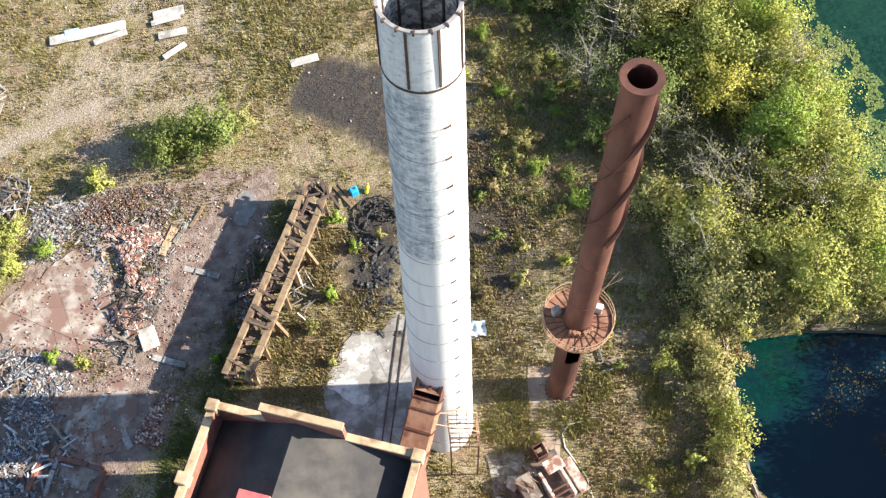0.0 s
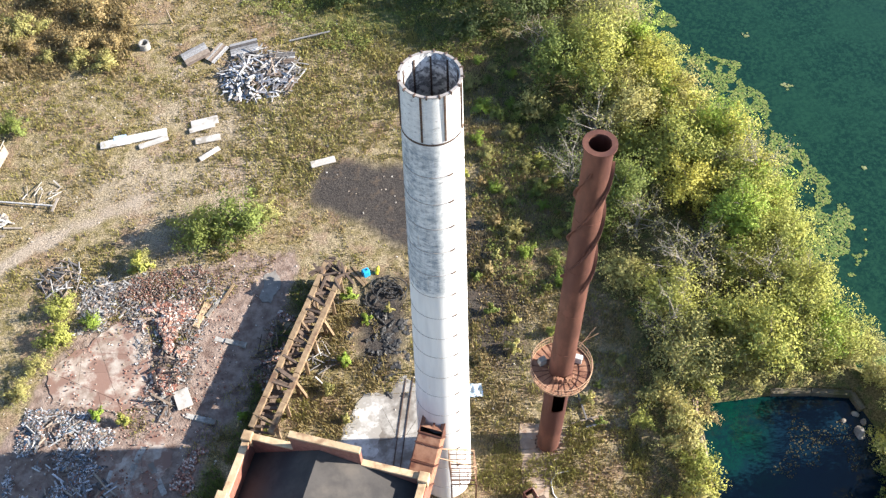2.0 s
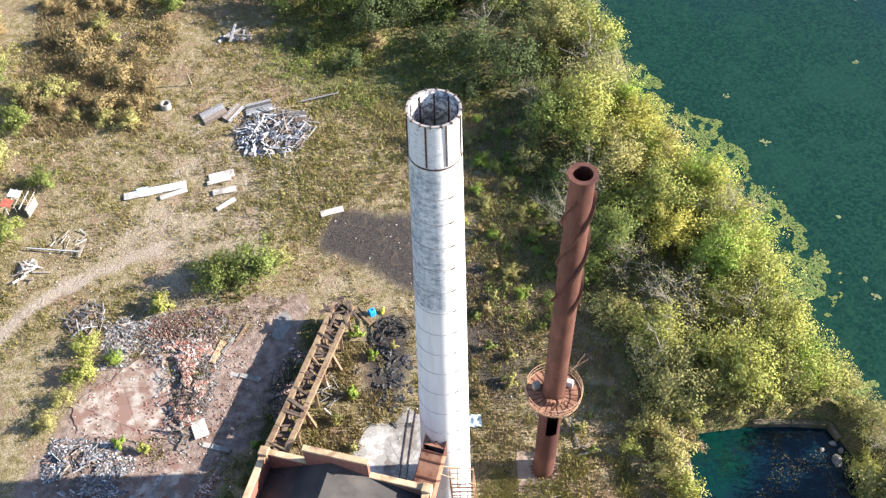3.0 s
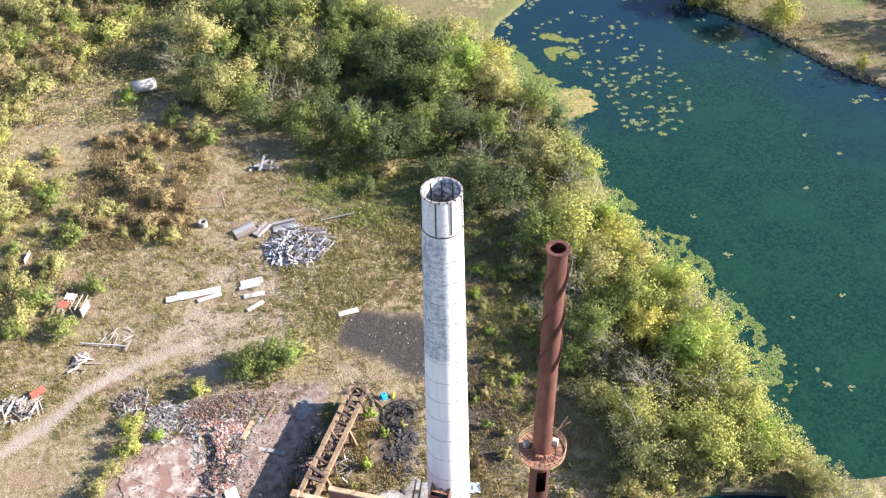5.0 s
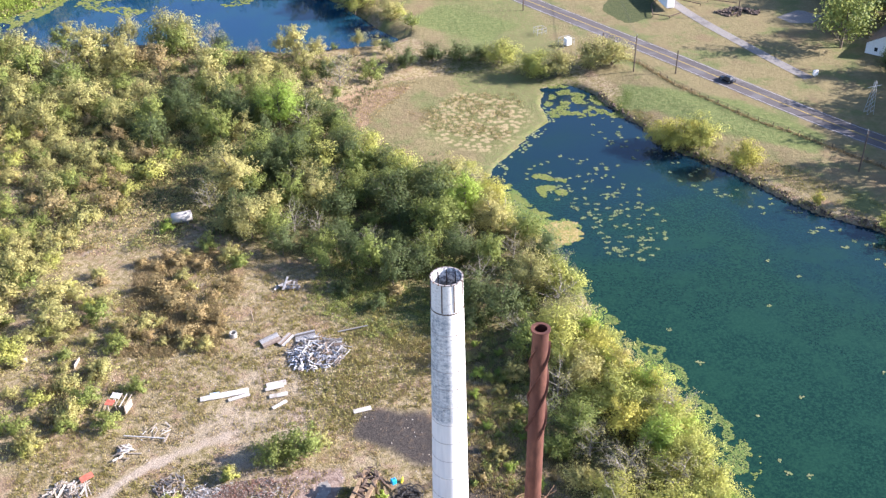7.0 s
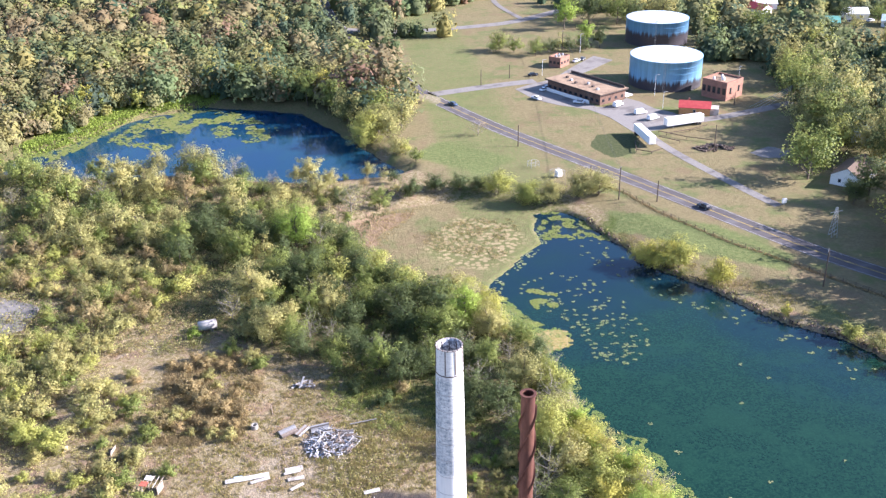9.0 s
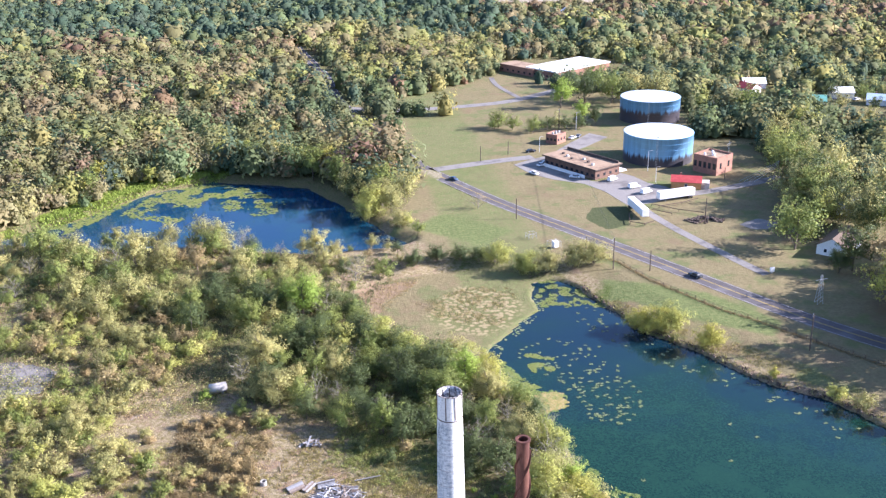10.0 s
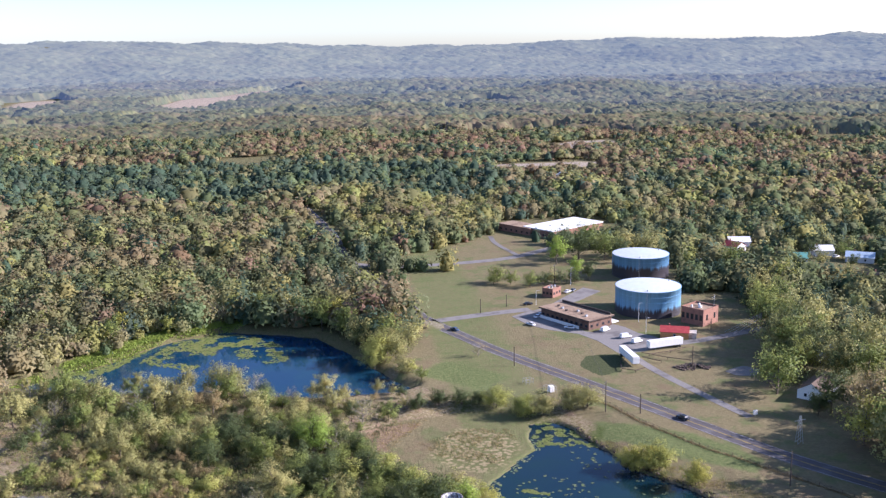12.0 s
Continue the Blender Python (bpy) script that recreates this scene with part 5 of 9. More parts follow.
for i, (k, c, x, y, s) in enumerate((("willow", "olive", 46.5, -6.0, 0.9), ("scrub", "yellowgreen", 45.5, -2.2, 0.7), ("bare", "olive", 47.8, -0.5, 0.7), ("willow", "green", 50, -7, 0.9), ("scrub", "olive", 45, -11, 0.9), ("bush", "yellowgreen", 28.5, 6.8, 1.0), ("bush", "olive", 33, 7.0, 1.1), ("bush", "olive", 37.5, 7.0, 1.0), ("bush", "olive", 41.5, 6.6, 0.8), ("bush", "olive", 35.2, 8.2, 0.9), ("willow", "olive", 33.0, 9.6, 0.8), ("willow", "olive", 38.4, 9.0, 0.75), ("willow", "yellowgreen", 42.6, 9.4, 0.75), ("willow", "green", 43.5, -10.5, 0.9), ("willow", "olive", 46.6, -8.6, 1.0), ("bush", "green", 45.0, -4.6, 0.9), ("bush", "yellowgreen", 39.5, 7.8, 0.9), ("bush", "olive", 30.6, 8.4, 0.9), ("bush", "olive", 43.6, 7.6, 0.9), ("bush", "brown", 28, 3.8, 0.7), ("bush", "olive", 26.2, 7.6, 0.9), ("scrub", "olive", 47.5, 2.6, 0.8), ("bush", "olive", 46.2, 5.2, 0.9),
                                     ("bush", "olive", 24.6, 2.8, 1.0), ("bush", "yellowgreen", 24.6, -2.0, 0.9), ("bush", "olive", 23.8, -7.0, 1.0), ("bush", "olive", 23.2, -10.5, 1.1), ("bush", "yellowgreen", 20.5, 3.0, 0.7))):
    plant(k, c, x, y, s, i % 4, where="beside the spring pool")


GROVE = [(-72, 158), (-52, 172), (-24, 168), (-6, 136), (16, 116), (11, 95), (-6, 102), (-22, 117), (-40, 126), (-57, 140)]
for i, (x, y) in enumerate(scatter(GROVE, 34, 6.6, 61)):
    plant(rng_place.choice(["mid_broad", "mid_broad", "mid_tall"]), rng_place.choice(["dark", "green", "dark", "olive", "green", "yellowgreen"]), x, y, rng_place.uniform(0.72, 1.02), i % 4, where="in a grove between ponds")


# ---- woods: near, middle and far ----
# dark blue-green, mid green, olive, lime, tan, russet
PALETTE = 1.6 * np.array([(0.070, 0.100, 0.064), (0.112, 0.136, 0.064), (0.170, 0.166, 0.076), (0.222, 0.216, 0.078), (0.192, 0.164, 0.086), (0.186, 0.130, 0.080)])
GROVE_LIME = [(-45, 690), (-2, 725), (50, 650), (118, 645), (112, 540), (60, 505), (5, 455), (-14, 501)]


def wood_colours(x, y, rng):
    """Which trees stand where: mixed woods, a dark belt, russet slopes beyond, a lime-green grove."""
    n, d, az = len(x), np.hypot(x + 16, y + 141), np.arctan2(x + 16, y + 141)
    warp = d * (1 + 0.35 * (fbm(x, y, 0.0035, 3, 82) - 0.5)) + 260 * az
    patch = fbm(x, y, 0.011, 3, 81)
    w = np.tile(np.array([0.10, 0.25, 0.34, 0.12, 0.14, 0.05]), (n, 1))
    dark = sstep(720, 800, warp) * sstep(1120, 1010, warp) * (1 - 0.75 * sstep(0.12, 0.3, az))
    w = w * (1 - dark)[:, None] + dark[:, None] * np.array([0.72, 0.24, 0.04, 0.0, 0.0, 0.0])
    rus = sstep(1040, 1130, warp) * sstep(1900, 1600, warp)
    w = w * (1 - rus)[:, None] + rus[:, None] * np.array([0.12, 0.20, 0.24, 0.05, 0.2, 0.19])
    lime = 1 - sstep(-8, 8, sdist(GROVE_LIME, x, y))
    w = w * (1 - lime)[:, None] + lime[:, None] * np.array([0.02, 0.14, 0.3, 0.48, 0.06, 0.0])
    east = np.maximum(sstep(140, 165, x) * sstep(470, 400, y), 0.75 * sstep(110, 180, x) * sstep(820, 600, y))
    w = w * (1 - east)[:, None] + east[:, None] * np.array([0.08, 0.30, 0.36, 0.22, 0.03, 0.01])
    w[:, [0, 1]] *= np.exp(3.2 * (patch - 0.5))[:, None] ** 2
    w[:, [4, 5]] *= np.exp(-3.2 * (patch - 0.5))[:, None] ** 2
    cum = np.cumsum(w, 1) / w.sum(1, keepdims=True)
    k = np.minimum((rng.random((n, 1)) > cum).sum(1), 5)
    return k, PALETTE[k] * (0.89 + 0.22 * rng.random((n, 1))) * (0.94 + 0.12 * rng.random((n, 3)))


YARDS = [(141, 168), (148, 192), (150, 208), (166, 226), (190, 228), (214, 190), (200, 130), (170, 96), (150, 96), (140, 130)]
OPEN = [YARDS, [(232, 366), (240, 396), (262, 414), (295, 395), (282, 345), (258, 312)], [(205, 395), (222, 432), (240, 440), (236, 405)], LAWN, FIELD_N, POND_B, *FIELDS, [(90, 490), (100, 555), (180, 545), (178, 480), (126, 465)]]


def wooded(x, y):
    ok = (line_dist(ROAD, x, y) > 7) & ((fbm(x, y, 0.009, 3, 93) < 0.70) | (np.hypot(x + 16, y + 141) < 1050) | (np.hypot(x + 16, y + 141) > 2500))
    for p in OPEN:
        ok &= ~inside(p, x, y)
    return ok


def dome(rng, n, ring, rows):
    """Lumpy crowns: vertices on rings from the rim to the top, as unit shapes."""
    lat = np.linspace(-0.25 if rows > 2 else 0.0, 1.0, rows + 1)[:-1] * math.pi / 2
    a = np.arange(ring) * 2 * math.pi / ring
    pts = np.array([(math.cos(t) * math.cos(u + 0.4 * i), math.cos(t) * math.sin(u + 0.4 * i), math.sin(t)) for i, t in enumerate(lat) for u in a] + [(0, 0, 1.0)])
    tri = []
    for i in range(rows - 1):
        for k in range(ring):
            p, q = i * ring + k, i * ring + (k + 1) % ring
            tri += [(p, q, q + ring), (p, q + ring, p + ring)]
    tri += [((rows - 1) * ring + k, (rows - 1) * ring + (k + 1) % ring, rows * ring) for k in range(ring)]
    return pts[None] * (0.78 + 0.4 * rng.random((n, len(pts), 1))), np.array(tri)


def woods(name, label, x, y, size, clumps, leaf, seed, tall=1.25, material=M_woods, ring=7, core=0.84, rows=3, tone=1.0):
    """Crowns of a wood: a lumpy body each, with leaf sprays standing off it."""
    rng = np.random.default_rng(seed)
    n = len(x)
    z = height(x, y)
    kind, hue = wood_colours(x, y, rng)
    s = size * (0.5 + 0.9 * rng.random(n) ** 1.5) * (0.45 + 1.1 * fbm(x, y, 0.022, 3, 88))
    spire = (kind == 0) & (rng.random(n) < 0.6)
    s = np.where(spire, s * 0.68, s)
    tall = tall * (0.75 + 0.55 * rng.random(n)) * np.where(spire, 1.9, 1.0)
    axes = np.stack([s, s, s * tall], -1)[:, None, :]
    foot = np.stack([x, y, z + s * 0.45], -1)[:, None, :]
    body, tri = dome(rng, n, ring, rows)
    nb = body.shape[1]
    vb = body * axes * core + foot
    q = unit(rng.normal(size=(n, clumps, 3)))
    q[:, :, 2] = np.where(q[:, :, 2] < -0.2, -q[:, :, 2], q[:, :, 2])
    ph = rng.random((n, 1)) * 6.28
    az = np.arctan2(q[:, :, 1], q[:, :, 0])
    lump = (1 + 0.16 * np.sin(3 * az + ph + 4 * q[:, :, 2]) + 0.12 * np.sin(5 * az - 2 * ph + 5 * q[:, :, 2]))[:, :, None]
    base = foot + q * (1.08 - (1.02 - core) * rng.random((n, clumps, 1)) ** 1.4) * lump * axes
    turn = unit(q + rng.normal(size=q.shape) * 0.3)
    a = unit(np.cross(turn, rng.normal(size=q.shape)))
    b = np.cross(turn, a)
    ls = (leaf * s)[:, None, None] * (0.6 + 0.8 * rng.random((n, clumps, 1)))
    vl = np.stack([base - a * ls * 1.2, base + a * ls * 0.8 - b * ls, base + a * ls * 0.8 + b * ls], 2).reshape(n, -1, 3)
    out = unit(q * (0.9 + 0.8 * (lump - 1)) + 0.25 * rng.normal(size=q.shape) + np.array([0, 0, 0.45]))
    o = np.concatenate([unit(unit(body) + np.array([0, 0, 0.4])), np.repeat(out, 3, axis=1)], 1)
    v = np.concatenate([vb, vl], 1)
    m = v.shape[1]
    f = np.concatenate([tri, nb + np.arange(clumps * 3).reshape(-1, 3)])
    f = (f[None] + m * np.arange(n)[:, None, None]).reshape(-1, 3)
    me = np_mesh(name, v.reshape(-1, 3), f, material, True, o.reshape(-1, 3))
    tint = np.repeat(np.concatenate([tone * hue, np.ones((n, 1))], 1), m, axis=0).astype(np.float32)
    me.color_attributes.new("tint", 'FLOAT_COLOR', 'POINT').data.foreach_set("color", tint.ravel())
    return tagged(new(name, me), label, "woods", kind="stuff")


def wood_points(d0, d1, gap, seed, spread=0.47):
    """Loose, uneven points in the wedge of wooded land north of the works."""
    rng = np.random.default_rng(seed)
    gx, gy = np.meshgrid(np.arange(-0.6 * d1, 0.75 * d1, gap), np.arange(150, d1, gap))
    x, y = gx.ravel() + rng.uniform(-0.8, 0.8, gx.size) * gap, gy.ravel() + rng.uniform(-0.8, 0.8, gx.size) * gap
    dx, dy = x + 16, y + 141
    d, a = np.hypot(dx, dy), np.arctan2(dx, dy) - 0.11
    k = (d >= d0) & (d < d1) & (np.abs(a) < spread) & (rng.random(x.size) < 0.93)
    x, y = x[k], y[k]
    k = wooded(x, y)
    return x[k], y[k]


wx, wy = wood_points(360, 760, 5.9, 1)
k = ~inside(SOUTH_B, wx, wy) & (sdist(POND_B, wx, wy) > 5) & ((wy > 262) | inside(WOOD_E, wx, wy) | (wx < -100))
wx, wy = wx[k], wy[k]
near_d = np.hypot(wx + 16, wy + 141)
for d0, d1, clumps, leaf, seed, core in ((0, 470, 230, 0.095, 2, 0.56), (470, 570, 125, 0.115, 22, 0.66)):
    k = (near_d >= d0) & (near_d < d1)
    woods("woods", "mixed autumn woodland, green to russet", wx[k], wy[k], 5.4, clumps, leaf, seed, 1.25, M_woods, 6, core)
k = near_d < 570
woods("woods", "mixed autumn woodland, green to russet", wx[~k], wy[~k], 5.4, 62, 0.14, 12, 1.1, M_woods, 6, 0.78)
wx, wy = wood_points(760, 1500, 7.4, 3)
woods("far_woods", "distant mixed autumn woodland canopy", wx, wy, 6.4, 20, 0.17, 4, 0.9, M_woods, 5, 0.82, 2)


def canopy(name, label, d0, d1, dr, da, base, rise, material, seed, even=0.5):
    """A closed canopy far off: crowns as the bumps of one sheet, sunk under fields."""
    rng = np.random.default_rng(seed)
    rr, aa = np.meshgrid(np.arange(d0, d1, dr), np.arange(-0.37, 0.59, da), indexing="ij")
    sh = rr.shape
    rr, aa = rr + rng.uniform(-0.35, 0.35, sh) * dr, aa + rng.uniform(-0.35, 0.35, sh) * da
    x, y = (-16 + rr * np.sin(aa)).ravel(), (-141 + rr * np.cos(aa)).ravel()
    up = base + rise * rng.random(x.size) ** 1.5 + rise * 1.2 * (fbm(x, y, 0.012, 3, seed + 1) - 0.4)
    up = up * np.clip((rr.ravel() - d0) / 30.0, 0.0, 1.0)
    z = height(x, y) + np.where(wooded(x, y), up, -1.0)
    idx = np.arange(x.size).reshape(sh)
    quads = np.stack([idx[:-1, :-1], idx[:-1, 1:], idx[1:, 1:], idx[1:, :-1]], -1).reshape(-1, 4)
    p = np.stack([x, y, z], -1).reshape(*sh, 3)
    o = unit(np.cross(np.gradient(p, axis=1), np.gradient(p, axis=0))).reshape(-1, 3)
    o *= np.sign(o[:, 2:])
    me = np_mesh(name, p.reshape(-1, 3), quads[:, ::-1], material, True, o)
    hue = wood_colours(x, y, rng)[1]
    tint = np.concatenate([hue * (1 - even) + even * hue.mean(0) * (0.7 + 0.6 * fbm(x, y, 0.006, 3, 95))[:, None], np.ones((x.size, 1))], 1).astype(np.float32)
    me.color_attributes.new("tint", 'FLOAT_COLOR', 'POINT').data.foreach_set("color", tint.ravel())
    return tagged(new(name, me), label, "woods", kind="stuff")


# Each farther band takes the material with more haze emission.
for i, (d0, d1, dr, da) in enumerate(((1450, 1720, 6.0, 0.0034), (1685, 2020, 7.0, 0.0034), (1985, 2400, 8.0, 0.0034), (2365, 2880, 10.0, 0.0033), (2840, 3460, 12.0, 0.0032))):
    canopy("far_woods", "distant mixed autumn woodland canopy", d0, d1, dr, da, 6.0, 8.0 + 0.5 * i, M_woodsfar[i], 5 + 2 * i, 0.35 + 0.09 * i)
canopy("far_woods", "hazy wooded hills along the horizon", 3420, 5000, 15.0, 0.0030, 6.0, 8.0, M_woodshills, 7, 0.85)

# ---- the works site ----
def island_mat(name, colours, rough=0.85, scale=4.0):
    """Each loose piece takes one of the colours."""
    m, nt, b = mat_nodes(name)
    g = nt.nodes.new("ShaderNodeNewGeometry")
    oi = nt.nodes.new("ShaderNodeObjectInfo")
    r = nt.nodes.new("ShaderNodeValToRGB")
    r.color_ramp.interpolation = 'CONSTANT'
    while len(r.color_ramp.elements) < len(colours):
        r.color_ramp.elements.new(0.5)
    for i, c in enumerate(colours):
        r.color_ramp.elements[i].position = i / len(colours)
        r.color_ramp.elements[i].color = (*c, 1)
    v = math_node(nt, 'FRACT', math_node(nt, 'ADD', g.outputs["Random Per Island"], oi.outputs["Random"]))
    nt.links.new(v, r.inputs[0])
    n = noise_at(nt, scale, 5.0, 0.7)
    col = mix(nt, 0.5, r.outputs[0], mix(nt, ramp(nt, n, 0.3, 0.7), (0.2, 0.19, 0.18), (0.75, 0.75, 0.75)), 'OVERLAY')
    nt.links.new(col, b.inputs["Base Color"])
    b.inputs["Roughness"].default_value = rough
    b.inputs["Specular IOR Level"].default_value = 0.2
    return m


M_bricks = island_mat("brick_rubble", [(0.24, 0.11, 0.08), (0.33, 0.16, 0.115), (0.19, 0.075, 0.058), (0.36, 0.25, 0.20), (0.27, 0.14, 0.105), (0.56, 0.48, 0.43), (0.52, 0.36, 0.30), (0.13, 0.09, 0.08), (0.16, 0.11, 0.09), (0.21, 0.19, 0.17)])
M_darkmix = island_mat("brick_and_soil_mix", [(0.20, 0.10, 0.075), (0.11, 0.085, 0.07), (0.15, 0.12, 0.10), (0.27, 0.15, 0.11), (0.08, 0.065, 0.055), (0.34, 0.28, 0.24), (0.17, 0.09, 0.07)])
M_bluesheets = island_mat("blue_grey_sheets", [(0.40, 0.42, 0.46), (0.29, 0.31, 0.35), (0.50, 0.50, 0.52), (0.20, 0.20, 0.22), (0.35, 0.33, 0.31)])
M_scrap = island_mat("mixed_scrap", [(0.54, 0.54, 0.56), (0.44, 0.46, 0.50), (0.20, 0.20, 0.21), (0.36, 0.36, 0.37), (0.12, 0.10, 0.09), (0.20, 0.15, 0.115), (0.50, 0.48, 0.46), (0.15, 0.15, 0.16), (0.26, 0.17, 0.13), (0.07, 0.065, 0.065), (0.10, 0.16, 0.22), (0.30, 0.25, 0.20), (0.22, 0.12, 0.09), (0.14, 0.13, 0.12)])
M_boards = island_mat("grey_boards", [(0.22, 0.215, 0.215), (0.30, 0.295, 0.295), (0.15, 0.14, 0.135), (0.42, 0.41, 0.40), (0.10, 0.09, 0.085), (0.26, 0.21, 0.17), (0.17, 0.13, 0.105)])
M_palebits = island_mat("pale_boards", [(0.40, 0.37, 0.33), (0.52, 0.49, 0.45), (0.30, 0.26, 0.22), (0.24, 0.20, 0.16), (0.42, 0.36, 0.30)])
M_darkbits = island_mat("charred_timbers", [(0.05, 0.04, 0.035), (0.09, 0.07, 0.055), (0.15, 0.11, 0.085), (0.20, 0.155, 0.12), (0.11, 0.08, 0.07)])
M_sheet = surface("weathered_pale_sheet", (0.40, 0.37, 0.33), (0.53, 0.49, 0.45), 1.2, 0.8, 0, 0.15, (0.28, 0.25, 0.21), 0.5)
M_blueplastic = surface("blue_plastic", (0.02, 0.28, 0.55), (0.03, 0.36, 0.66), 3.0, 0.45, 0, 0.05)
M_yellowplastic = surface("yellow_plastic", (0.55, 0.45, 0.03), (0.65, 0.55, 0.05), 3.0, 0.5)
M_hose = surface("black_hose", (0.02, 0.02, 0.021), (0.055, 0.053, 0.052), 3.0, 0.55, 0, 0.2, (0.12, 0.11, 0.10), 0.7, 0.55, 0.7)
M_paintred = surface("chipped_red_paint", (0.45, 0.09, 0.06), (0.55, 0.16, 0.10), 2.0, 0.7)
M_rail = surface("rusty_rail", (0.08, 0.05, 0.04), (0.13, 0.09, 0.07), 2.0, 0.7, 0.3)

BOARD = {}


def board_mesh(material):
    if material.name not in BOARD:
        b2 = bmesh.new()
        box(b2, (0, 0, 0), (1, 1, 1))
        bmesh.ops.bevel(b2, geom=b2.edges[:], offset=0.04, segments=1, affect='EDGES')
        BOARD[material.name] = finish(b2, "board", material)
    return BOARD[material.name]



def piece(name, parent, material, a, b, w, h, roll=0.0, label=""):
    """One straight timber or bar from a to b, as a part."""
    a, b = Vector(a), Vector(b)
    d = b - a
    ob = new(name, board_mesh(material))
    ob.parent = parent
    ob.matrix_basis = Matrix.Translation((a + b) / 2) @ d.to_track_quat('X', 'Z').to_matrix().to_4x4() @ pose(0, 0, 0, roll) @ Matrix.Diagonal((d.length, w, h, 1))
    return tagged(ob, label)


def rough_block(material, variant):
    """A chipped, uneven block of unit size."""
    key = material.name + "rough%d" % variant
    if key not in BOARD:
        b2 = bmesh.new()
        box(b2, (0, 0, 0), (1, 1, 1))
        bmesh.ops.subdivide_edges(b2, edges=b2.edges[:], cuts=4, use_grid_fill=True)
        for v in b2.verts:
            o = Vector((variant * 9, 3, 0))
            v.co += Vector((0.03 * noise.noise(v.co * 4 + o), 0.07 * noise.noise(v.co * 3.1 + o * 2), 0.09 * noise.noise(v.co * 3.7 - o) if v.co.z > 0 else 0))
        BOARD[key] = finish(b2, "block", material)
    return BOARD[key]


def gz_at(x, y):
    return float(height(np.array([float(x)]), np.array([float(y)]))[0])


def box_cloud(name, c, size, rot, material):
    """Many small boxes in one mesh: centres, sizes and turns as arrays."""
    n = len(c)
    base = np.array([(-1, -1, -1), (1, -1, -1), (1, 1, -1), (-1, 1, -1), (-1, -1, 1), (1, -1, 1), (1, 1, 1), (-1, 1, 1)]) * 0.5
    q = base[None] * size[:, None, :]
    rz, rt = rot[:, 0], rot[:, 1]
    ct, st = np.cos(rt)[:, None], np.sin(rt)[:, None]
    x, z = q[:, :, 0] * ct - q[:, :, 2] * st, q[:, :, 0] * st + q[:, :, 2] * ct
    cz, sz = np.cos(rz)[:, None], np.sin(rz)[:, None]
    v = np.stack([x * cz - q[:, :, 1] * sz, x * sz + q[:, :, 1] * cz, z], -1) + c[:, None, :]
    f = np.array([(0, 3, 2, 1), (4, 5, 6, 7), (0, 1, 5, 4), (1, 2, 6, 5), (2, 3, 7, 6), (3, 0, 4, 7)])
    return np_mesh(name, v.reshape(-1, 3), (f[None] + 8 * np.arange(n)[:, None, None]).reshape(-1, 4), material)


def points_in(poly, n, rng):
    p = np.array(poly)
    out = np.zeros((0, 2))
    while len(out) < n:
        q = rng.uniform(p.min(0), p.max(0), (n * 3, 2))
        out = np.concatenate([out, q[inside(poly, q[:, 0], q[:, 1])]])
    return out[:n]


HALL = [(-41, 16.5), (-33, 22.3), (-31, 22), (-30, 18), (-28, 11), (-35, 11), (-40, 12.8)]
APRON = [(-33.5, 4.6), (-31, 7.0), (-28.5, 8.3), (-27.2, 4.5), (-29, 2.0), (-31.5, -2), (-34, -1.5)]


def floor_z(p):
    """Ground, or the slab where one lies."""
    z = height(p[:, 0], p[:, 1])
    for poly in (HALL, APRON):
        z = np.where(sdist(poly, p[:, 0], p[:, 1]) < 0.2, 0.27, z)
    return z


def rubble(name, label, category, poly, n, lo, hi, material, heap, seed, tilt=0.5, long=False):
    """A heap of loose pieces over a patch of ground."""
    rng = np.random.default_rng(seed)
    p = points_in(poly, n * 2, rng)
    p = p[fbm(p[:, 0], p[:, 1], 0.5, 3, seed + 3) > 0.47][:n]
    n = len(p)
    edge = np.clip(-sdist(poly, p[:, 0], p[:, 1]) / 2.0, 0, 1)
    size = rng.uniform(lo, hi, (n, 3))
    if long:
        size[:, 0] = lo * 3 + (hi * 2.2 - lo * 3) * rng.random(n) ** 3
        size[:, 1] = rng.uniform(lo * 0.5, hi * 0.45, n)
        size[:, 2] = rng.uniform(0.02, lo, n)
    top = heap * edge * (0.35 + 0.65 * fbm(p[:, 0], p[:, 1], 0.6, 3, seed))
    z = floor_z(p) + 0.05 + top * rng.random(n) ** 0.6
    rot = np.stack([rng.random(n) * 6.28, rng.normal(size=n) * tilt], 1)
    me = box_cloud(name, np.column_stack([p, z]), size, rot, material)
    return tagged(new(name, me), label, category, kind="stuff")


def board_heap(name, label, cx, cy, rx, ry, n, material, lmin, lmax, heap, seed, group="", w=0.22):
    """A heap whose boards can be told apart: each board is a part."""
    r = random.Random(seed)
    t = thing(name, label, "debris", pose(cx, cy, gz_at(cx, cy)), group)
    for _ in range(n):
        a, d = r.random() * 2 * math.pi, math.sqrt(r.random())
        x, y = rx * d * math.cos(a), ry * d * math.sin(a)
        ang, tip, L = r.random() * math.pi, r.gauss(0, 0.16), r.uniform(lmin, lmax)
        z = 0.1 + heap * (1 - d * d) * r.random() + abs(math.sin(tip)) * L / 2
        dx = Vector((math.cos(ang) * math.cos(tip), math.sin(ang) * math.cos(tip), math.sin(tip))) * L / 2
        c = Vector((x, y, z))
        piece("board", t, material, c - dx, c + dx, w * r.uniform(0.5, 1.6), r.uniform(0.04, 0.1), r.gauss(0, 25))
    return t


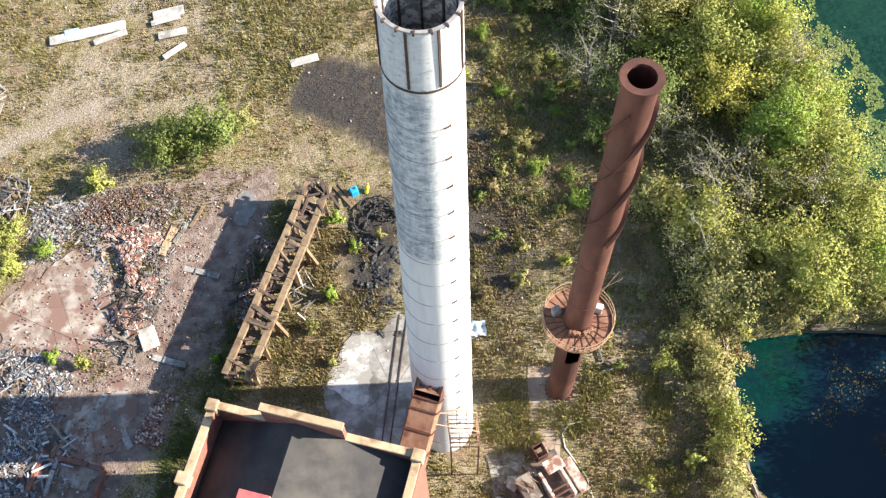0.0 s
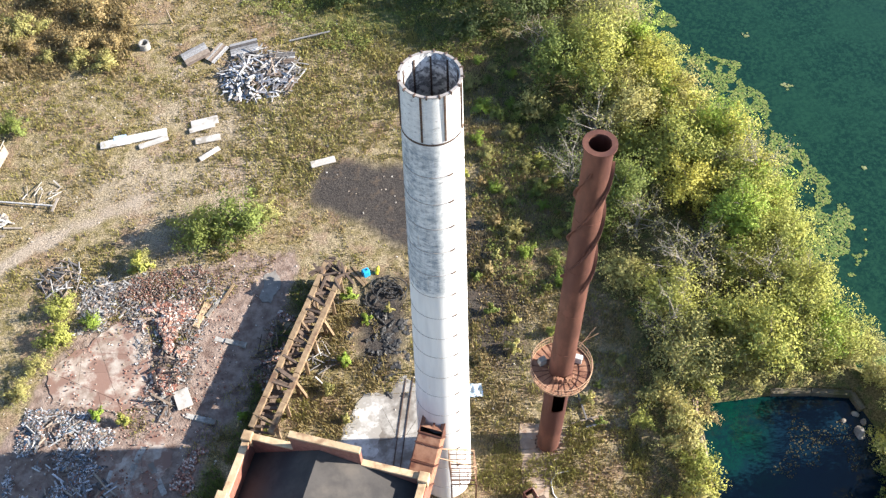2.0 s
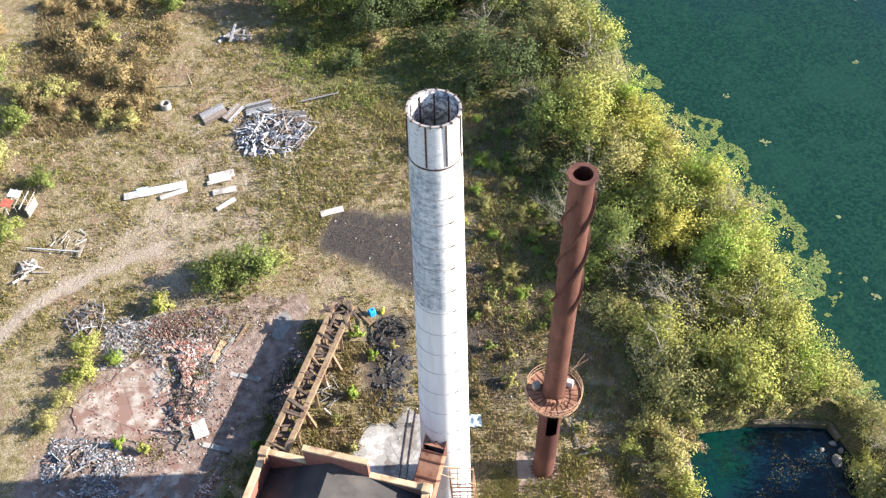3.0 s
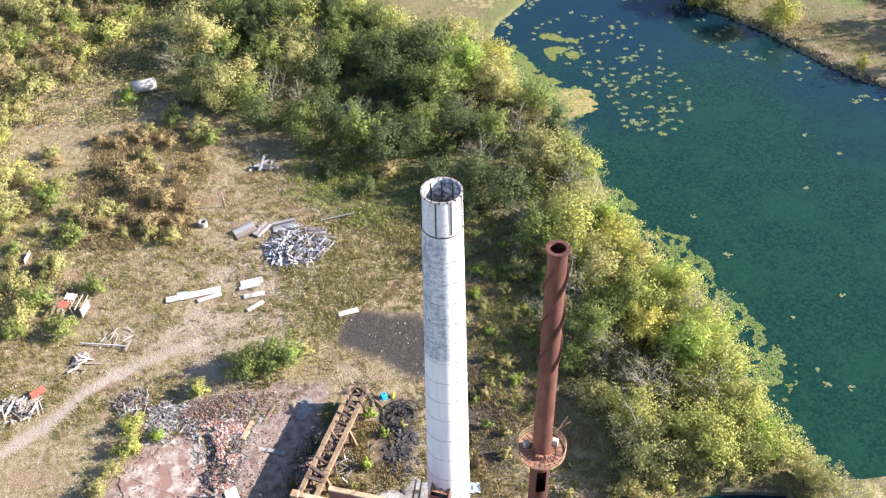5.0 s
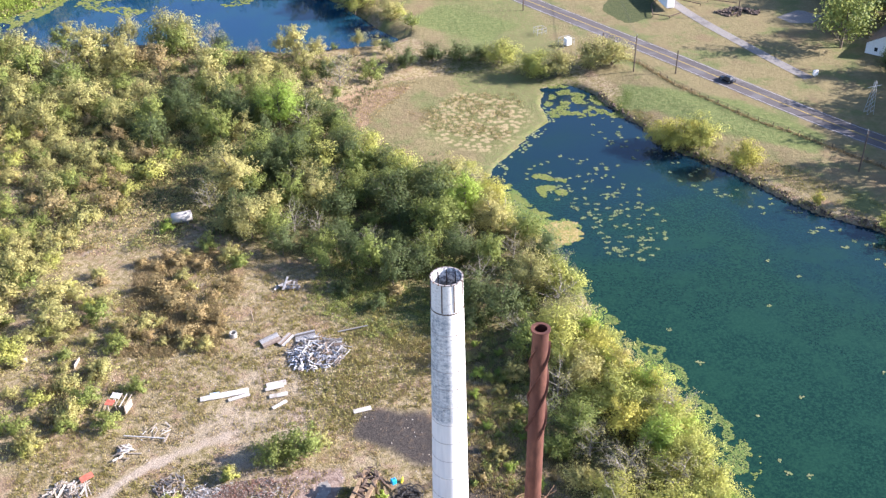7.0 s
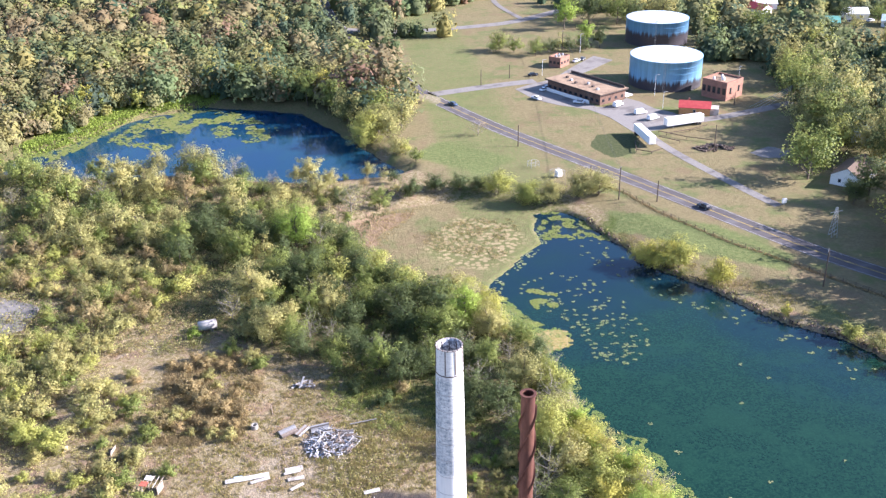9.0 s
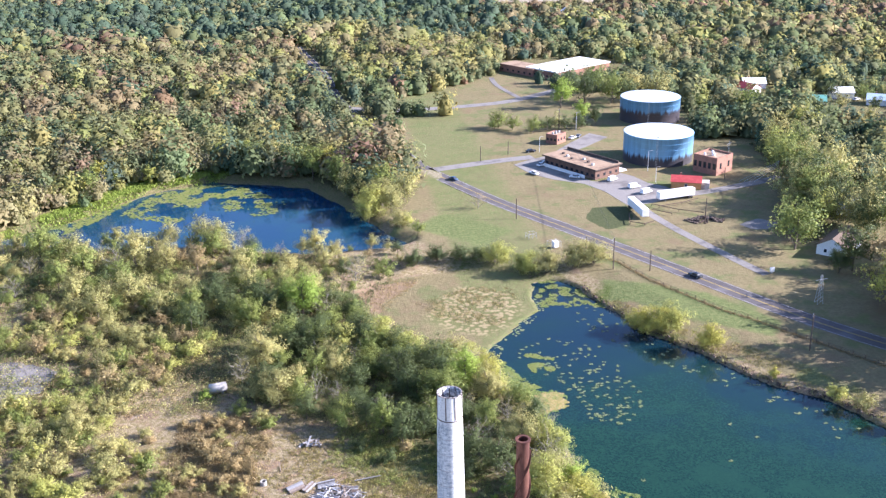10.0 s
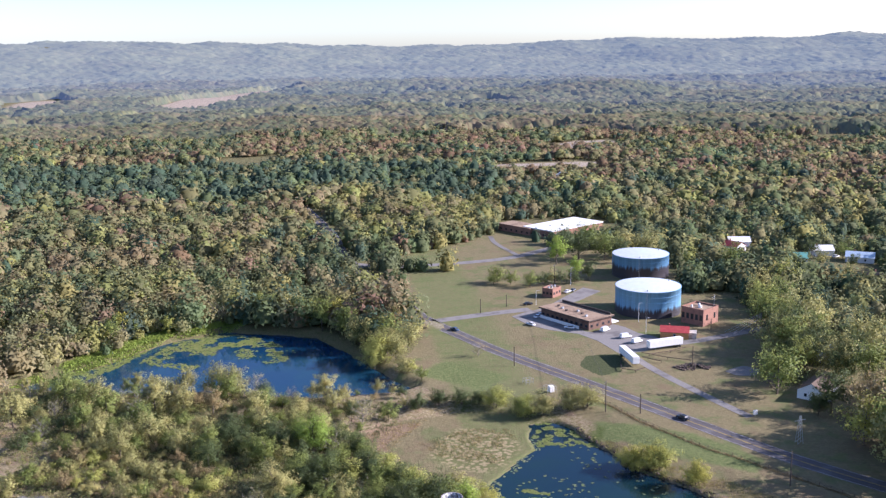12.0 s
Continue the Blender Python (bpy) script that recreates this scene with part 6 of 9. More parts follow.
def slab(name, label, poly, z, thick, material, category="slab"):
    bm = bmesh.new()
    top = [bm.verts.new((x, y, z)) for x, y in poly]
    bot = [bm.verts.new((x, y, z - thick)) for x, y in poly]
    f = bm.faces.new(top)
    for i in range(len(poly)):
        j = (i + 1) % len(poly)
        bm.faces.new((top[i], bot[i], bot[j], top[j]))
    bmesh.ops.recalc_face_normals(bm, faces=bm.faces[:])
    bmesh.ops.triangulate(bm, faces=[f])
    return tagged(part(name, bm, material), label, category, kind="structure")


def ragged(poly, step, amount, seed):
    """Breaks an outline's straight edges."""
    r, out = random.Random(seed), []
    for (x0, y0), (x1, y1) in zip(poly, poly[1:] + poly[:1]):
        L = math.hypot(x1 - x0, y1 - y0)
        k = max(1, int(L / step))
        for i in range(k):
            f = i / k
            px_, py_ = x0 + (x1 - x0) * f, y0 + (y1 - y0) * f
            o = 2.2 * amount * noise.noise(Vector((px_ * 0.5, py_ * 0.5, seed))) + amount * noise.noise(Vector((px_ * 1.9, py_ * 1.9, seed + 3))) + 0.25 * amount * r.uniform(-1, 1) if i else 0
            out.append((x0 + (x1 - x0) * f + o * (y1 - y0) / L, y0 + (y1 - y0) * f - o * (x1 - x0) / L))
    return out


def split_poly(poly, px, py, nx_, ny_, gap):
    """The two sides of an outline cut by a line, each set back by half the gap."""
    out = []
    for sgn in (1, -1):
        side, d = [], [sgn * ((x - px) * nx_ + (y - py) * ny_) - gap / 2 for x, y in poly]
        for i in range(len(poly)):
            j = (i + 1) % len(poly)
            if d[i] >= 0:
                side.append(poly[i])
            if (d[i] >= 0) != (d[j] >= 0):
                f = d[i] / (d[i] - d[j])
                side.append((poly[i][0] + f * (poly[j][0] - poly[i][0]), poly[i][1] + f * (poly[j][1] - poly[i][1])))
        if len(side) > 2:
            out.append(side)
    return out


def cracked_slab(label, poly, z, thick, material, cuts, seed, gap=0.03):
    """A floor broken into separate pieces of slab."""
    r = random.Random(seed)
    t = thing("pavement", label, "slab", pose(0, 0, 0), kind="structure")
    cx, cy = sum(p[0] for p in poly) / len(poly), sum(p[1] for p in poly) / len(poly)
    polys = [poly]
    for _ in range(cuts):
        k = max(range(len(polys)), key=lambda i: (max(p[0] for p in polys[i]) - min(p[0] for p in polys[i])) * (max(p[1] for p in polys[i]) - min(p[1] for p in polys[i])) * r.uniform(0.6, 1))
        q = polys.pop(k)
        mx, my = sum(p[0] for p in q) / len(q), sum(p[1] for p in q) / len(q)
        wx_, wy_ = max(p[0] for p in q) - min(p[0] for p in q), max(p[1] for p in q) - min(p[1] for p in q)
        a = r.gauss(0, 0.35) + (0 if wx_ > wy_ else math.pi / 2)
        polys += split_poly(q, mx + r.gauss(0, 0.3), my + r.gauss(0, 0.3), math.cos(a), math.sin(a), gap * r.uniform(0.4, 1.6))
    for q in polys:
        bm = bmesh.new()
        dz = r.gauss(0, 0.008)
        tx, ty = r.gauss(0, 0.002), r.gauss(0, 0.002)
        top = [bm.verts.new((x, y, z + dz + tx * (x - cx) + ty * (y - cy))) for x, y in q]
        bot = [bm.verts.new((x, y, z - thick)) for x, y in q]
        f = bm.faces.new(top)
        for i in range(len(q)):
            j = (i + 1) % len(q)
            bm.faces.new((top[i], bot[i], bot[j], top[j]))
        bmesh.ops.recalc_face_normals(bm, faces=bm.faces[:])
        bmesh.ops.triangulate(bm, faces=[f])
        part("slab_piece", bm, material, t)
    return t


# floors and slabs
cracked_slab("red-dusted broken concrete floor of a demolished hall", ragged(HALL, 0.4, 0.3, 1), 0.29, 0.5, M_concred, 14, 1)
cracked_slab("pale cracked concrete slab with white stains", ragged([(-10.6, 4.8), (-7.4, 9.9), (-5.3, 9.4), (-3.0, 11.4), (-1.0, 9.5), (-2.4, -3.5), (-9.6, -0.5)], 0.4, 0.25, 2), 0.26, 0.4, M_conc, 9, 2)
M_padstain = surface("rust_stained_concrete", (0.22, 0.16, 0.12), (0.33, 0.265, 0.21), 0.8, 0.9, 0, 0.3, (0.20, 0.12, 0.08), 0.5, 0.5, 0.65)
M_whitestain = surface("lime_stained_concrete", (0.62, 0.61, 0.59), (0.44, 0.42, 0.39), 1.2, 0.9, 0, 0.2, (0.32, 0.30, 0.27), 0.7, 0.44, 0.56)
cracked_slab("rust-stained concrete pad under the steel stack", ragged([(8.2, 4.6), (12.6, 3.2), (12.2, -2.2), (10.9, -5.0), (7.2, -4.4), (7.4, -1.2)], 1.2, 0.2, 3), 0.28, 0.4, M_padstain, 3, 3)
slab("pavement", "lime-white stained patch of concrete", ragged([(-8.2, 8.9), (-6.6, 9.3), (-5.5, 9.0), (-6.3, 4.9), (-7.0, 2.6), (-8.9, 3.7), (-9.9, 4.8)], 0.25, 0.2, 5), 0.268, 0.1, M_whitestain)
slab("pavement", "grey wet-looking patch on red ground", ragged([(-17.6, 26.0), (-16.2, 26.6), (-15.8, 24.2), (-16.9, 22.2), (-18.0, 22.8)], 0.25, 0.16, 6), 0.30, 0.1, M_lot)
cracked_slab("pale concrete apron beside the rubble", ragged(APRON, 0.4, 0.4, 7), 0.21, 0.4, M_concred, 5, 4)
for i, (a, b, w) in enumerate([((-23.1, 18.5), (-19.6, 17.1), 0.55), ((-26.0, 9.7), (-22.8, 8.4), 0.55), ((-23.2, 24.6), (-25.2, 20.0), 0.75), ((-25.6, 19.2), (-28.6, 11.4), 0.5), ((-21.9, 24.4), (-24.0, 21.2), 0.35), ((-33.2, 4.6), (-35.0, -2.0), 0.4), ((-30.16, 6.8), (-32.3, 1.5), 0.7), ((-29.4, 4.9), (-27.8, 1.3), 0.6)]):
    t = thing("low_wall", "broken low concrete foundation wall on red ground", "wall", pose(0, 0, 0), "foundation walls")
    k = 3
    for j in range(k):
        p, q = Vector((*a, 0)).lerp(Vector((*b, 0)), j / k + 0.01), Vector((*a, 0)).lerp(Vector((*b, 0)), (j + 1) / k - 0.01)
        hgt = 0.3 + 0.12 * ((i * 3 + j) % 3) - 0.16 if i < 6 else 0.06
        ob = piece("block", t, M_conc if i != 2 else M_coping, (p.x, p.y, hgt / 2), (q.x, q.y, hgt / 2), w, hgt + 0.3)
        ob.data = rough_block(M_conc if i != 2 else M_coping, (i + j) % 3)
# brick walls of a filled-in cellar
t = thing("cellar_wall", "broken brick cellar wall filled with scrap", "wall", pose(0, 0, 0))
for p, q, hh in (((-35.4, 1.7), (-30.0, -0.35), 0.55), ((-30.0, -0.5), (-30.7, -3.2), 0.8), ((-35.5, 1.4), (-36.9, -2.6), 0.5)):
    for j in range(4):
        u, v = Vector((*p, 0)).lerp(Vector((*q, 0)), j / 4 + 0.004), Vector((*p, 0)).lerp(Vector((*q, 0)), (j + 1) / 4 - 0.004)
        z = hh * (0.7 + 0.3 * ((j * 7) % 3) / 2)
        piece("wall_block", t, M_brick, (u.x, u.y, z / 2), (v.x, v.y, z / 2), 0.4, z + 0.3).data = rough_block(M_brick, j % 3)
# rails set in the slab
for o in (0.0, 0.75):
    t = thing("rail_track", "single rusty steel rail set in concrete", "rail", pose(0, 0, 0), "rails")
    piece("rail", t, M_rail, (-2.9 + o, 11.0, 0.30), (-5.8 + o, -1.5, 0.30), 0.1, 0.12)

# brick and scrap heaps
rubble("brick_rubble", "loose heap of broken red bricks", "rubble", [(-31.5, 23.5), (-26, 24), (-24.6, 20), (-27.6, 12), (-29, 11.4), (-30, 15.5), (-30.6, 19)], 2600, 0.09, 0.42, M_bricks, 0.75, 11)
rubble("board_litter", "thin boards and laths strewn over broken brick", "rubble", [(-33.5, 25), (-25.5, 25.5), (-23.6, 20), (-26.0, 12), (-28, 8.6), (-31, 12), (-31.6, 19)], 900, 0.04, 0.42, M_boards, 0.7, 41, 0.3, True)
rubble("demolition_rubble", "dark mix of broken brick, wood and soil", "rubble", [(-36.5, 23), (-33.5, 28), (-24, 28.5), (-22.6, 24), (-25.2, 20), (-27, 21), (-31, 22.6)], 3000, 0.03, 0.17, M_darkmix, 0.35, 43)
rubble("lath_litter", "splintered laths strewn over rubble", "rubble", [(-36.5, 22), (-33.5, 28), (-24, 28.5), (-22.6, 24), (-26, 12), (-29, 10), (-31, 20)], 700, 0.03, 0.45, M_boards, 0.5, 44, 0.3, True)
rubble("brick_litter", "single bricks scattered over a demolished floor", "rubble", [(-41, 16), (-33, 26), (-22, 27), (-20, 18), (-25, 4), (-31, -4), (-42, -2)], 1100, 0.03, 0.18, M_bricks, 0.0, 42)
rubble("brick_rubble", "scattered red bricks and plaster beside a trestle", "rubble", [(-16.5, 21), (-12.8, 22.5), (-13.5, 18), (-15, 14), (-17.6, 11), (-18.6, 13), (-17.5, 17)], 900, 0.06, 0.3, M_bricks, 0.4, 12)
rubble("scrap_heap", "grey and white mixed demolition scrap", "rubble", [(-42.5, 12.5), (-36, 11.2), (-32.6, 9.6), (-33, 5.5), (-35.5, 4.0), (-34.5, 0), (-31, -2.2), (-40, -4), (-44, 4)], 8200, 0.035, 0.42, M_scrap, 0.6, 13, 0.35, True)
rubble("scrap_heap", "tangled metal and broken brick scrap", "rubble", [(-38.5, 20.8), (-35, 21), (-34.2, 24.5), (-31, 26), (-33, 29), (-38, 27.5)], 1100, 0.08, 0.55, M_boards, 0.5, 14, 0.35, True)
rubble("brick_rubble", "strip of crushed brick", "rubble", [(-27.5, -0.5), (-24.5, 2), (-23.6, 5.5), (-25, 6), (-27.5, 2.5)], 500, 0.1, 0.28, M_bricks, 0.3, 15)
rubble("scrap_litter", "scattered pale bits of demolition litter", "rubble", [(-46, 8), (-44, 26), (-30, 30), (-14, 30), (-13, 22), (-22, 0), (-30, -6), (-44, -6)], 420, 0.03, 0.17, M_palebits, 0.0, 16)
rubble("stones", "small stones scattered in dry grass", "stones", [(-62, 20), (-66, 60), (-40, 84), (-4, 70), (8, 40), (16, 0), (4, -8), (-8, 0), (-12, 30), (-30, 34)], 500, 0.05, 0.2, M_palebits, 0.0, 17)
board_heap("board_heap", "heap of grey boards and poles", -40.6, 28.5, 2.6, 2.4, 60, M_boards, 1.0, 2.6, 0.6, 21, "heaps", 0.12)
board_heap("board_heap", "heap of grey boards over scrap metal", -39.3, 8.5, 3.6, 3.4, 70, M_boards, 0.5, 1.8, 0.6, 22, "heaps", 0.13)
board_heap("board_heap", "sprawling heap of boards and pale panels", -36.5, 1.8, 3.8, 3.2, 80, M_scrap, 0.5, 1.8, 0.6, 23, "heaps", 0.16)
board_heap("board_heap", "charred sticks beside a trestle", -16.6, 16.2, 2.0, 3.4, 34, M_darkbits, 0.8, 2.4, 0.3, 24, "heaps", 0.12)
board_heap("board_heap", "thin sticks under a trestle", -11.6, 14.2, 1.8, 2.8, 22, M_boards, 1.0, 2.6, 0.3, 25, "heaps", 0.09)
board_heap("board_heap", "large heap of grey boards and broken panels", -17.4, 58.0, 5.6, 4.6, 230, M_boards, 0.9, 3.0, 1.2, 26, "heaps", 0.13)
board_heap("board_heap", "pale broken sheets heaped over boards", -18.0, 57.2, 5.0, 4.0, 150, M_bluesheets, 0.5, 2.0, 1.3, 27, "heaps", 0.28)
board_heap("board_heap", "white heap of broken boards", -56.0, 29.5, 3.4, 2.4, 80, M_palebits, 0.8, 2.8, 0.7, 28, "heaps", 0.16)
board_heap("board_heap", "small heap of white boards", -48.5, 37.0, 1.7, 1.7, 30, M_palebits, 0.8, 2.2, 0.6, 29, "heaps", 0.2)
board_heap("board_heap", "dark leaning boards among bushes", -22.8, 80.0, 1.9, 1.3, 16, M_boards, 1.8, 4.0, 0.8, 30, "heaps", 0.3)
board_heap("board_heap", "few pale sticks in dry grass", -44.0, 41.5, 2.4, 2.0, 16, M_palebits, 0.6, 1.8, 0.15, 31, "heaps", 0.12)
board_heap("board_heap", "charred boards in front of brick scrap", -28.0, 14.5, 1.8, 4.8, 50, M_darkbits, 0.8, 2.4, 0.9, 32, "heaps", 0.14)
t = thing("red_panel", "chipped red sheet on a white board heap", "panel", pose(-53.6, 31.6, 0.9, 8, -6, 30))
piece("sheet", t, M_paintred, (-1, 0, 0), (1, 0, 0), 1.1, 0.06)
# corrugated panels at the big heap's edge
for x, y, rz, L, w in ((-26.0, 62.3, 25, 3.6, 2.4), (-23.2, 62.2, 50, 3.2, 1.6), (-19.6, 62.6, 5, 3.8, 2.6), (-14.4, 60.0, -10, 3.0, 2.2)):
    t = thing("roof_panel", "grey fallen roof panel with battens", "panel", pose(x, y, gz_at(x, y) + 0.55, 6, -7, rz), "fallen panels")
    for k in range(6):
        piece("batten", t, M_boards, (-L / 2, -w / 2 + w * (k + 0.5) / 6, 0), (L / 2, -w / 2 + w * (k + 0.5) / 6, 0), w / 6 - 0.05, 0.06)

# flat sheets lying in the grass
for a, b, w, lab in (((-37.6, 48.0), (-33.8, 48.4), 1.2, "white"), ((-34.4, 48.6), (-29.4, 49.2), 1.3, "white"), ((-32.8, 47.2), (-29.2, 48.2), 0.8, "grey"), ((-26.4, 50.0), (-23.0, 50.5), 1.3, "grey"), ((-26.6, 49.0), (-23.4, 49.6), 0.7, "grey"),
                     ((-25.8, 47.2), (-22.7, 47.5), 1.0, "pale"), ((-25.2, 44.2), (-22.8, 45.7), 0.7, "pale"), ((-11.6, 41.5), (-8.6, 42.0), 1.0, "pale"), ((-26.6, 12.6), (-25.9, 10.4), 1.6, "cream")):
    z = gz_at((a[0] + b[0]) / 2, (a[1] + b[1]) / 2) + 0.25
    t = thing("board_sheet", "%s weathered flat sheet lying on dry grass" % lab, "sheet", pose(0, 0, 0), "loose sheets")
    piece("sheet", t, M_sheet if lab != "white" else M_white, (*a, z), (*b, z + 0.12), w, 0.1)
t = thing("blue_sheet", "faded blue sheet beside white sheets", "sheet", pose(-35.2, 48.9, gz_at(-35.2, 48.9) + 0.36, 0, 0, 8))
piece("sheet", t, surface("faded_blue_sheet", (0.30, 0.42, 0.56), (0.42, 0.52, 0.62), 2.0), (-0.8, 0, 0), (0.8, 0, 0), 0.8, 0.06)


def trestle():
    t = thing("timber_trestle", "ruined tan timber trestle with broken ties", "trestle", pose(0, 0, 0))
    a, b = Vector((-17.7, 5.4, 3.65)), Vector((-9.2, 24.1, 3.75))
    d = (b - a).normalized()
    n = Vector((d.y, -d.x, 0))
    r = random.Random(9)
    L = (b - a).length
    for s in (-1.05, 1.05):
        k = 6
        for i in range(k):
            p, q = a + d * (L * i / k + 0.03) + n * s, a + d * (L * (i + 1) / k - 0.03) + n * s
            dz = r.uniform(-0.08, 0.08)
            piece("beam", t, M_timber, p + Vector((0, 0, dz)), q + Vector((0, 0, dz * 0.4)), 0.6, 0.42, 0, "tan squared beam")
        for i in range(8):
            p = a + d * (L * (i + 0.4) / 8) + n * s
            piece("post", t, M_timber, (p.x, p.y, -0.2), (p.x, p.y, 3.5), 0.36, 0.36)
            if s > 0 and i in (2, 5):
                piece("brace", t, M_timber, (p.x + n.x * 0.9, p.y + n.y * 0.9, 0.0), (p.x, p.y, 3.2), 0.3, 0.3)
    for i in range(15):
        for k in range(5):
            p, q = a + d * (L * (i + 0.01) / 15) - n * 1.05, a + d * (L * (i + 0.99) / 15) - n * 1.05
            z = 0.5 + 0.7 * k + r.uniform(-0.02, 0.02)
            if r.random() < 0.95:
                piece("side_plank", t, M_timberdark, (p.x, p.y, z), (q.x, q.y, z + r.uniform(-0.1, 0.1)), 0.08, 0.72)
    for i in range(50):
        p = a + d * (L * (i + r.random() * 0.8) / 50)
        e = r.uniform(-0.5, 0.5)
        z = r.uniform(-0.9, 0.22)
        piece("tie", t, M_timberdark if r.random() < 0.9 else M_timber, p - n * r.uniform(0.8, 1.5) + d * e + Vector((0, 0, z)), p + n * r.uniform(0.5, 1.3) - d * e + Vector((0, 0, z + r.uniform(-0.5, 0.3))), r.uniform(0.2, 0.42), 0.18, r.uniform(-20, 20), "dark broken tie")
    for i in range(20):
        p = b + d * r.uniform(-2.2, 0.6) + n * r.uniform(-1.5, 1.6)
        q = p + d * r.uniform(-1.4, 1.4) + n * r.uniform(-1.5, 1.5)
        piece("tie", t, M_timberdark, (p.x, p.y, 3.9 + 0.25 * r.random()), (q.x, q.y, 3.7 + 0.3 * r.random()), 0.26, 0.18)
    return t


trestle()
for i, (a, b) in enumerate((((-8.0, 25.6, 0.2), (-6.4, 22.8, 0.9)), ((-7.5, 25.9, 0.2), (-6.1, 23.2, 0.6)), ((-22.4, 22.8, 0.4), (-21.0, 25.0, 0.5)))):
    t = thing("loose_plank", "pale loose plank on the ground", "plank", pose(0, 0, 0), "loose planks")
    piece("plank", t, M_timber, a, b, 0.32, 0.12)


def drum():
    t = thing("plastic_drum", "bright blue plastic drum beside black hoses", "drum", pose(-6.1, 24.6, gz_at(-6.1, 24.6), 0, 0, 20))
    bm = bmesh.new()
    box(bm, (0, 0, 0.5), (0.85, 0.75, 1.0), bevel=0.12)
    part("body", bm, M_blueplastic, t)
    bm = bmesh.new()
    tube(bm, [(0.15, 0, 1.0), (0.15, 0, 1.08)], [0.1, 0.1], 12)
    part("cap", bm, M_hose, t)


drum()
t = thing("yellow_jug", "small yellow plastic jug beside hoses", "jug", pose(-4.9, 24.6, gz_at(-4.9, 24.6), 0, 35, 60))
bm = bmesh.new()
tube(bm, [(0, 0, 0), (0, 0, 0.7), (0, 0, 0.85), (0, 0, 1.0)], [0.22, 0.22, 0.1, 0.08], 10)
part("body", bm, M_yellowplastic, t)
r = random.Random(4)
t = thing("hose_pile", "tangled pile of black rubber hoses", "hose", pose(-3.9, 22.0, gz_at(-3.9, 22)))
for i in range(26):
    bm = bmesh.new()
    a0, rr = r.random() * 6.28, r.uniform(0.5, 1.9)
    cx, cy, z = r.gauss(0, 0.5), r.gauss(0, 0.6), r.uniform(0.08, 0.55)
    span = r.uniform(1.2, 3.4)
    pts = [(cx + rr * math.cos(a0 + span * k / 10), cy + 0.8 * rr * math.sin(a0 + span * k / 10), z + 0.06 * math.sin(3 * k)) for k in range(11)]
    tube(bm, pts, [0.065] * 11, 6)
    part("hose", bm, M_hose, t)
t = thing("coal_heap", "low heap of black tarry sheeting", "heap", pose(-5.2, 16.3, gz_at(-5.2, 16.3)))
for i in range(44):
    bm = bmesh.new()
    bmesh.ops.create_icosphere(bm, subdivisions=3, radius=1.0, matrix=Matrix.Diagonal((r.uniform(0.15, 0.7), r.uniform(0.15, 0.55), r.uniform(0.1, 0.28), 1)))
    for v in bm.verts:
        v.co *= 1 + 0.8 * noise.noise(v.co * 4 + Vector((i, 0, 0))) + 0.3 * noise.noise(v.co * 11)
    o = part("lump", bm, M_hose, t)
    o.matrix_basis = pose(r.gauss(0, 1.3), r.gauss(0, 2.4), 0.0, 0, 0, r.random() * 360)


def flue_duct():
    t = thing("flue_duct", "rusted box duct joining powerhouse and chimney", "duct", pose(0, 0, 0))
    a, b = Vector((-0.75, -1.3, 16.4)), Vector((-3.3, -7.1, 13.2))
    d = (b - a).normalized()
    n = Vector((-d.y, d.x, 0)).normalized()
    L = (b - a).length
    cuts = [0, 0.2, 0.32, 0.54, 0.77, 1.0]
    for i in range(5):
        p, q = a + d * (L * cuts[i] + 0.02), a + d * (L * cuts[i + 1] - 0.02)
        if i == 0:
            # torn top plate: frame of strips round the hole
            for s, w in ((-0.85, 0.3), (0.85, 0.3), (0.1, 0.22)):
                piece("torn_plate", t, M_rustlight, p + n * s + Vector((0, 0, 1.0)), q + n * s + Vector((0, 0, 1.0)), w, 0.05)
            for s in (-1, 1):
                piece("side_plate", t, M_rust, p + n * s, q + n * s, 0.05, 2.0)
            piece("torn_plate", t, M_rustlight, q - n * 1.0 + Vector((0, 0, 1.0)) - d * 0.12, q + n * 1.0 + Vector((0, 0, 1.0)) - d * 0.12, 0.3, 0.05)
            piece("bottom_plate", t, M_rust, p - Vector((0, 0, 1)), q - Vector((0, 0, 1)), 2.0, 0.05)
        else:
            piece("section", t, M_rustlight, p, q, 2.1, 2.0, 0, "orange-rusted steel box section")
        if i:
            piece("flange", t, M_rust, p - d * 0.05, p + d * 0.05, 2.25, 2.15)
    return t


flue_duct()


def scaffold():
    t = thing("steel_landing", "rusty caged steel landing fixed to the chimney", "scaffold", pose(0, 0, 0))
    P = lambda u, v, z: (0.1 + 2.2 * u, -2.6 - 1.9 * v - 0.25 * u, z)
    for z in (9.0, 10.1, 11.2, 12.3):
        for v in (0, 1):
            piece("rail", t, M_railrust, P(0, v, z), P(1, v, z), 0.06, 0.06)
        for u in (0, 1):
            piece("rail", t, M_railrust, P(u, 0, z), P(u, 1, z), 0.06, 0.06)
    for u in (0, 0.33, 0.66, 1):
        for v in (0, 1):
            piece("post", t, M_railrust, P(u, v, 8.2), P(u, v, 12.4), 0.07, 0.07)
    for k in range(6):
        piece("grating_bar", t, M_rust, P(0, k / 5, 8.9), P(1, k / 5, 8.9), 0.08, 0.05)
    for v in (0.1, 0.9):
        piece("strut", t, M_railrust, (-1.1, -3.4 - v, 15.0), P(1, v, 12.4), 0.07, 0.07)
    for u in (0, 1):
        piece("leg", t, M_rust, P(u, 1, 0.0), P(u, 1, 8.9), 0.12, 0.12)
    return t


scaffold()


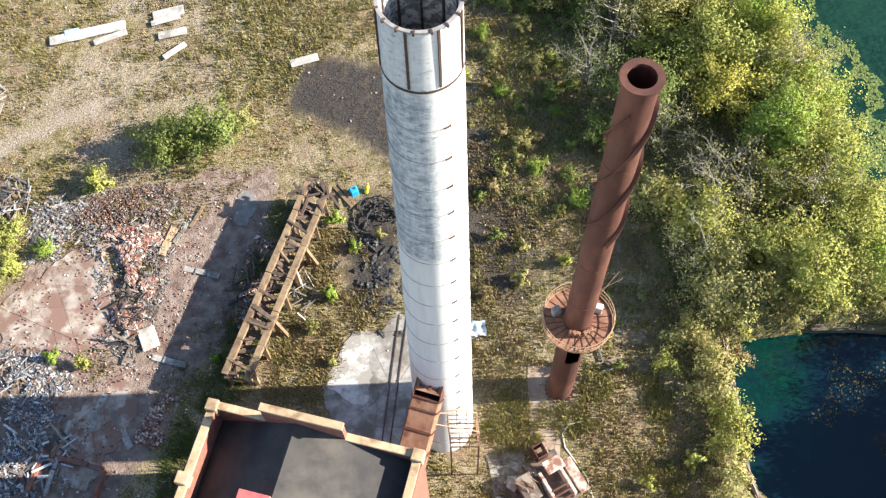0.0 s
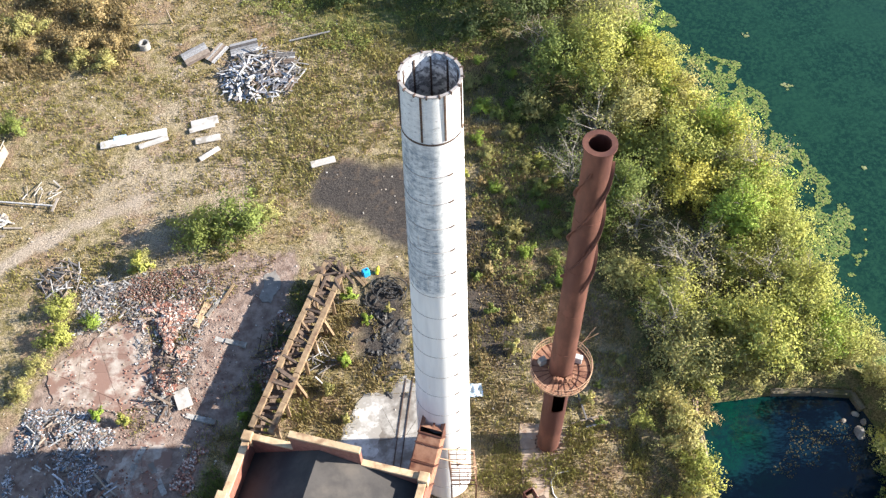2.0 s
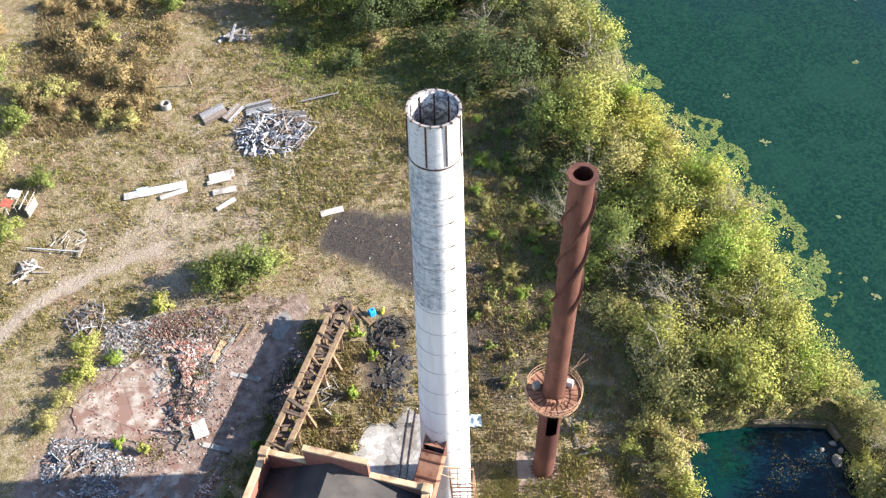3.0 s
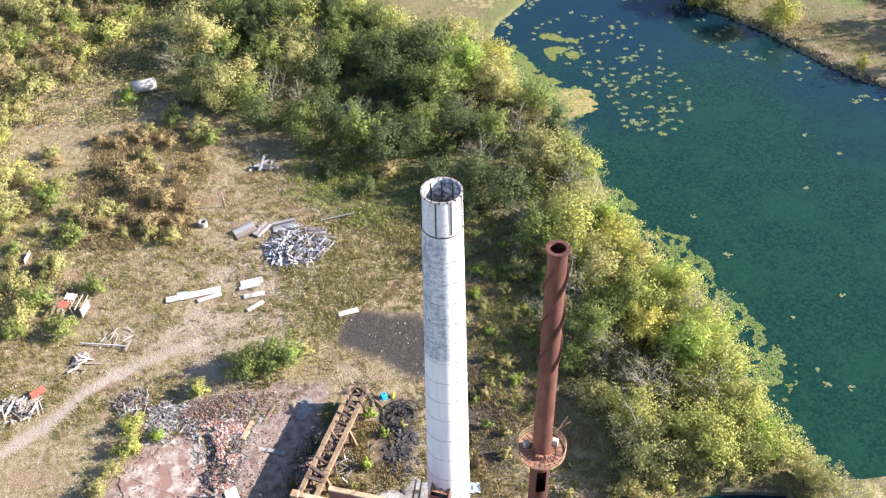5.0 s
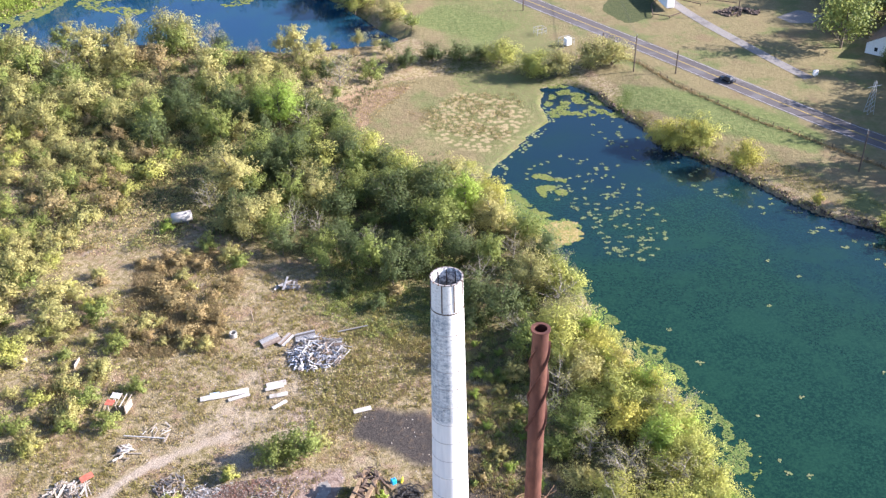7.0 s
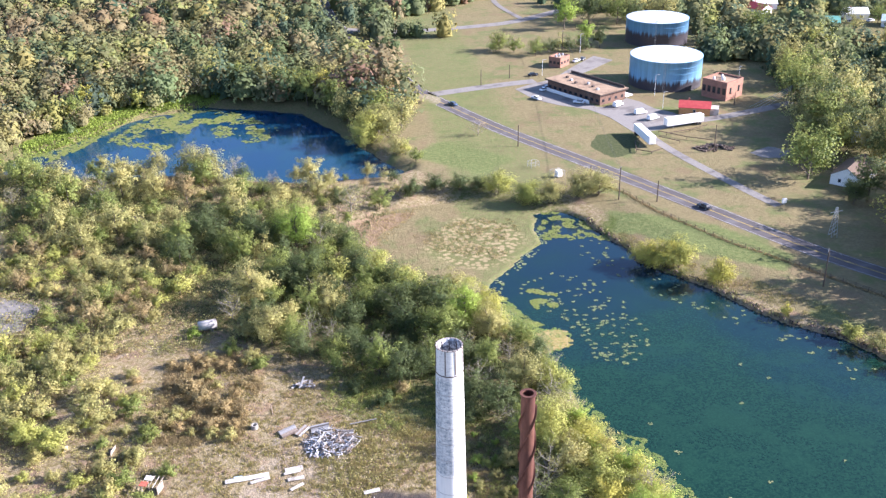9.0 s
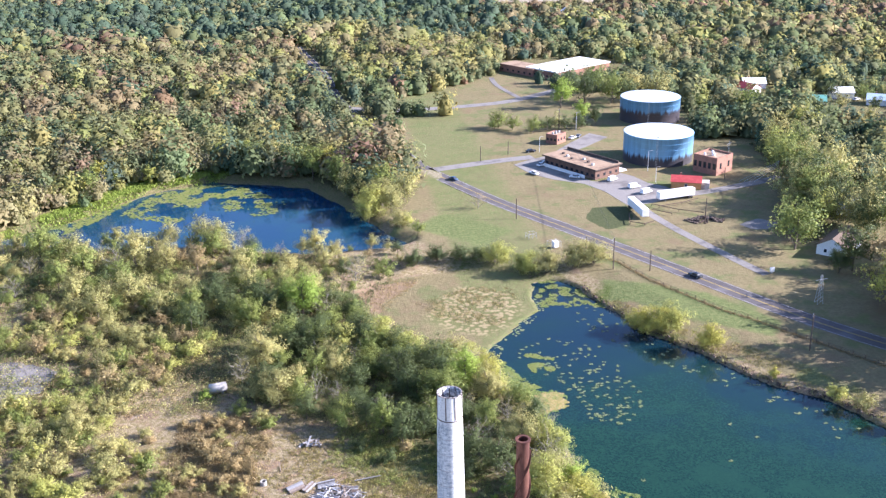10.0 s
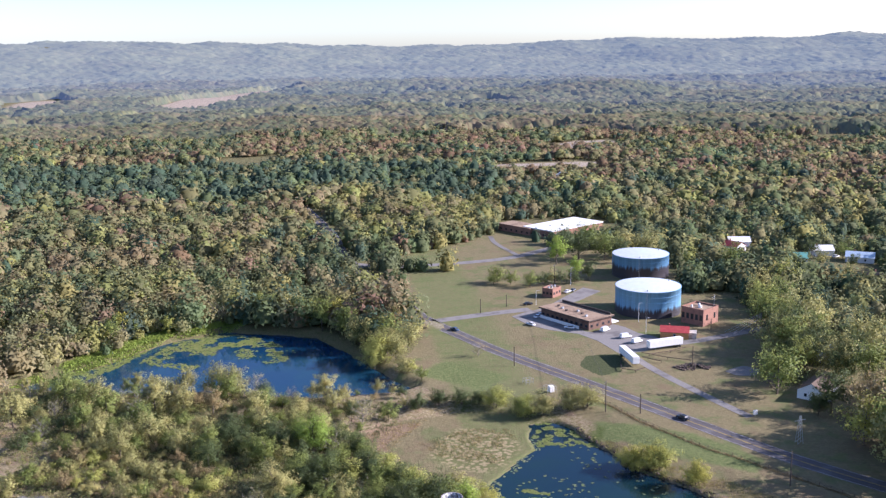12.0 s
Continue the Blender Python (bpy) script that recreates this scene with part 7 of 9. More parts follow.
def engine():
    t = thing("wrecked_machine", "rusted wrecked machine with open hoppers", "machine", pose(8.6, -6.2, 0.15, 0, 0, 22))
    for nm, c, s, m in (("base", (0, 0, 0.3), (3.2, 4.6, 0.6), M_machine), ("cheek", (-0.9, -0.6, 1.2), (0.3, 3.0, 1.3), M_rustpale), ("cheek", (0.9, -0.6, 1.2), (0.3, 3.0, 1.3), M_rustpale), ("top_plate", (0.5, 0.9, 1.9), (1.7, 1.2, 0.16), M_rustpale),
                        ("hopper_side", (-0.35, 2.5, 1.2), (0.1, 1.1, 1.5), M_rust), ("hopper_side", (0.65, 2.5, 1.2), (0.1, 1.1, 1.5), M_rustpale), ("hopper_side", (0.15, 1.95, 1.2), (1.1, 0.1, 1.5), M_rust), ("hopper_side", (0.15, 3.05, 1.2), (1.1, 0.1, 1.5), M_rust),
                        ("crossbar", (0, -1.5, 1.8), (1.6, 0.2, 0.15), M_rust), ("crossbar", (0, -1.0, 1.8), (1.6, 0.2, 0.15), M_rust), ("crossbar", (0, -2.0, 1.8), (1.6, 0.2, 0.15), M_rust), ("housing", (-2.3, 0.3, 0.8), (1.5, 2.4, 1.5), M_machine), ("housing", (-3.6, -0.4, 0.5), (1.1, 1.6, 0.8), M_hoop), ("apron", (1.9, -0.6, 0.8), (0.9, 3.2, 0.2), M_rustpale)):
        bm = bmesh.new()
        box(bm, c, s, bevel=0.05)
        part(nm, bm, m, t)
    rr = random.Random(2)
    for k in range(4):
        bm = bmesh.new()
        x = -3.4 + 0.6 * k
        tube(bm, [(x, 1.6, 0.3), (x + 0.3, 1.2, 1.5), (x + 0.9, 0.2, 1.6 + 0.2 * rr.random()), (x + 0.8, -1.0, 0.5)], [0.05] * 4, 6)
        part("pipe", bm, M_railrust, t)


M_machine = surface("greasy_rusted_casting", (0.09, 0.065, 0.052), (0.20, 0.15, 0.12), 1.5, 0.8, 0.1, 0.4, (0.30, 0.25, 0.21), 0.8, 0.52, 0.62)
M_rustpale = surface("flaking_rusted_plate", (0.42, 0.32, 0.26), (0.58, 0.51, 0.45), 1.6, 0.85, 0, 0.4, (0.22, 0.11, 0.075), 0.9, 0.45, 0.58)
engine()
cracked_slab("pale broken concrete beside a wrecked machine", ragged([(3.2, -3.2), (6.6, -3.4), (6.4, -8.0), (3.4, -8.4)], 0.8, 0.2, 9), 0.27, 0.4, M_conc, 4, 5)
rubble("concrete_chunks", "broken pale concrete chunks beside a machine", "rubble", [(3.4, -5), (5.2, -5), (5.4, -8), (3.4, -8)], 46, 0.3, 0.9, M_palebits, 0.3, 19, 0.2)
t = thing("ground_hose", "long pale hose curving over the grass", "hose", pose(0, 0, 0))
bm = bmesh.new()
tube(bm, [(12.2, -1.3, 0.35), (10.9, -1.4, 0.35), (10.2, -2.2, 0.35), (10.2, -3.4, 0.35), (10.9, -4.8, 0.3), (11.6, -6.2, 0.3), (11.8, -8.0, 0.3)], [0.06] * 7, 6)
part("hose", bm, M_white, t)
t = thing("fallen_rack", "fallen grey pipe rack on the ground", "rack", pose(15.0, 4.4, gz_at(15, 4.4)))
for a, b in (((-1.6, -0.7, 0.15), (1.7, -0.2, 0.15)), ((-0.2, -1.3, 0.2), (1.8, -1.0, 0.2)), ((0.0, -0.5, 0.25), (-0.4, 3.2, 0.35)), ((0.4, -0.4, 0.2), (1.0, -1.1, 0.2))):
    piece("pipe", t, M_boards, a, b, 0.16, 0.16)
t = thing("blue_sheet", "crumpled pale blue plastic sheet in grass", "sheet", pose(3.9, 8.6, gz_at(3.9, 8.6)))
bm = bmesh.new()
bmesh.ops.create_grid(bm, x_segments=14, y_segments=10, size=1.0, matrix=Matrix.Diagonal((1.0, 0.75, 1, 1)))
for v in bm.verts:
    v.co += Vector((0.1 * noise.noise(v.co * 3), 0.1 * noise.noise(v.co * 3 + Vector((5, 0, 0))), 0.25 + 0.28 * noise.noise(v.co * 2.2)))
part("sheet", bm, surface("pale_blue_plastic", (0.48, 0.58, 0.66), (0.62, 0.70, 0.75), 2.0, 0.5), t, "", True)

# pool walls and dam
M_damwall = surface("mossy_dark_concrete", (0.12, 0.105, 0.075), (0.21, 0.18, 0.13), 1.2, 0.95, 0, 0.4, (0.09, 0.09, 0.045), 0.6)
t = thing("pool_wall", "rounded concrete retaining wall of a pool", "wall", pose(0, 0, 0))
pts = [(27.0, 5.4), (26.6, 3.2), (26.5, 1.0), (26.3, -1.4), (26.0, -4.0), (25.7, -7.0), (26.2, -10.0)]
for p, q in zip(pts, pts[1:]):
    piece("wall_block", t, M_padstain, (*p, -1.75), (*q, -1.75), 0.5, 2.2).data = rough_block(M_padstain, int(p[1]) % 3)
t = thing("dam_wall", "low mossy concrete dam between two ponds", "wall", pose(0, 0, 0))
for p, q in (((35.5, 5.6), (39.7, 5.1)), ((39.8, 5.1), (43.9, 4.3)), ((43.9, 4.3), (44.4, 2.4))):
    piece("wall_block", t, M_damwall, (*p, -2.4), (*q, -2.4), 0.6, 1.3).data = rough_block(M_damwall, int(p[0]) % 3)
for i, (x, y, s) in enumerate(((43.4, 0.1, 0.8), (43.7, 2.2, 0.45), (42.2, 1.6, 0.35), (44.2, 1.2, 0.4))):
    t = thing("rock", "pale rock standing in pool water", "rock", pose(x, y, WATER, 0, 0, 50 * i), "pool rocks")
    bm = bmesh.new()
    bmesh.ops.create_icosphere(bm, subdivisions=2, radius=s, matrix=Matrix.Diagonal((0.7, 1, 0.8, 1)))
    for v in bm.verts:
        v.co *= 1 + 0.3 * noise.noise(v.co * 2.5 + Vector((i * 7, 0, 0)))
    part("stone", bm, M_conc, t)


def hut():
    t = thing("ruined_hut", "collapsing small hut with red and white sheet roof", "hut", pose(-51.0, 48.0, gz_at(-51, 48), 0, 0, -18))
    for x in (-1.5, 0, 1.5):
        for y in (-1.2, 1.2):
            piece("post", t, M_palebits, (x, y, 0), (x, y, 2.0), 0.1, 0.1)
    for k in range(5):
        x = -1.7 + 0.85 * k
        piece("rafter", t, M_palebits, (x, -1.5, 1.95), (x, 1.5, 2.25), 0.08, 0.1)
    piece("sheet", t, M_paintred, (-1.9, -0.9, 2.1), (-0.4, -0.9, 2.15), 1.3, 0.04, 3)
    piece("sheet", t, M_white, (-1.6, 0.7, 2.3), (0.0, 0.7, 2.3), 1.2, 0.04, 5)
    piece("wall_board", t, M_palebits, (1.6, -1.2, 0.9), (1.6, 1.2, 0.9), 0.05, 1.5)


hut()
t = thing("fallen_mast", "fallen pale pole with a cross end", "pole", pose(0, 0, 0))
piece("pole", t, M_boards, (-49.4, 40.8, 0.3), (-42.6, 39.2, 0.4), 0.16, 0.16)
piece("cross_end", t, M_palebits, (-42.6, 38.4, 0.3), (-42.0, 40.2, 0.5), 0.3, 0.1)
t = thing("old_tank", "pale rusty horizontal cylinder tank among bushes", "tank", pose(-46.6, 107.6, gz_at(-46.6, 107.6)))
bm = bmesh.new()
tube(bm, [(-2.2, -0.5, 1.3), (-2.0, -0.45, 1.3), (2.0, 0.45, 1.3), (2.2, 0.5, 1.3)], [0.8, 1.25, 1.25, 0.8], 24)
part("shell", bm, M_sheet, t, "", True)
for x in (-1.2, 1.2):
    bm = bmesh.new()
    box(bm, (x, 0, 0.2), (0.4, 1.6, 0.9))
    part("saddle", bm, M_conc, t)
t = thing("well_ring", "round pale concrete well ring in grass", "well", pose(-33.0, 65.2, gz_at(-33, 65.2)))
bm = bmesh.new()
lathe(bm, [(0.75, -0.1), (0.7, 0.9), (0.5, 0.9), (0.5, 0.1)], 24)
part("ring", bm, M_conc, t)
for i, (a, b, w) in enumerate((((-13.6, 63.4, 0.4), (-8.0, 64.4, 0.5), 0.16), ((-29.5, 69.5, 0.0), (-29.7, 69.3, 2.6), 0.14), ((-74.8, 73.4, 0.3), (-70.6, 74.9, 0.4), 0.12))):
    t = thing("wooden_pole", "bleached wooden pole in the grass", "pole", pose(0, 0, 0), "poles in the clearing")
    piece("pole", t, M_boards, a, b, w, w)
for i, (x, y) in enumerate(((-67.8, 68.5), (-70.5, 62.0), (-60.4, 60.5), (-77.0, 80.5))):
    t = thing("scrap_panel", "crumpled pale metal panel in dry grass", "scrap", pose(x, y, gz_at(x, y), 0, 0, 35 * i), "scrap panels")
    piece("panel", t, M_palebits, (-1.1, 0, 0.5), (1.1, 0.2, 0.6), 0.08, 1.1, 12)
    piece("panel", t, M_boards, (-0.8, 0.5, 0.2), (1.2, 0.7, 0.25), 0.9, 0.06, 8)
cracked_slab("old cracked concrete floor among bushes", ragged([(-110, 133), (-102, 132), (-90, 125), (-92, 113), (-101, 108), (-112, 112)], 1.5, 0.7, 12), 0.3, 0.4, M_lot, 9, 6)

# ---- waterworks, road side and houses ----
M_tanroof = surface("gravel_flat_roof", (0.27, 0.185, 0.12), (0.35, 0.25, 0.168), 0.9, 0.95, 0, 0.2, (0.20, 0.135, 0.09), 0.15)
M_brown = surface("dark_brown_fascia", (0.06, 0.045, 0.04), (0.09, 0.065, 0.055), 2.0, 0.7)
M_brick2 = surface("brown_brick", (0.26, 0.13, 0.09), (0.33, 0.18, 0.13), 4.0, 0.9, 0, 0.3, (0.22, 0.12, 0.09), 0.4)
# Darker copy of the brown brick: the office walls' shade put into the colour.
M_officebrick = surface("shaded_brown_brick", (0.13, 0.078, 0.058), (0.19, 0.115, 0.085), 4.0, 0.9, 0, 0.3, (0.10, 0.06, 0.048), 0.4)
M_glass = surface("dark_window_glass", (0.02, 0.025, 0.03), (0.03, 0.035, 0.045), 1.0, 0.1, 0, 0, None, spec=0.6)
M_redroof = surface("red_metal_roof", (0.42, 0.06, 0.06), (0.50, 0.09, 0.08), 0.8, 0.5, 0.1, 0.1)
M_orange = surface("orange_wood_wall", (0.52, 0.24, 0.09), (0.60, 0.30, 0.13), 1.5, 0.8)
M_shingle = surface("brown_shingles", (0.10, 0.072, 0.055), (0.15, 0.11, 0.085), 2.5, 0.95, 0, 0.3)
M_siding = surface("white_siding", (0.72, 0.71, 0.69), (0.80, 0.79, 0.77), 2.0, 0.7, 0, 0.1)
M_metalroof = surface("pale_blue_metal_roof", (0.42, 0.52, 0.60), (0.50, 0.60, 0.68), 0.8, 0.45, 0.2, 0.1)
M_greenroof = surface("green_metal_roof", (0.12, 0.32, 0.26), (0.16, 0.38, 0.32), 0.8, 0.5)
M_whiteroof = surface("white_membrane_roof", (0.72, 0.72, 0.72), (0.80, 0.80, 0.79), 0.3, 0.7, 0, 0.05)
M_pole = surface("weathered_utility_pole", (0.085, 0.062, 0.048), (0.13, 0.10, 0.08), 2.0, 0.9)
M_steel = surface("galvanised_steel", (0.42, 0.43, 0.44), (0.52, 0.53, 0.54), 2.0, 0.5, 0.6, 0.05)
M_tyre = surface("tyre_rubber", (0.02, 0.02, 0.02), (0.03, 0.03, 0.03), 2.0, 0.9)
CAR = {c: surface(c + "_car_paint", v, tuple(0.9 * q for q in v), 1.0, 0.25, 0.0, 0, None, spec=0.6) for c, v in (("white", (0.75, 0.75, 0.76)), ("black", (0.02, 0.02, 0.025)), ("grey", (0.16, 0.17, 0.19)), ("blue", (0.05, 0.09, 0.16)))}

Z0 = 0.05
slab("pavement", "pale worn asphalt parking lot", [(64.2, 298.1), (71.7, 304), (83.3, 311), (96, 328.5), (111, 347), (118, 338), (103, 322), (92, 312), (82, 303), (79, 294), (92, 268), (95, 267), (103, 273), (107, 278), (111, 272), (114, 262), (119.5, 256), (124, 243), (107.4, 236), (97.6, 234), (93.5, 253.3), (87.9, 265), (77, 273), (69.2, 282)], Z0, 0.5, M_lot)
ribbon("road", [(27, 296), (33, 297.6), (50.2, 303.4), (66.6, 308), (75, 309)], 3.2, Z0 + 0.01, M_lot, "pale asphalt entrance drive", "road")
ribbon("road", [(101, 238), (103.5, 216), (109.5, 195.8), (114.3, 180.9), (117.6, 167.3), (121, 160)], 1.8, Z0 + 0.012, M_lot, "narrow grey gravel drive", "road")
ribbon("road", [(118, 243), (128, 244), (144.5, 250), (160.6, 255.6), (171.2, 261)], 2.6, Z0 + 0.014, M_lot, "pale gravel service drive", "road")
ribbon("road", [(-6, 425), (16.7, 412), (50.4, 416), (84.9, 423), (124, 455), (150, 470)], 3.5, 0.1, M_lot, "pale asphalt side road", "road")
ribbon("road", [(86, 495), (84, 476), (88, 454), (93, 430)], 1.6, 0.12, M_lot, "light gravel path on lawn", "path")
slab("pavement", "small bare gravel yard", ragged([(131, 207), (140, 212), (146, 206), (140, 200), (133, 202)], 2, 0.6, 31), Z0, 0.5, M_lot)


def roof_gable(bm, L, W, z0, z1, over=0.4, th=0.14):
    """Two sloping slabs with the ridge along y."""
    for s in (-1, 1):
        a = [(s * (W / 2 + over), -L / 2 - over, z0 - over * (z1 - z0) / (W / 2)), (0, -L / 2 - over, z1), (0, L / 2 + over, z1), (s * (W / 2 + over), L / 2 + over, z0 - over * (z1 - z0) / (W / 2))]
        lo = [bm.verts.new(p) for p in a]
        hi = [bm.verts.new((p[0], p[1], p[2] + th)) for p in a]
        for f in (hi, lo[::-1], *[(lo[i], lo[(i + 1) % 4], hi[(i + 1) % 4], hi[i]) for i in range(4)]):
            bm.faces.new(f)
    bmesh.ops.recalc_face_normals(bm, faces=bm.faces[:])


def add_window(parent, c, w, h, normal, frame_mat):
    """A framed pane on a wall; normal is 'x-', 'x+', 'y-' or 'y+'."""
    s = (0.1, w, h) if normal[0] == "x" else (w, 0.1, h)
    bm = bmesh.new()
    box(bm, c, s)
    win = part("window", bm, frame_mat, parent)
    o = -0.06 if normal[1] == "-" else 0.06
    c2 = (c[0] + o, c[1], c[2]) if normal[0] == "x" else (c[0], c[1] + o, c[2])
    bm = bmesh.new()
    box(bm, c2, (0.04, w - 0.16, h - 0.16) if normal[0] == "x" else (w - 0.16, 0.04, h - 0.16))
    part("pane", bm, M_glass, win)


def gable_house(label, x, y, rz, L, W, eave, ridge, wall, roof, windows=2):
    t = thing("house", label, "house", pose(x, y, gz_at(x, y), 0, 0, rz), "houses")
    for s in (-1, 1):
        bm = bmesh.new()
        box(bm, (s * (W / 2 - 0.12), 0, eave / 2), (0.24, L, eave))
        part("wall", bm, wall, t)
    for s in (-1, 1):
        bm = bmesh.new()
        y0, y1 = s * (L / 2 - 0.13), s * (L / 2 + 0.13)
        front = [(-W / 2, 0), (W / 2, 0), (W / 2, eave), (0, ridge), (-W / 2, eave)]
        va, vb = [bm.verts.new((p, y0, q)) for p, q in front], [bm.verts.new((p, y1, q)) for p, q in front]
        bm.faces.new(va)
        bm.faces.new(vb[::-1])
        for i in range(5):
            bm.faces.new((va[i], vb[i], vb[(i + 1) % 5], va[(i + 1) % 5]))
        bmesh.ops.recalc_face_normals(bm, faces=bm.faces[:])
        part("gable_wall", bm, wall, t)
    bm = bmesh.new()
    roof_gable(bm, L, W, eave, ridge)
    r = part("roof", bm, roof, t)
    bm = bmesh.new()
    box(bm, (W * 0.15, L * 0.2, ridge + 0.1), (0.6, 0.6, 1.4))
    part("chimney", bm, M_brick2, r)
    for k in range(windows):
        add_window(t, ((k - (windows - 1) / 2) * W / (windows + 0.6), -L / 2 - 0.16, eave * 0.52), 1.1, 1.3, "y-", M_siding)
        add_window(t, (-W / 2 - 0.04, (k - (windows - 1) / 2) * L / (windows + 0.6), eave * 0.52), 1.1, 1.3, "x-", M_siding)
    bm = bmesh.new()
    box(bm, (W * 0.33, -L / 2 - 0.16, 1.05), (0.95, 0.08, 2.05))
    part("door", bm, M_brown, t)
    return t


def flat_block(name, label, category, x, y, rz, sx, sy, h, wall, roof, fascia=None, over=0.3, nwx=4, nwy=4, wz=1.7, parapet=0.0, wh=1.2):
    """A flat-roofed block with its near corner at x, y."""
    t = thing(name, label, category, pose(x, y, gz_at(x, y), 0, 0, rz))
    for c, s in (((sx / 2, 0.15, h / 2), (sx, 0.3, h)), ((sx / 2, sy - 0.15, h / 2), (sx, 0.3, h)), ((0.15, sy / 2, h / 2), (0.3, sy - 0.6, h)), ((sx - 0.15, sy / 2, h / 2), (0.3, sy - 0.6, h))):
        bm = bmesh.new()
        box(bm, c, s)
        part("wall", bm, wall, t)
    bm = bmesh.new()
    if parapet:
        box(bm, (sx / 2, sy / 2, h - parapet), (sx - 0.61, sy - 0.61, 0.2))
        part("roof", bm, roof, t)
        for c, s in (((sx / 2, 0.15, h + 0.06), (sx + 0.1, 0.44, 0.12)), ((sx / 2, sy - 0.15, h + 0.06), (sx + 0.1, 0.44, 0.12)), ((0.15, sy / 2, h + 0.06), (0.44, sy - 0.5, 0.12)), ((sx - 0.15, sy / 2, h + 0.06), (0.44, sy - 0.5, 0.12))):
            bm = bmesh.new()
            box(bm, c, s)
            part("coping", bm, fascia or wall, t)
    else:
        box(bm, (sx / 2, sy / 2, h + 0.32), (sx + 2 * over - 0.1, sy + 2 * over - 0.1, 0.12))
        part("roof", bm, roof, t)
        bm = bmesh.new()
        box(bm, (sx / 2, sy / 2, h), (sx + 2 * over, sy + 2 * over, 0.55))
        part("fascia", bm, fascia or wall, t)
    for k in range(nwx):
        add_window(t, (sx * (k + 0.5) / nwx, -0.04, wz), min(1.2, sx / nwx * 0.6), wh, "y-", M_brown)
    for k in range(nwy):
        add_window(t, (-0.04, sy * (k + 0.5) / nwy, wz), min(1.6, sy / nwy * 0.6), wh, "x-", M_brown)
    return t


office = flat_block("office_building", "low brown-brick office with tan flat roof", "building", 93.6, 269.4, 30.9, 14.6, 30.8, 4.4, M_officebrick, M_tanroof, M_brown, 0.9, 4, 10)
for k in range(6):
    bm = bmesh.new()
    box(bm, (3.5 + 1.6 * (k % 3), 5 + 4.2 * k, 5.1), (1.1, 1.0, 0.9), bevel=0.05)
    part("roof_unit", bm, M_brown if k % 2 else M_steel, office)
bm = bmesh.new()
box(bm, (13.8, 15.4, 5.2), (0.4, 30.8, 1.3))
part("roof_parapet", bm, M_brown, office)
t = thing("low_wall", "low white wall beside an office", "wall", pose(93.6, 269.4, 0.2, 0, 0, 30.9))
piece("wall_block", t, M_siding, (-2.2, 4, 0.7), (-2.2, 29, 0.7), 0.3, 1.4)
t = thing("low_wall", "white concrete ramp beside an office", "wall", pose(93.6, 269.4, 0.2, 0, 0, 30.9))
piece("wall_block", t, M_siding, (15.5, 3, 0.4), (20, 3, 0.4), 5.0, 0.5)
pump = flat_block("pump_house", "two-storey red-brick pump house with flat roof", "building", 145.1, 266.6, 36.0, 12.0, 11.6, 7.6, M_brick2, M_tanroof, M_brick2, 0.2, 2, 5, 3.8, 0.7, 2.6)
for x, y, s in ((5, 5, 1.3), (8, 7.5, 0.9), (3.2, 8.2, 0.8)):
    bm = bmesh.new()
    tube(bm, [(x, y, 7.0), (x, y, 7.9), (x, y, 8.3)], [s * 0.6, s * 0.6, s * 0.2], 14)
    part("roof_vent", bm, M_whiteroof, pump)
bm = bmesh.new()
tube(bm, [(11.6, 2, 7.0), (11.6, 2, 12.5)], [0.06, 0.05], 6)
beam(bm, (9.5, 2, 11.4), (13.2, 2, 11.8), 0.06, 0.06)
beam(bm, (10.0, 2, 10.6), (12.6, 2, 10.8), 0.06, 0.06)
part("aerial", bm, M_steel, pump)
shedb = flat_block("valve_house", "small red-brick valve house with roof railings", "building", 90.5, 327.9, 46.0, 8.0, 6.2, 4.6, M_brick2, M_tanroof, M_brick2, 0.2, 3, 3, 2.2, 0.5)
for k in range(5):
    bm = bmesh.new()
    box(bm, (1.2 + 1.4 * k, 3 + (k % 2), 4.7), (0.7, 0.7, 0.9))
    part("roof_unit", bm, M_steel, shedb)
t = gable_house("orange wooden shed with red metal roof", 127.6, 254.2, 69, 11.6, 6.4, 3.0, 4.8, M_orange, M_redroof, 1)
bm = bmesh.new()
box(bm, (0.4, -7.6, 1.3), (5.0, 3.2, 2.6), bevel=0.03)
part("annex", bm, M_sheet, t, "tan lean-to annex")
gable_house("white house with brown shingle roof", 154.0, 177.7, -45, 16.5, 9.6, 3.3, 6.2, M_siding, M_shingle, 2)
gable_house("white house with pale blue metal roof", 176.5, 214, -30, 10.0, 8.0, 3.0, 5.0, M_siding, M_metalroof, 2)
for lab, x, y, rz, L, W, m in (("white cottage with green metal roof among trees", 244, 386, 70, 16, 10, M_greenroof), ("white cottage with red roof among trees", 224, 424, 30, 13, 9, M_redroof), ("white cottage with grey roof among trees", 233, 436, 80, 13, 9, M_whiteroof),
                               ("white cottage with pale roof among trees", 282, 380, 60, 15, 10, M_metalroof), ("white cottage with brown shingles among trees", 264, 330, 20, 15, 10, M_shingle), ("white cottage with pale roof on a far lane", 270, 402, 80, 12, 9, M_whiteroof),
                               ("white cottage with red roof in far woods", 82, 560, 40, 14, 9, M_redroof), ("white cottage with grey roof in far woods", -180, 540, 60, 15, 10, M_metalroof), ("white cottage with pale roof in far woods", 200, 760, 20, 15, 10, M_whiteroof)):
    gable_house(lab, x, y, rz, L, W, 3.2, 5.6, M_siding, m, 2)
flat_block("school_building", "long low brick building with white flat roof", "building", 124, 478, 34, 50, 26, 5.0, M_brick2, M_whiteroof, M_siding, 0.4, 10, 5)
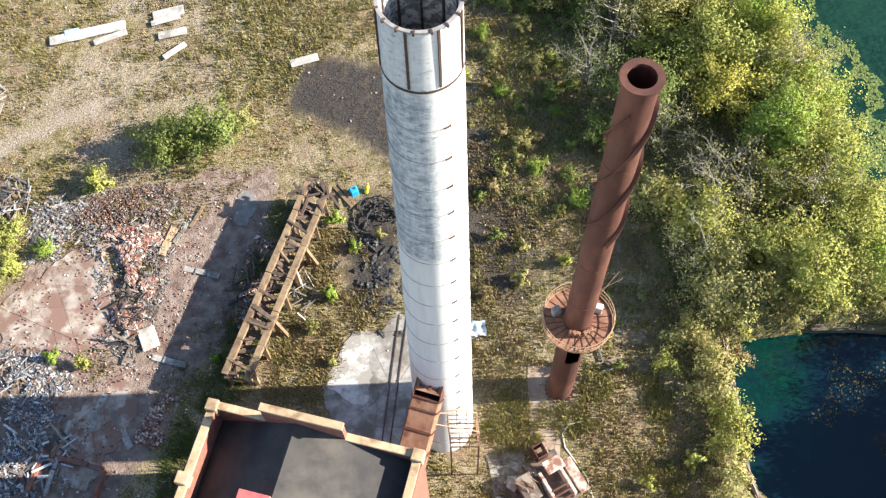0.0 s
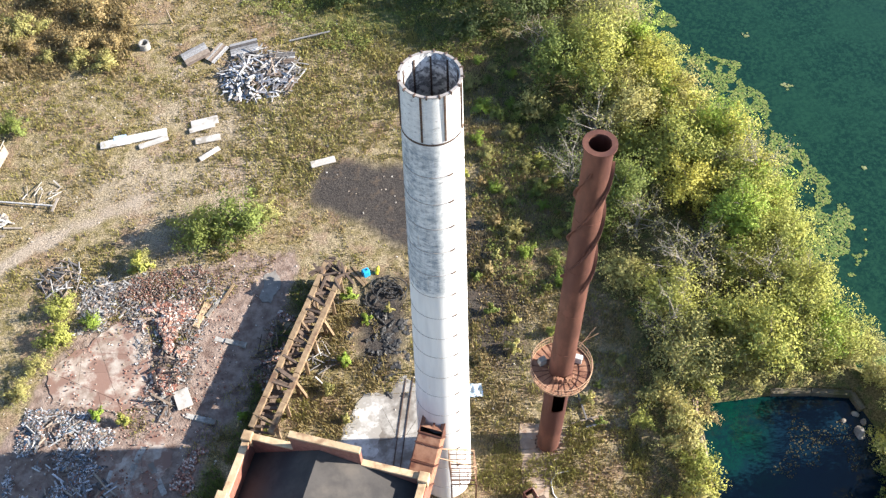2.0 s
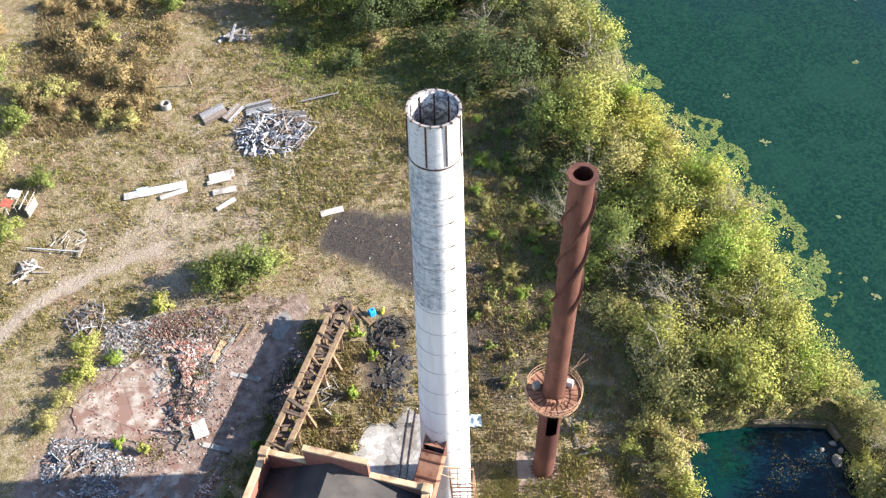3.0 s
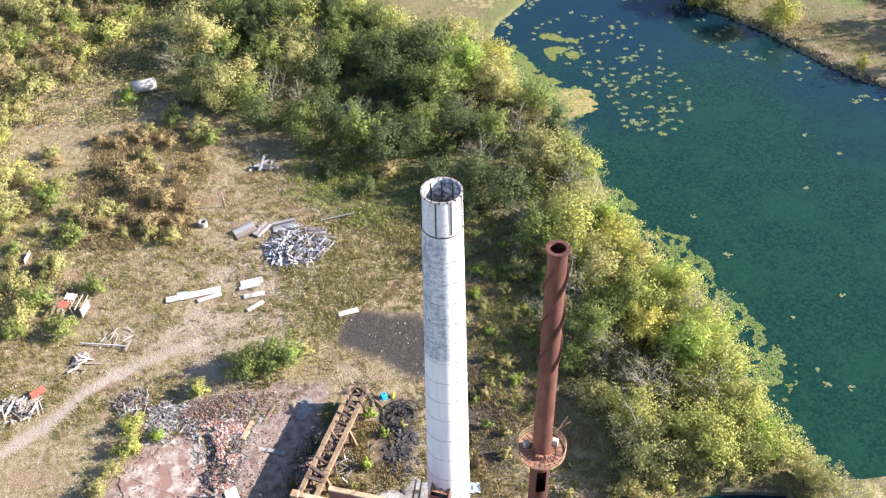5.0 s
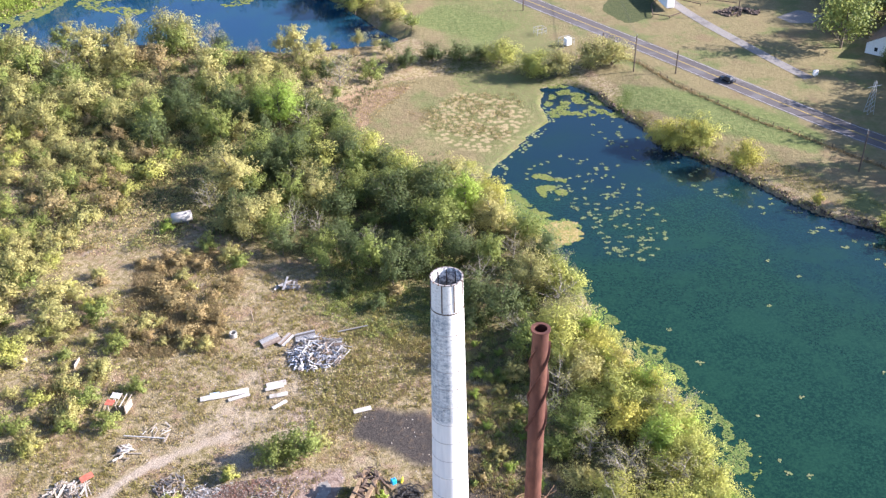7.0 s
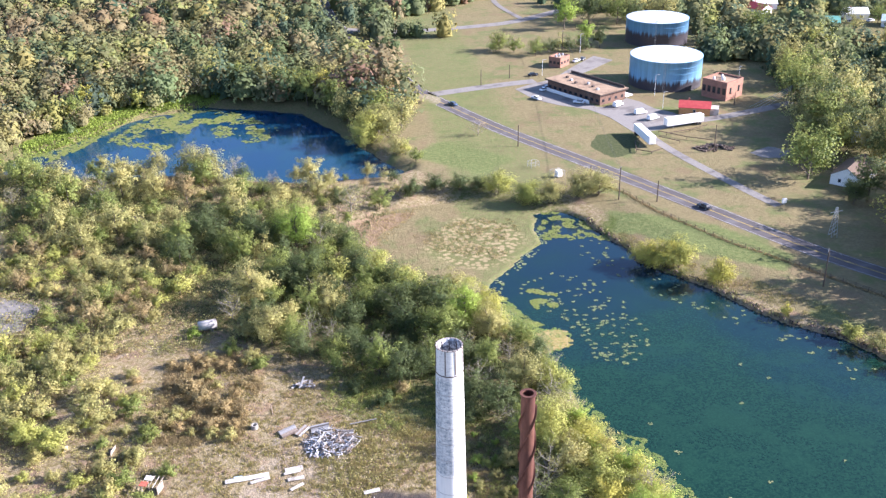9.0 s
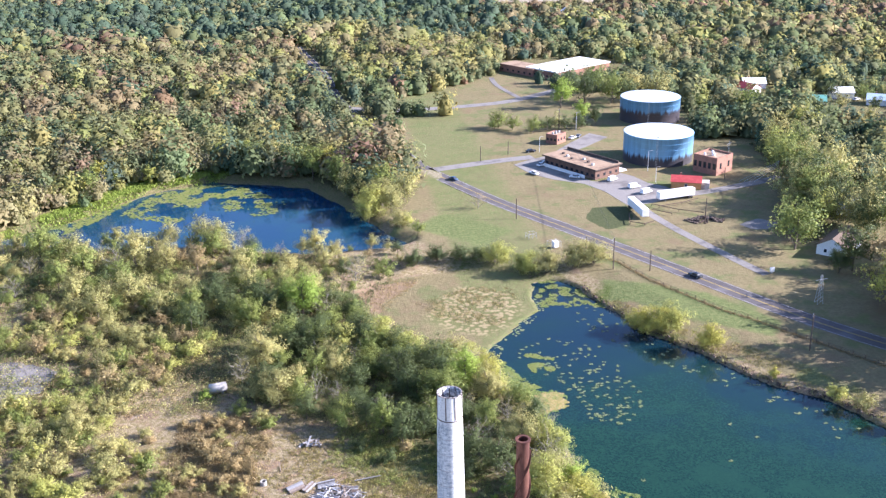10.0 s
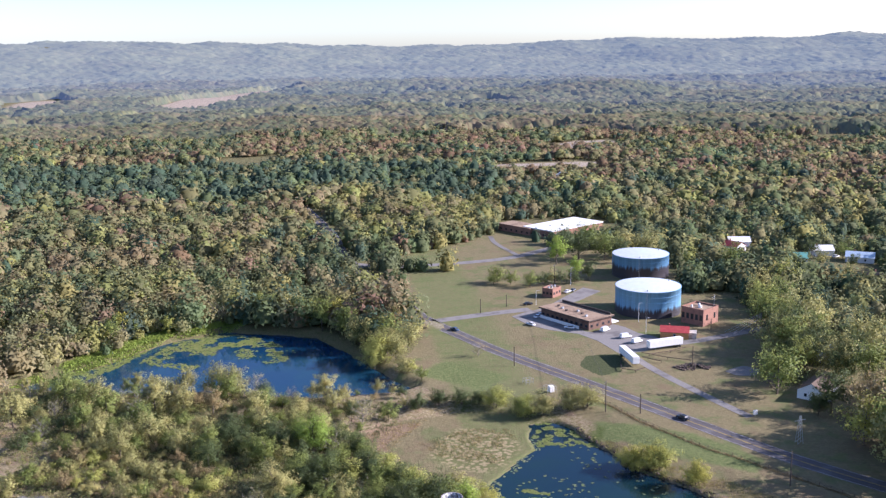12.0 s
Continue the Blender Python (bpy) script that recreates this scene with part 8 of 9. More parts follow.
flat_block("school_building", "low brick wing with tan roof", "building", 112, 492, 34, 14, 30, 4.6, M_brick2, M_tanroof, M_brick2, 0.3, 4, 6)
for x, y, rz, L, W, m, lab in ((183, 404, 20, 7, 4.5, M_metalroof, "grey"), (187, 391, 70, 9, 5, M_whiteroof, "white"), (197, 394, 70, 8, 4, M_metalroof, "pale")):
    gable_house("small %s metal storage shed behind a tank" % lab, x, y, rz, L, W, 2.4, 3.6, M_steel, m, 1)


def trailer(x0, y0, x1, y1):
    a = math.degrees(math.atan2(y1 - y0, x1 - x0))
    t = thing("semi_trailer", "white box semi-trailer parked on asphalt", "trailer", pose((x0 + x1) / 2, (y0 + y1) / 2, 0.06, 0, 0, a), "parked trailers")
    L = 16.0
    bm = bmesh.new()
    box(bm, (0, 0, 2.65), (L, 2.6, 2.85), bevel=0.06)
    part("box_body", bm, M_siding, t, "white ribbed box")
    for k in range(16):
        for s in (-1.31, 1.31):
            bm = bmesh.new()
            box(bm, (-L / 2 + 0.5 + k, s, 2.65), (0.06, 0.04, 2.7))
            part("rib", bm, M_siding, t)
    bm = bmesh.new()
    box(bm, (0, 0, 1.1), (L - 0.4, 1.0, 0.3))
    part("chassis", bm, M_brown, t)
    for x in (-L / 2 + 1.4, -L / 2 + 2.7):
        for s in (-1.05, 1.05):
            bm = bmesh.new()
            tube(bm, [(x, s - 0.25, 0.5), (x, s + 0.25, 0.5)], [0.5, 0.5], 16)
            part("wheel", bm, M_tyre, t)
    for s in (-0.8, 0.8):
        bm = bmesh.new()
        box(bm, (L / 2 - 3, s, 0.55), (0.14, 0.14, 1.1))
        part("landing_leg", bm, M_steel, t)
    return t


trailer(126.3, 241.0, 109.6, 236.9)
trailer(98.0, 233.2, 98.9, 217.4)


def make_car(paint, van=False):
    t = thing("car", "", "car")
    L, W, H = (5.4, 2.0, 2.1) if van else (4.7, 1.85, 1.5)
    bm = bmesh.new()
    box(bm, (0, 0, 0.62), (L, W, 0.66), bevel=0.14)
    part("body", bm, CAR[paint], t, "", True)
    bm = bmesh.new()
    vs = bmesh.ops.create_cube(bm, size=1.0, matrix=pose(-0.35 if not van else -0.6, 0, 0.9 + (H - 0.95) / 2) @ Matrix.Diagonal((L * (0.52 if not van else 0.76), W * 0.9, H - 0.95, 1)))["verts"]
    for v in vs:
        if v.co.z > 1.1:
            v.co.x *= 0.78 if not van else 0.92
            v.co.y *= 0.84
    bmesh.ops.bevel(bm, geom=bm.edges[:], offset=0.06, segments=2, affect='EDGES')
    cab = part("cabin", bm, M_glass if not van else CAR[paint], t, "dark glass cabin")
    bm = bmesh.new()
    box(bm, (-0.35 if not van else -0.6, 0, H - 0.02), (L * (0.36 if not van else 0.66), W * 0.72, 0.06), bevel=0.02)
    part("roof_panel", bm, CAR[paint], cab)
    if van:
        bm = bmesh.new()
        box(bm, (L * 0.265, 0, 1.45), (0.5, W * 0.8, 0.5), bevel=0.05)
        part("windscreen", bm, M_glass, t)
    for x in (-L * 0.3, L * 0.31):
        for s in (-W / 2 + 0.1, W / 2 - 0.1):
            bm = bmesh.new()
            tube(bm, [(x, s - 0.11, 0.33), (x, s + 0.11, 0.33)], [0.33, 0.33], 14)
            w = part("wheel", bm, M_tyre, t)
            bm = bmesh.new()
            o = 0.12 if s > 0 else -0.12
            tube(bm, [(x, s + o - 0.01, 0.33), (x, s + o + 0.01, 0.33)], [0.2, 0.2], 10)
            part("rim", bm, M_steel, w)
    for s in (-0.6, 0.6):
        bm = bmesh.new()
        box(bm, (L / 2 - 0.03, s, 0.7), (0.1, 0.3, 0.16))
        part("headlight", bm, M_whiteroof, t)
    return t


CARS = {}
for paint, van, x, y, rz, lab in (("white", False, 70.0, 282.0, 120, "white pickup car parked on asphalt"), ("white", False, 76.0, 294.0, 30, "white car parked beside an office"), ("white", False, 77.6, 296.8, 30, "white car parked beside an office"), ("white", False, 86.0, 273.8, 150, "white car parked beside an office"),
                                  ("white", True, 100.5, 267.5, 40, "white van parked beside an office"), ("white", True, 106.3, 256.1, 20, "white van parked on asphalt"), ("white", True, 109.0, 248.5, 30, "white van parked on asphalt"), ("black", False, 75.8, 317.4, 10, "black car parked on the entrance drive"),
                                  ("white", False, 100.4, 337.8, 40, "white car parked behind a valve house"), ("grey", False, 104.0, 340.5, 60, "grey car parked behind a valve house"), ("black", False, 97.8, 161.7, 121, "dark car driving on the road"), ("blue", False, 34.9, 279.5, 121, "dark blue car on the road"),
                                  ("grey", False, 151.5, 168.6, 10, "grey car parked beside a house"), ("black", False, 148.6, 165.8, 20, "black car parked beside a house"), ("white", True, 158.5, 133.0, 60, "white van parked under a tree"), ("grey", False, 153, 290, 30, "grey car behind a pump house"), ("white", False, 191, 386, 60, "white car beside storage sheds"),
                                  ("white", True, 160, 470, 20, "white van on a far lot"), ("white", False, 168, 466, 20, "white car on a far lot"), ("white", False, 274, 392, 20, "white car beside a cottage"), ("grey", False, 262, 392, 20, "grey car beside a cottage")):
    z = 0.075 if (abs(x - 97.8) < 1 or abs(x - 34.9) < 1) else max(0.06, gz_at(x, y))
    if (paint, van) not in CARS:
        CARS[paint, van] = c = make_car(paint, van)
        c.matrix_basis = pose(x, y, z, 0, 0, rz)
    else:
        c = copy_thing(CARS[paint, van], pose(x, y, z, 0, 0, rz))
    tagged(c, lab, "car", "cars")


def utility_pole(x, y, h, arms=1, rz=60, lean=0.0):
    t = thing("utility_pole", "weathered wooden utility pole on grass" if arms else "plain wooden pole on grass", "pole", pose(x, y, gz_at(x, y), 0, lean, rz), "utility poles")
    bm = bmesh.new()
    tube(bm, [(0, 0, -0.3), (0, 0, h)], [0.2, 0.14], 10)
    part("pole", bm, M_pole, t)
    for k in range(arms):
        arm = piece("crossarm", t, M_pole, (-1.25, 0.14, h - 0.35 - k), (1.25, 0.14, h - 0.35 - k), 0.12, 0.14)
        for s in (-1.1, -0.5, 0.5, 1.1):
            bm = bmesh.new()
            tube(bm, [(s, 0.14, h - 0.28 - k), (s, 0.14, h - 0.05 - k)], [0.05, 0.07], 8)
            part("insulator", bm, M_steel, t)
    return t


for x, y, h, arms in ((74, 172.4, 10.8, 2), (109.9, 107.7, 10.6, 1), (52, 226.4, 8.0, 0), (85.3, 169.1, 7.0, 0), (136.0, 95.5, 10.0, 1), (70.2, 193, 4.0, 0), (166.4, 253.7, 9.5, 0), (50.6, 306.3, 7.0, 0), (64.9, 316.1, 6.0, 0), (98.4, 358.5, 10.0, 1), (118.9, 209.6, 10.0, 0), (147, 262, 5.0, 0)):
    utility_pole(x, y, h, arms)
for x, y, h in ((119.4, 279.1, 8.6), (117.3, 261.8, 6.5), (106, 353.4, 9.0), (79.7, 316.7, 7.0)):
    t = thing("street_lamp", "slim pale steel lamp post on grass", "lamp post", pose(x, y, gz_at(x, y)), "lamp posts")
    bm = bmesh.new()
    tube(bm, [(0, 0, 0), (0, 0, h), (0.3, 0, h + 0.25), (1.2, 0, h + 0.35)], [0.11, 0.08, 0.06, 0.05], 8)
    part("post", bm, M_siding, t)
    bm = bmesh.new()
    box(bm, (1.4, 0, h + 0.33), (0.6, 0.28, 0.14), bevel=0.03)
    part("lamp_head", bm, M_steel, t)
t = thing("guy_wires", "fan of pale guy cables from a pole", "cable", pose(0, 0, 0))
for k in range(4):
    bm = bmesh.new()
    tube(bm, [(166.4, 253.7, 9.2 - 0.6 * k), (151 + 2 * k, 256.5 - 0.5 * k, 0.4)], [0.05, 0.05], 5)
    part("cable", bm, M_steel, t)
for a, b in (((74, 172.4), (109.9, 107.7)), ((109.9, 107.7), (136.0, 95.5)), ((74, 172.4), (98.4, 358.5))):
    t = thing("power_line", "thin sagging power lines between poles", "cable", pose(0, 0, 0), "power lines")
    for s in (-0.9, 0, 0.9):
        pts = []
        for k in range(13):
            u = k / 12
            pts.append((a[0] + (b[0] - a[0]) * u + s * 0.5, a[1] + (b[1] - a[1]) * u + s * 0.85, 10.3 - 4.4 * u * (1 - u)))
        bm = bmesh.new()
        tube(bm, pts, [0.018] * 13, 4)
        part("cable", bm, M_hose, t)
t = thing("lattice_tower", "small grey steel lattice mast by the road", "tower", pose(126.6, 136.5, 0.1))
for k in range(7):
    z0, z1 = 1.3 * k, 1.3 * (k + 1)
    w0, w1 = 0.9 - 0.1 * k, 0.9 - 0.1 * (k + 1)
    for sx, sy in ((1, 1), (1, -1), (-1, 1), (-1, -1)):
        piece("leg", t, M_steel, (sx * w0, sy * w0, z0), (sx * w1, sy * w1, z1), 0.09, 0.09)
    for s in (-1, 1):
        piece("brace", t, M_steel, (-w0, s * w0, z0), (w1, s * w1, z1), 0.06, 0.06)
        piece("brace", t, M_steel, (s * w0, w0, z0), (s * w1, -w1, z1), 0.06, 0.06)
piece("crossarm", t, M_steel, (-1.8, 0, 7.4), (1.8, 0, 7.9), 0.1, 0.1)
# fence beside the road
t = thing("fence", "overgrown dark wire fence along the road", "fence", pose(0, 0, 0))
FL = [(70, 188), (77.2, 178), (82.7, 162), (88.5, 151), (96.7, 136.3), (102, 130), (114, 112), (124, 98), (140, 78)]
for a, b in zip(FL, FL[1:]):
    k = max(1, int(math.hypot(b[0] - a[0], b[1] - a[1]) / 3))
    for i in range(k):
        p = (a[0] + (b[0] - a[0]) * i / k, a[1] + (b[1] - a[1]) * i / k)
        q = (a[0] + (b[0] - a[0]) * (i + 1) / k, a[1] + (b[1] - a[1]) * (i + 1) / k)
        piece("post", t, M_timberdark, (*p, 0), (*p, 1.3), 0.12, 0.12)
        for z in (0.4, 0.8, 1.15):
            piece("wire", t, M_timberdark, (*p, z), (*q, z), 0.05, 0.05)
t = thing("pump_cage", "white caged pump unit on bare ground", "pump", pose(59.2, 194.2, 0.2, 0, 0, 20))
bm = bmesh.new()
box(bm, (0.5, 0, 1.2), (1.8, 1.8, 2.2), bevel=0.06)
part("cabinet", bm, M_siding, t)
for sx in (-1.9, 1.9):
    for sy in (-1.5, 1.5):
        piece("post", t, M_steel, (sx, sy, 0), (sx, sy, 2.4), 0.08, 0.08)
for z in (1.2, 2.4):
    for a, b in (((-1.9, -1.5), (1.9, -1.5)), ((1.9, -1.5), (1.9, 1.5)), ((1.9, 1.5), (-1.9, 1.5)), ((-1.9, 1.5), (-1.9, -1.5))):
        piece("rail", t, M_steel, (*a, z), (*b, z), 0.06, 0.06)
t = thing("pump_cage", "grey caged valve unit on bare ground", "pump", pose(53.2, 204.7, 0.2, 0, 0, 20))
for sx in (-1.6, 0, 1.6):
    for sy in (-1.2, 1.2):
        piece("post", t, M_steel, (sx, sy, 0), (sx, sy, 2.0), 0.08, 0.08)
for z in (0.8, 2.0):
    for a, b in (((-1.6, -1.2), (1.6, -1.2)), ((1.6, -1.2), (1.6, 1.2)), ((1.6, 1.2), (-1.6, 1.2)), ((-1.6, 1.2), (-1.6, -1.2))):
        piece("rail", t, M_steel, (*a, z), (*b, z), 0.06, 0.06)
t = thing("sign_box", "small white box sign on a post", "sign", pose(122.8, 160.6, 0.2, 0, 0, 10))
bm = bmesh.new()
box(bm, (0, 0, 1.2), (1.5, 0.5, 1.5), bevel=0.04)
part("panel", bm, M_siding, t)
bm = bmesh.new()
box(bm, (0, 0, 0.25), (0.2, 0.2, 0.6))
part("post", bm, M_steel, t)
# pipework yard by the trailers
t = thing("pipe_rack", "dark steel pipework and rails beside trailers", "pipework", pose(0, 0, 0.2))
for a, b in (((92, 213.5), (94, 222)), ((94, 222), (97, 226)), ((92, 213.5), (96.5, 210.5)), ((96.5, 210.5), (101, 213)), ((106, 232), (114, 224)), ((114, 224), (122, 219)), ((108, 229), (118, 232)), ((118, 232), (126, 236)), ((110, 220), (104, 226))):
    piece("pipe", t, M_hoop, (*a, 0.9), (*b, 0.9), 0.22, 0.22)
    piece("leg", t, M_hoop, (*a, 0), (*a, 0.9), 0.15, 0.15)
rubble("brush_heap", "low heap of brown brush and earth", "brush", [(112, 214), (120, 218), (128, 214), (126, 210), (116, 210)], 260, 0.2, 0.9, M_darkbits, 0.8, 41)


# ---- lily pads and algae ----
def pads(name, label, poly, n, lo, hi, seed, material, clump=0.35, thr=0.45):
    rng = np.random.default_rng(seed)
    p = points_in(poly, int(n * 2.2), rng)
    k = (fbm(p[:, 0], p[:, 1], clump, 3, seed) > thr) & (sdist(poly, p[:, 0], p[:, 1]) + (fbm(p[:, 0], p[:, 1], 0.3, 3, seed + 9) - 0.35) * 5.0 < 0)
    p = p[k][:n]
    n = len(p)
    r = rng.uniform(lo, hi, n)
    a = np.arange(6) * math.pi / 3 + rng.random((n, 1)) * 6.28
    rad = r[:, None] * rng.uniform(0.75, 1.15, (n, 6))
    z = WATER + 0.015 + rng.random((n, 6)) * 0.05
    v = np.stack([p[:, :1] + rad * np.cos(a), p[:, 1:] + rad * np.sin(a), z], -1)
    v = v.reshape(-1, 3)
    f = np.array([(0, i + 1, i + 2) for i in range(4)])
    return tagged(new(name, np_mesh(name, v, (f[None] + 6 * np.arange(n)[:, None, None]).reshape(-1, 3), material)), label, "water plants", kind="stuff")


def pad_clumps(name, label, poly, n, seed):
    """Small groups of pads."""
    rng = np.random.default_rng(seed)
    c = points_in(poly, n, rng)
    k = rng.integers(5, 16, n)
    p = np.repeat(c, k, axis=0) + rng.normal(size=(k.sum(), 2)) * np.array([0.26, 0.22])
    m = len(p)
    a = np.arange(6) * math.pi / 3 + rng.random((m, 1)) * 6.28
    rad = rng.uniform(0.1, 0.25, (m, 1)) * rng.uniform(0.8, 1.15, (m, 6))
    v = np.stack([p[:, :1] + rad * np.cos(a), p[:, 1:] + rad * np.sin(a), WATER + 0.015 + rng.random((m, 6)) * 0.06], -1)
    v = v.reshape(-1, 3)
    f = np.array([(0, i + 1, i + 2) for i in range(4)])
    return tagged(new(name, np_mesh(name, v, (f[None] + 6 * np.arange(m)[:, None, None]).reshape(-1, 3), M_strewn)), label, "water plants", kind="stuff")


M_pads = island_mat("lily_leaves", [(0.10, 0.155, 0.035), (0.14, 0.195, 0.05), (0.17, 0.205, 0.055), (0.08, 0.13, 0.035), (0.20, 0.21, 0.07)], 0.5)
M_scum = island_mat("algae_scum", [(0.12, 0.145, 0.035), (0.15, 0.168, 0.042), (0.10, 0.135, 0.03), (0.175, 0.18, 0.06)], 0.8)
M_deadpads = island_mat("withered_lily_leaves", [(0.30, 0.22, 0.09), (0.24, 0.20, 0.07), (0.20, 0.20, 0.05), (0.34, 0.27, 0.13)], 0.8)
M_dullweed = island_mat("dull_pond_weed", [(0.06, 0.052, 0.03), (0.09, 0.078, 0.045), (0.05, 0.055, 0.03)], 0.8)
M_strewn = island_mat("strewn_lily_leaves", [(0.13, 0.165, 0.065), (0.165, 0.185, 0.08), (0.11, 0.145, 0.06), (0.19, 0.20, 0.10)], 0.5)
EDGE = [(34, 72), (39, 67), (41, 61), (43, 56), (46.5, 54), (49, 47), (48.5, 43), (51, 38), (53.5, 31), (53.5, 25), (51.5, 19), (47, 15), (43, 24), (40, 34), (36, 44), (33, 54), (33, 62)]
pads("lily_pads", "dense fringe of green lily pads along the bank", EDGE, 12000, 0.06, 0.17, 51, M_pads, 0.7, 0.46)
pads("lily_pads", "dense green lily pads by the dam", [(43.8, 9), (47.7, 13.8), (52, 9), (50, 5.6), (45.3, 5.4)], 1500, 0.06, 0.17, 52, M_pads, 1.1, 0.4)
pads("lily_pads", "mat of green lily pads near the pond head", [(22, 119), (26, 119.5), (31, 113), (33, 105), (38, 103), (41.4, 98.7), (40, 91.5), (35, 89.5), (29, 88), (24, 95), (21, 104)], 9000, 0.08, 0.2, 53, M_pads, 0.6, 0.45)
pads("withered_pads", "withered tan edge of a lily mat", [(33, 101), (41.4, 99.2), (40.5, 91), (32, 89)], 900, 0.2, 0.45, 54, M_deadpads, 0.3, 0.35)
pads("algae_mat", "yellow-green floating algae patches", [(24, 118), (29, 118.6), (33, 106), (38, 102.6), (34, 101), (28, 108)], 2600, 0.1, 0.32, 55, M_scum, 0.4, 0.47)
pads("algae_mat", "yellow-green algae raft on open water", [(31, 122), (36, 119), (41, 116), (43, 118), (38, 122), (33, 125)], 700, 0.1, 0.3, 65, M_scum, 0.3, 0.4)
pads("algae_mat", "small floating algae patches", [(30, 118), (40, 116), (42, 111), (36, 110)], 320, 0.2, 0.45, 56, M_scum, 0.4, 0.52)
pad_clumps("lily_pads", "scattered lily pad clumps on open water", [(40, 108), (48, 112), (58, 106), (60, 98), (58, 88), (52, 82), (44, 84), (43, 96)], 105, 57)
pad_clumps("lily_pads", "lily pad clumps among algae rafts", [(30, 122), (43, 131), (56, 126), (60, 108), (48, 110), (40, 106)], 55, 67)
pad_clumps("lily_pads", "scattered lily pads along the far shore", [(56, 150), (62, 150), (68, 136), (70, 124), (80, 114), (90, 98), (100, 84), (108, 72), (100, 70), (86, 92), (70, 112), (62, 124), (52, 140)], 80, 58)
pad_clumps("lily_pads", "thin lily pads strewn over open water", [(45, 60), (60, 85), (90, 80), (105, 66), (96, 40), (70, 12), (56, 20), (54, 40)], 13, 59)
pads("algae_mat", "pale algae rim along a mud flat", [(22, 122), (32, 138), (43, 152), (44, 162), (47, 160), (47, 149), (36, 134), (27, 119)], 160, 0.2, 0.5, 64, M_strewn, 0.3, 0.38)
pads("algae_mat", "algae choking the pond head", [(44, 152), (46, 168), (52, 174), (60, 168), (67, 156), (66, 147), (60, 150), (52, 150)], 2600, 0.12, 0.34, 60, M_scum, 0.45, 0.47)
pads("algae_mat", "algae rafts on a blue pond", [(-92, 290), (-63, 300), (-49, 289), (-31, 262), (-45, 250), (-60, 262), (-78, 246), (-100, 262)], 1900, 0.3, 0.8, 61, M_scum, 0.14, 0.535)
pads("algae_mat", "wide yellow-green algae raft by a marshy shore", [(-93, 290), (-84, 299), (-65, 298), (-54, 294), (-49, 284), (-67, 275), (-86, 277)], 900, 0.35, 0.9, 66, M_scum, 0.12, 0.4)
pads("algae_mat", "algae along a marshy shore", [(-143, 238), (-129, 249), (-114, 261), (-96, 287), (-104, 262), (-118, 240)], 900, 0.3, 0.8, 62, M_scum, 0.15, 0.5)
pads("algae_mat", "dull weed patches floating in a pool", [(37, 3), (43, 2), (42, -6), (33, -9), (32, -4)], 600, 0.03, 0.11, 63, M_dullweed, 0.4, 0.54)


# stones and weeds along the pond's east bank
EAST_SHORE = [(61, 163), (63.5, 152.5), (67, 144.8), (69, 132.6), (74, 126), (80, 119), (85, 112.4), (88, 105), (92, 98.5), (95, 93.5), (104, 87), (109.4, 77.6), (118, 62)]
rubble("stones", "dark stones along a pond bank", "stones", [(x - 0.4, y - 0.3) for x, y in EAST_SHORE] + [(x + 1.4, y + 0.9) for x, y in EAST_SHORE[::-1]], 420, 0.12, 0.5, M_darkbits, 0.0, 45)


# ---- grass tufts and weeds ----
def tufts(name, label, pts, hmin, hmax, blades, spread, material, seed, wide=1.0):
    rng = np.random.default_rng(seed)
    n = len(pts)
    z = height(pts[:, 0], pts[:, 1])
    h = rng.uniform(hmin, hmax, n)
    ang = rng.random((n, blades)) * 6.28
    lean = rng.uniform(0.1, 0.7, (n, blades))
    b0 = np.stack([pts[:, :1] + rng.normal(size=(n, blades)) * spread, pts[:, 1:] + rng.normal(size=(n, blades)) * spread, np.repeat(z[:, None] - 0.03, blades, 1)], -1)
    side = np.stack([-np.sin(ang), np.cos(ang), np.zeros_like(ang)], -1) * wide * (0.035 + 0.05 * rng.random((n, blades, 1)))
    tip = b0 + np.stack([np.cos(ang) * lean, np.sin(ang) * lean, np.full_like(ang, 1.0)], -1) * h[:, None, None] * rng.uniform(0.6, 1.1, (n, blades, 1))
    v = np.stack([b0 - side, b0 + side, tip], 2).reshape(-1, 3)
    out = np.repeat(unit(np.stack([np.cos(ang), np.sin(ang), np.full_like(ang, 1.0)], -1) * np.array([0.35, 0.35, 1.0]) + 0.3 * rng.normal(size=b0.shape)).reshape(-1, 3), 3, axis=0)
    return tagged(new(name, np_mesh(name, v, np.arange(len(v)).reshape(-1, 3), material, False, out)), label, "grass", kind="stuff")


def grass_spots(poly, n, seed, avoid, thr=0.45, scale=0.16):
    rng = np.random.default_rng(seed)
    p = points_in(poly, n * 3, rng)
    k = fbm(p[:, 0], p[:, 1], scale, 3, seed) > thr
    for a in avoid:
        k &= ~inside(a, p[:, 0], p[:, 1])
    return p[k][:n]


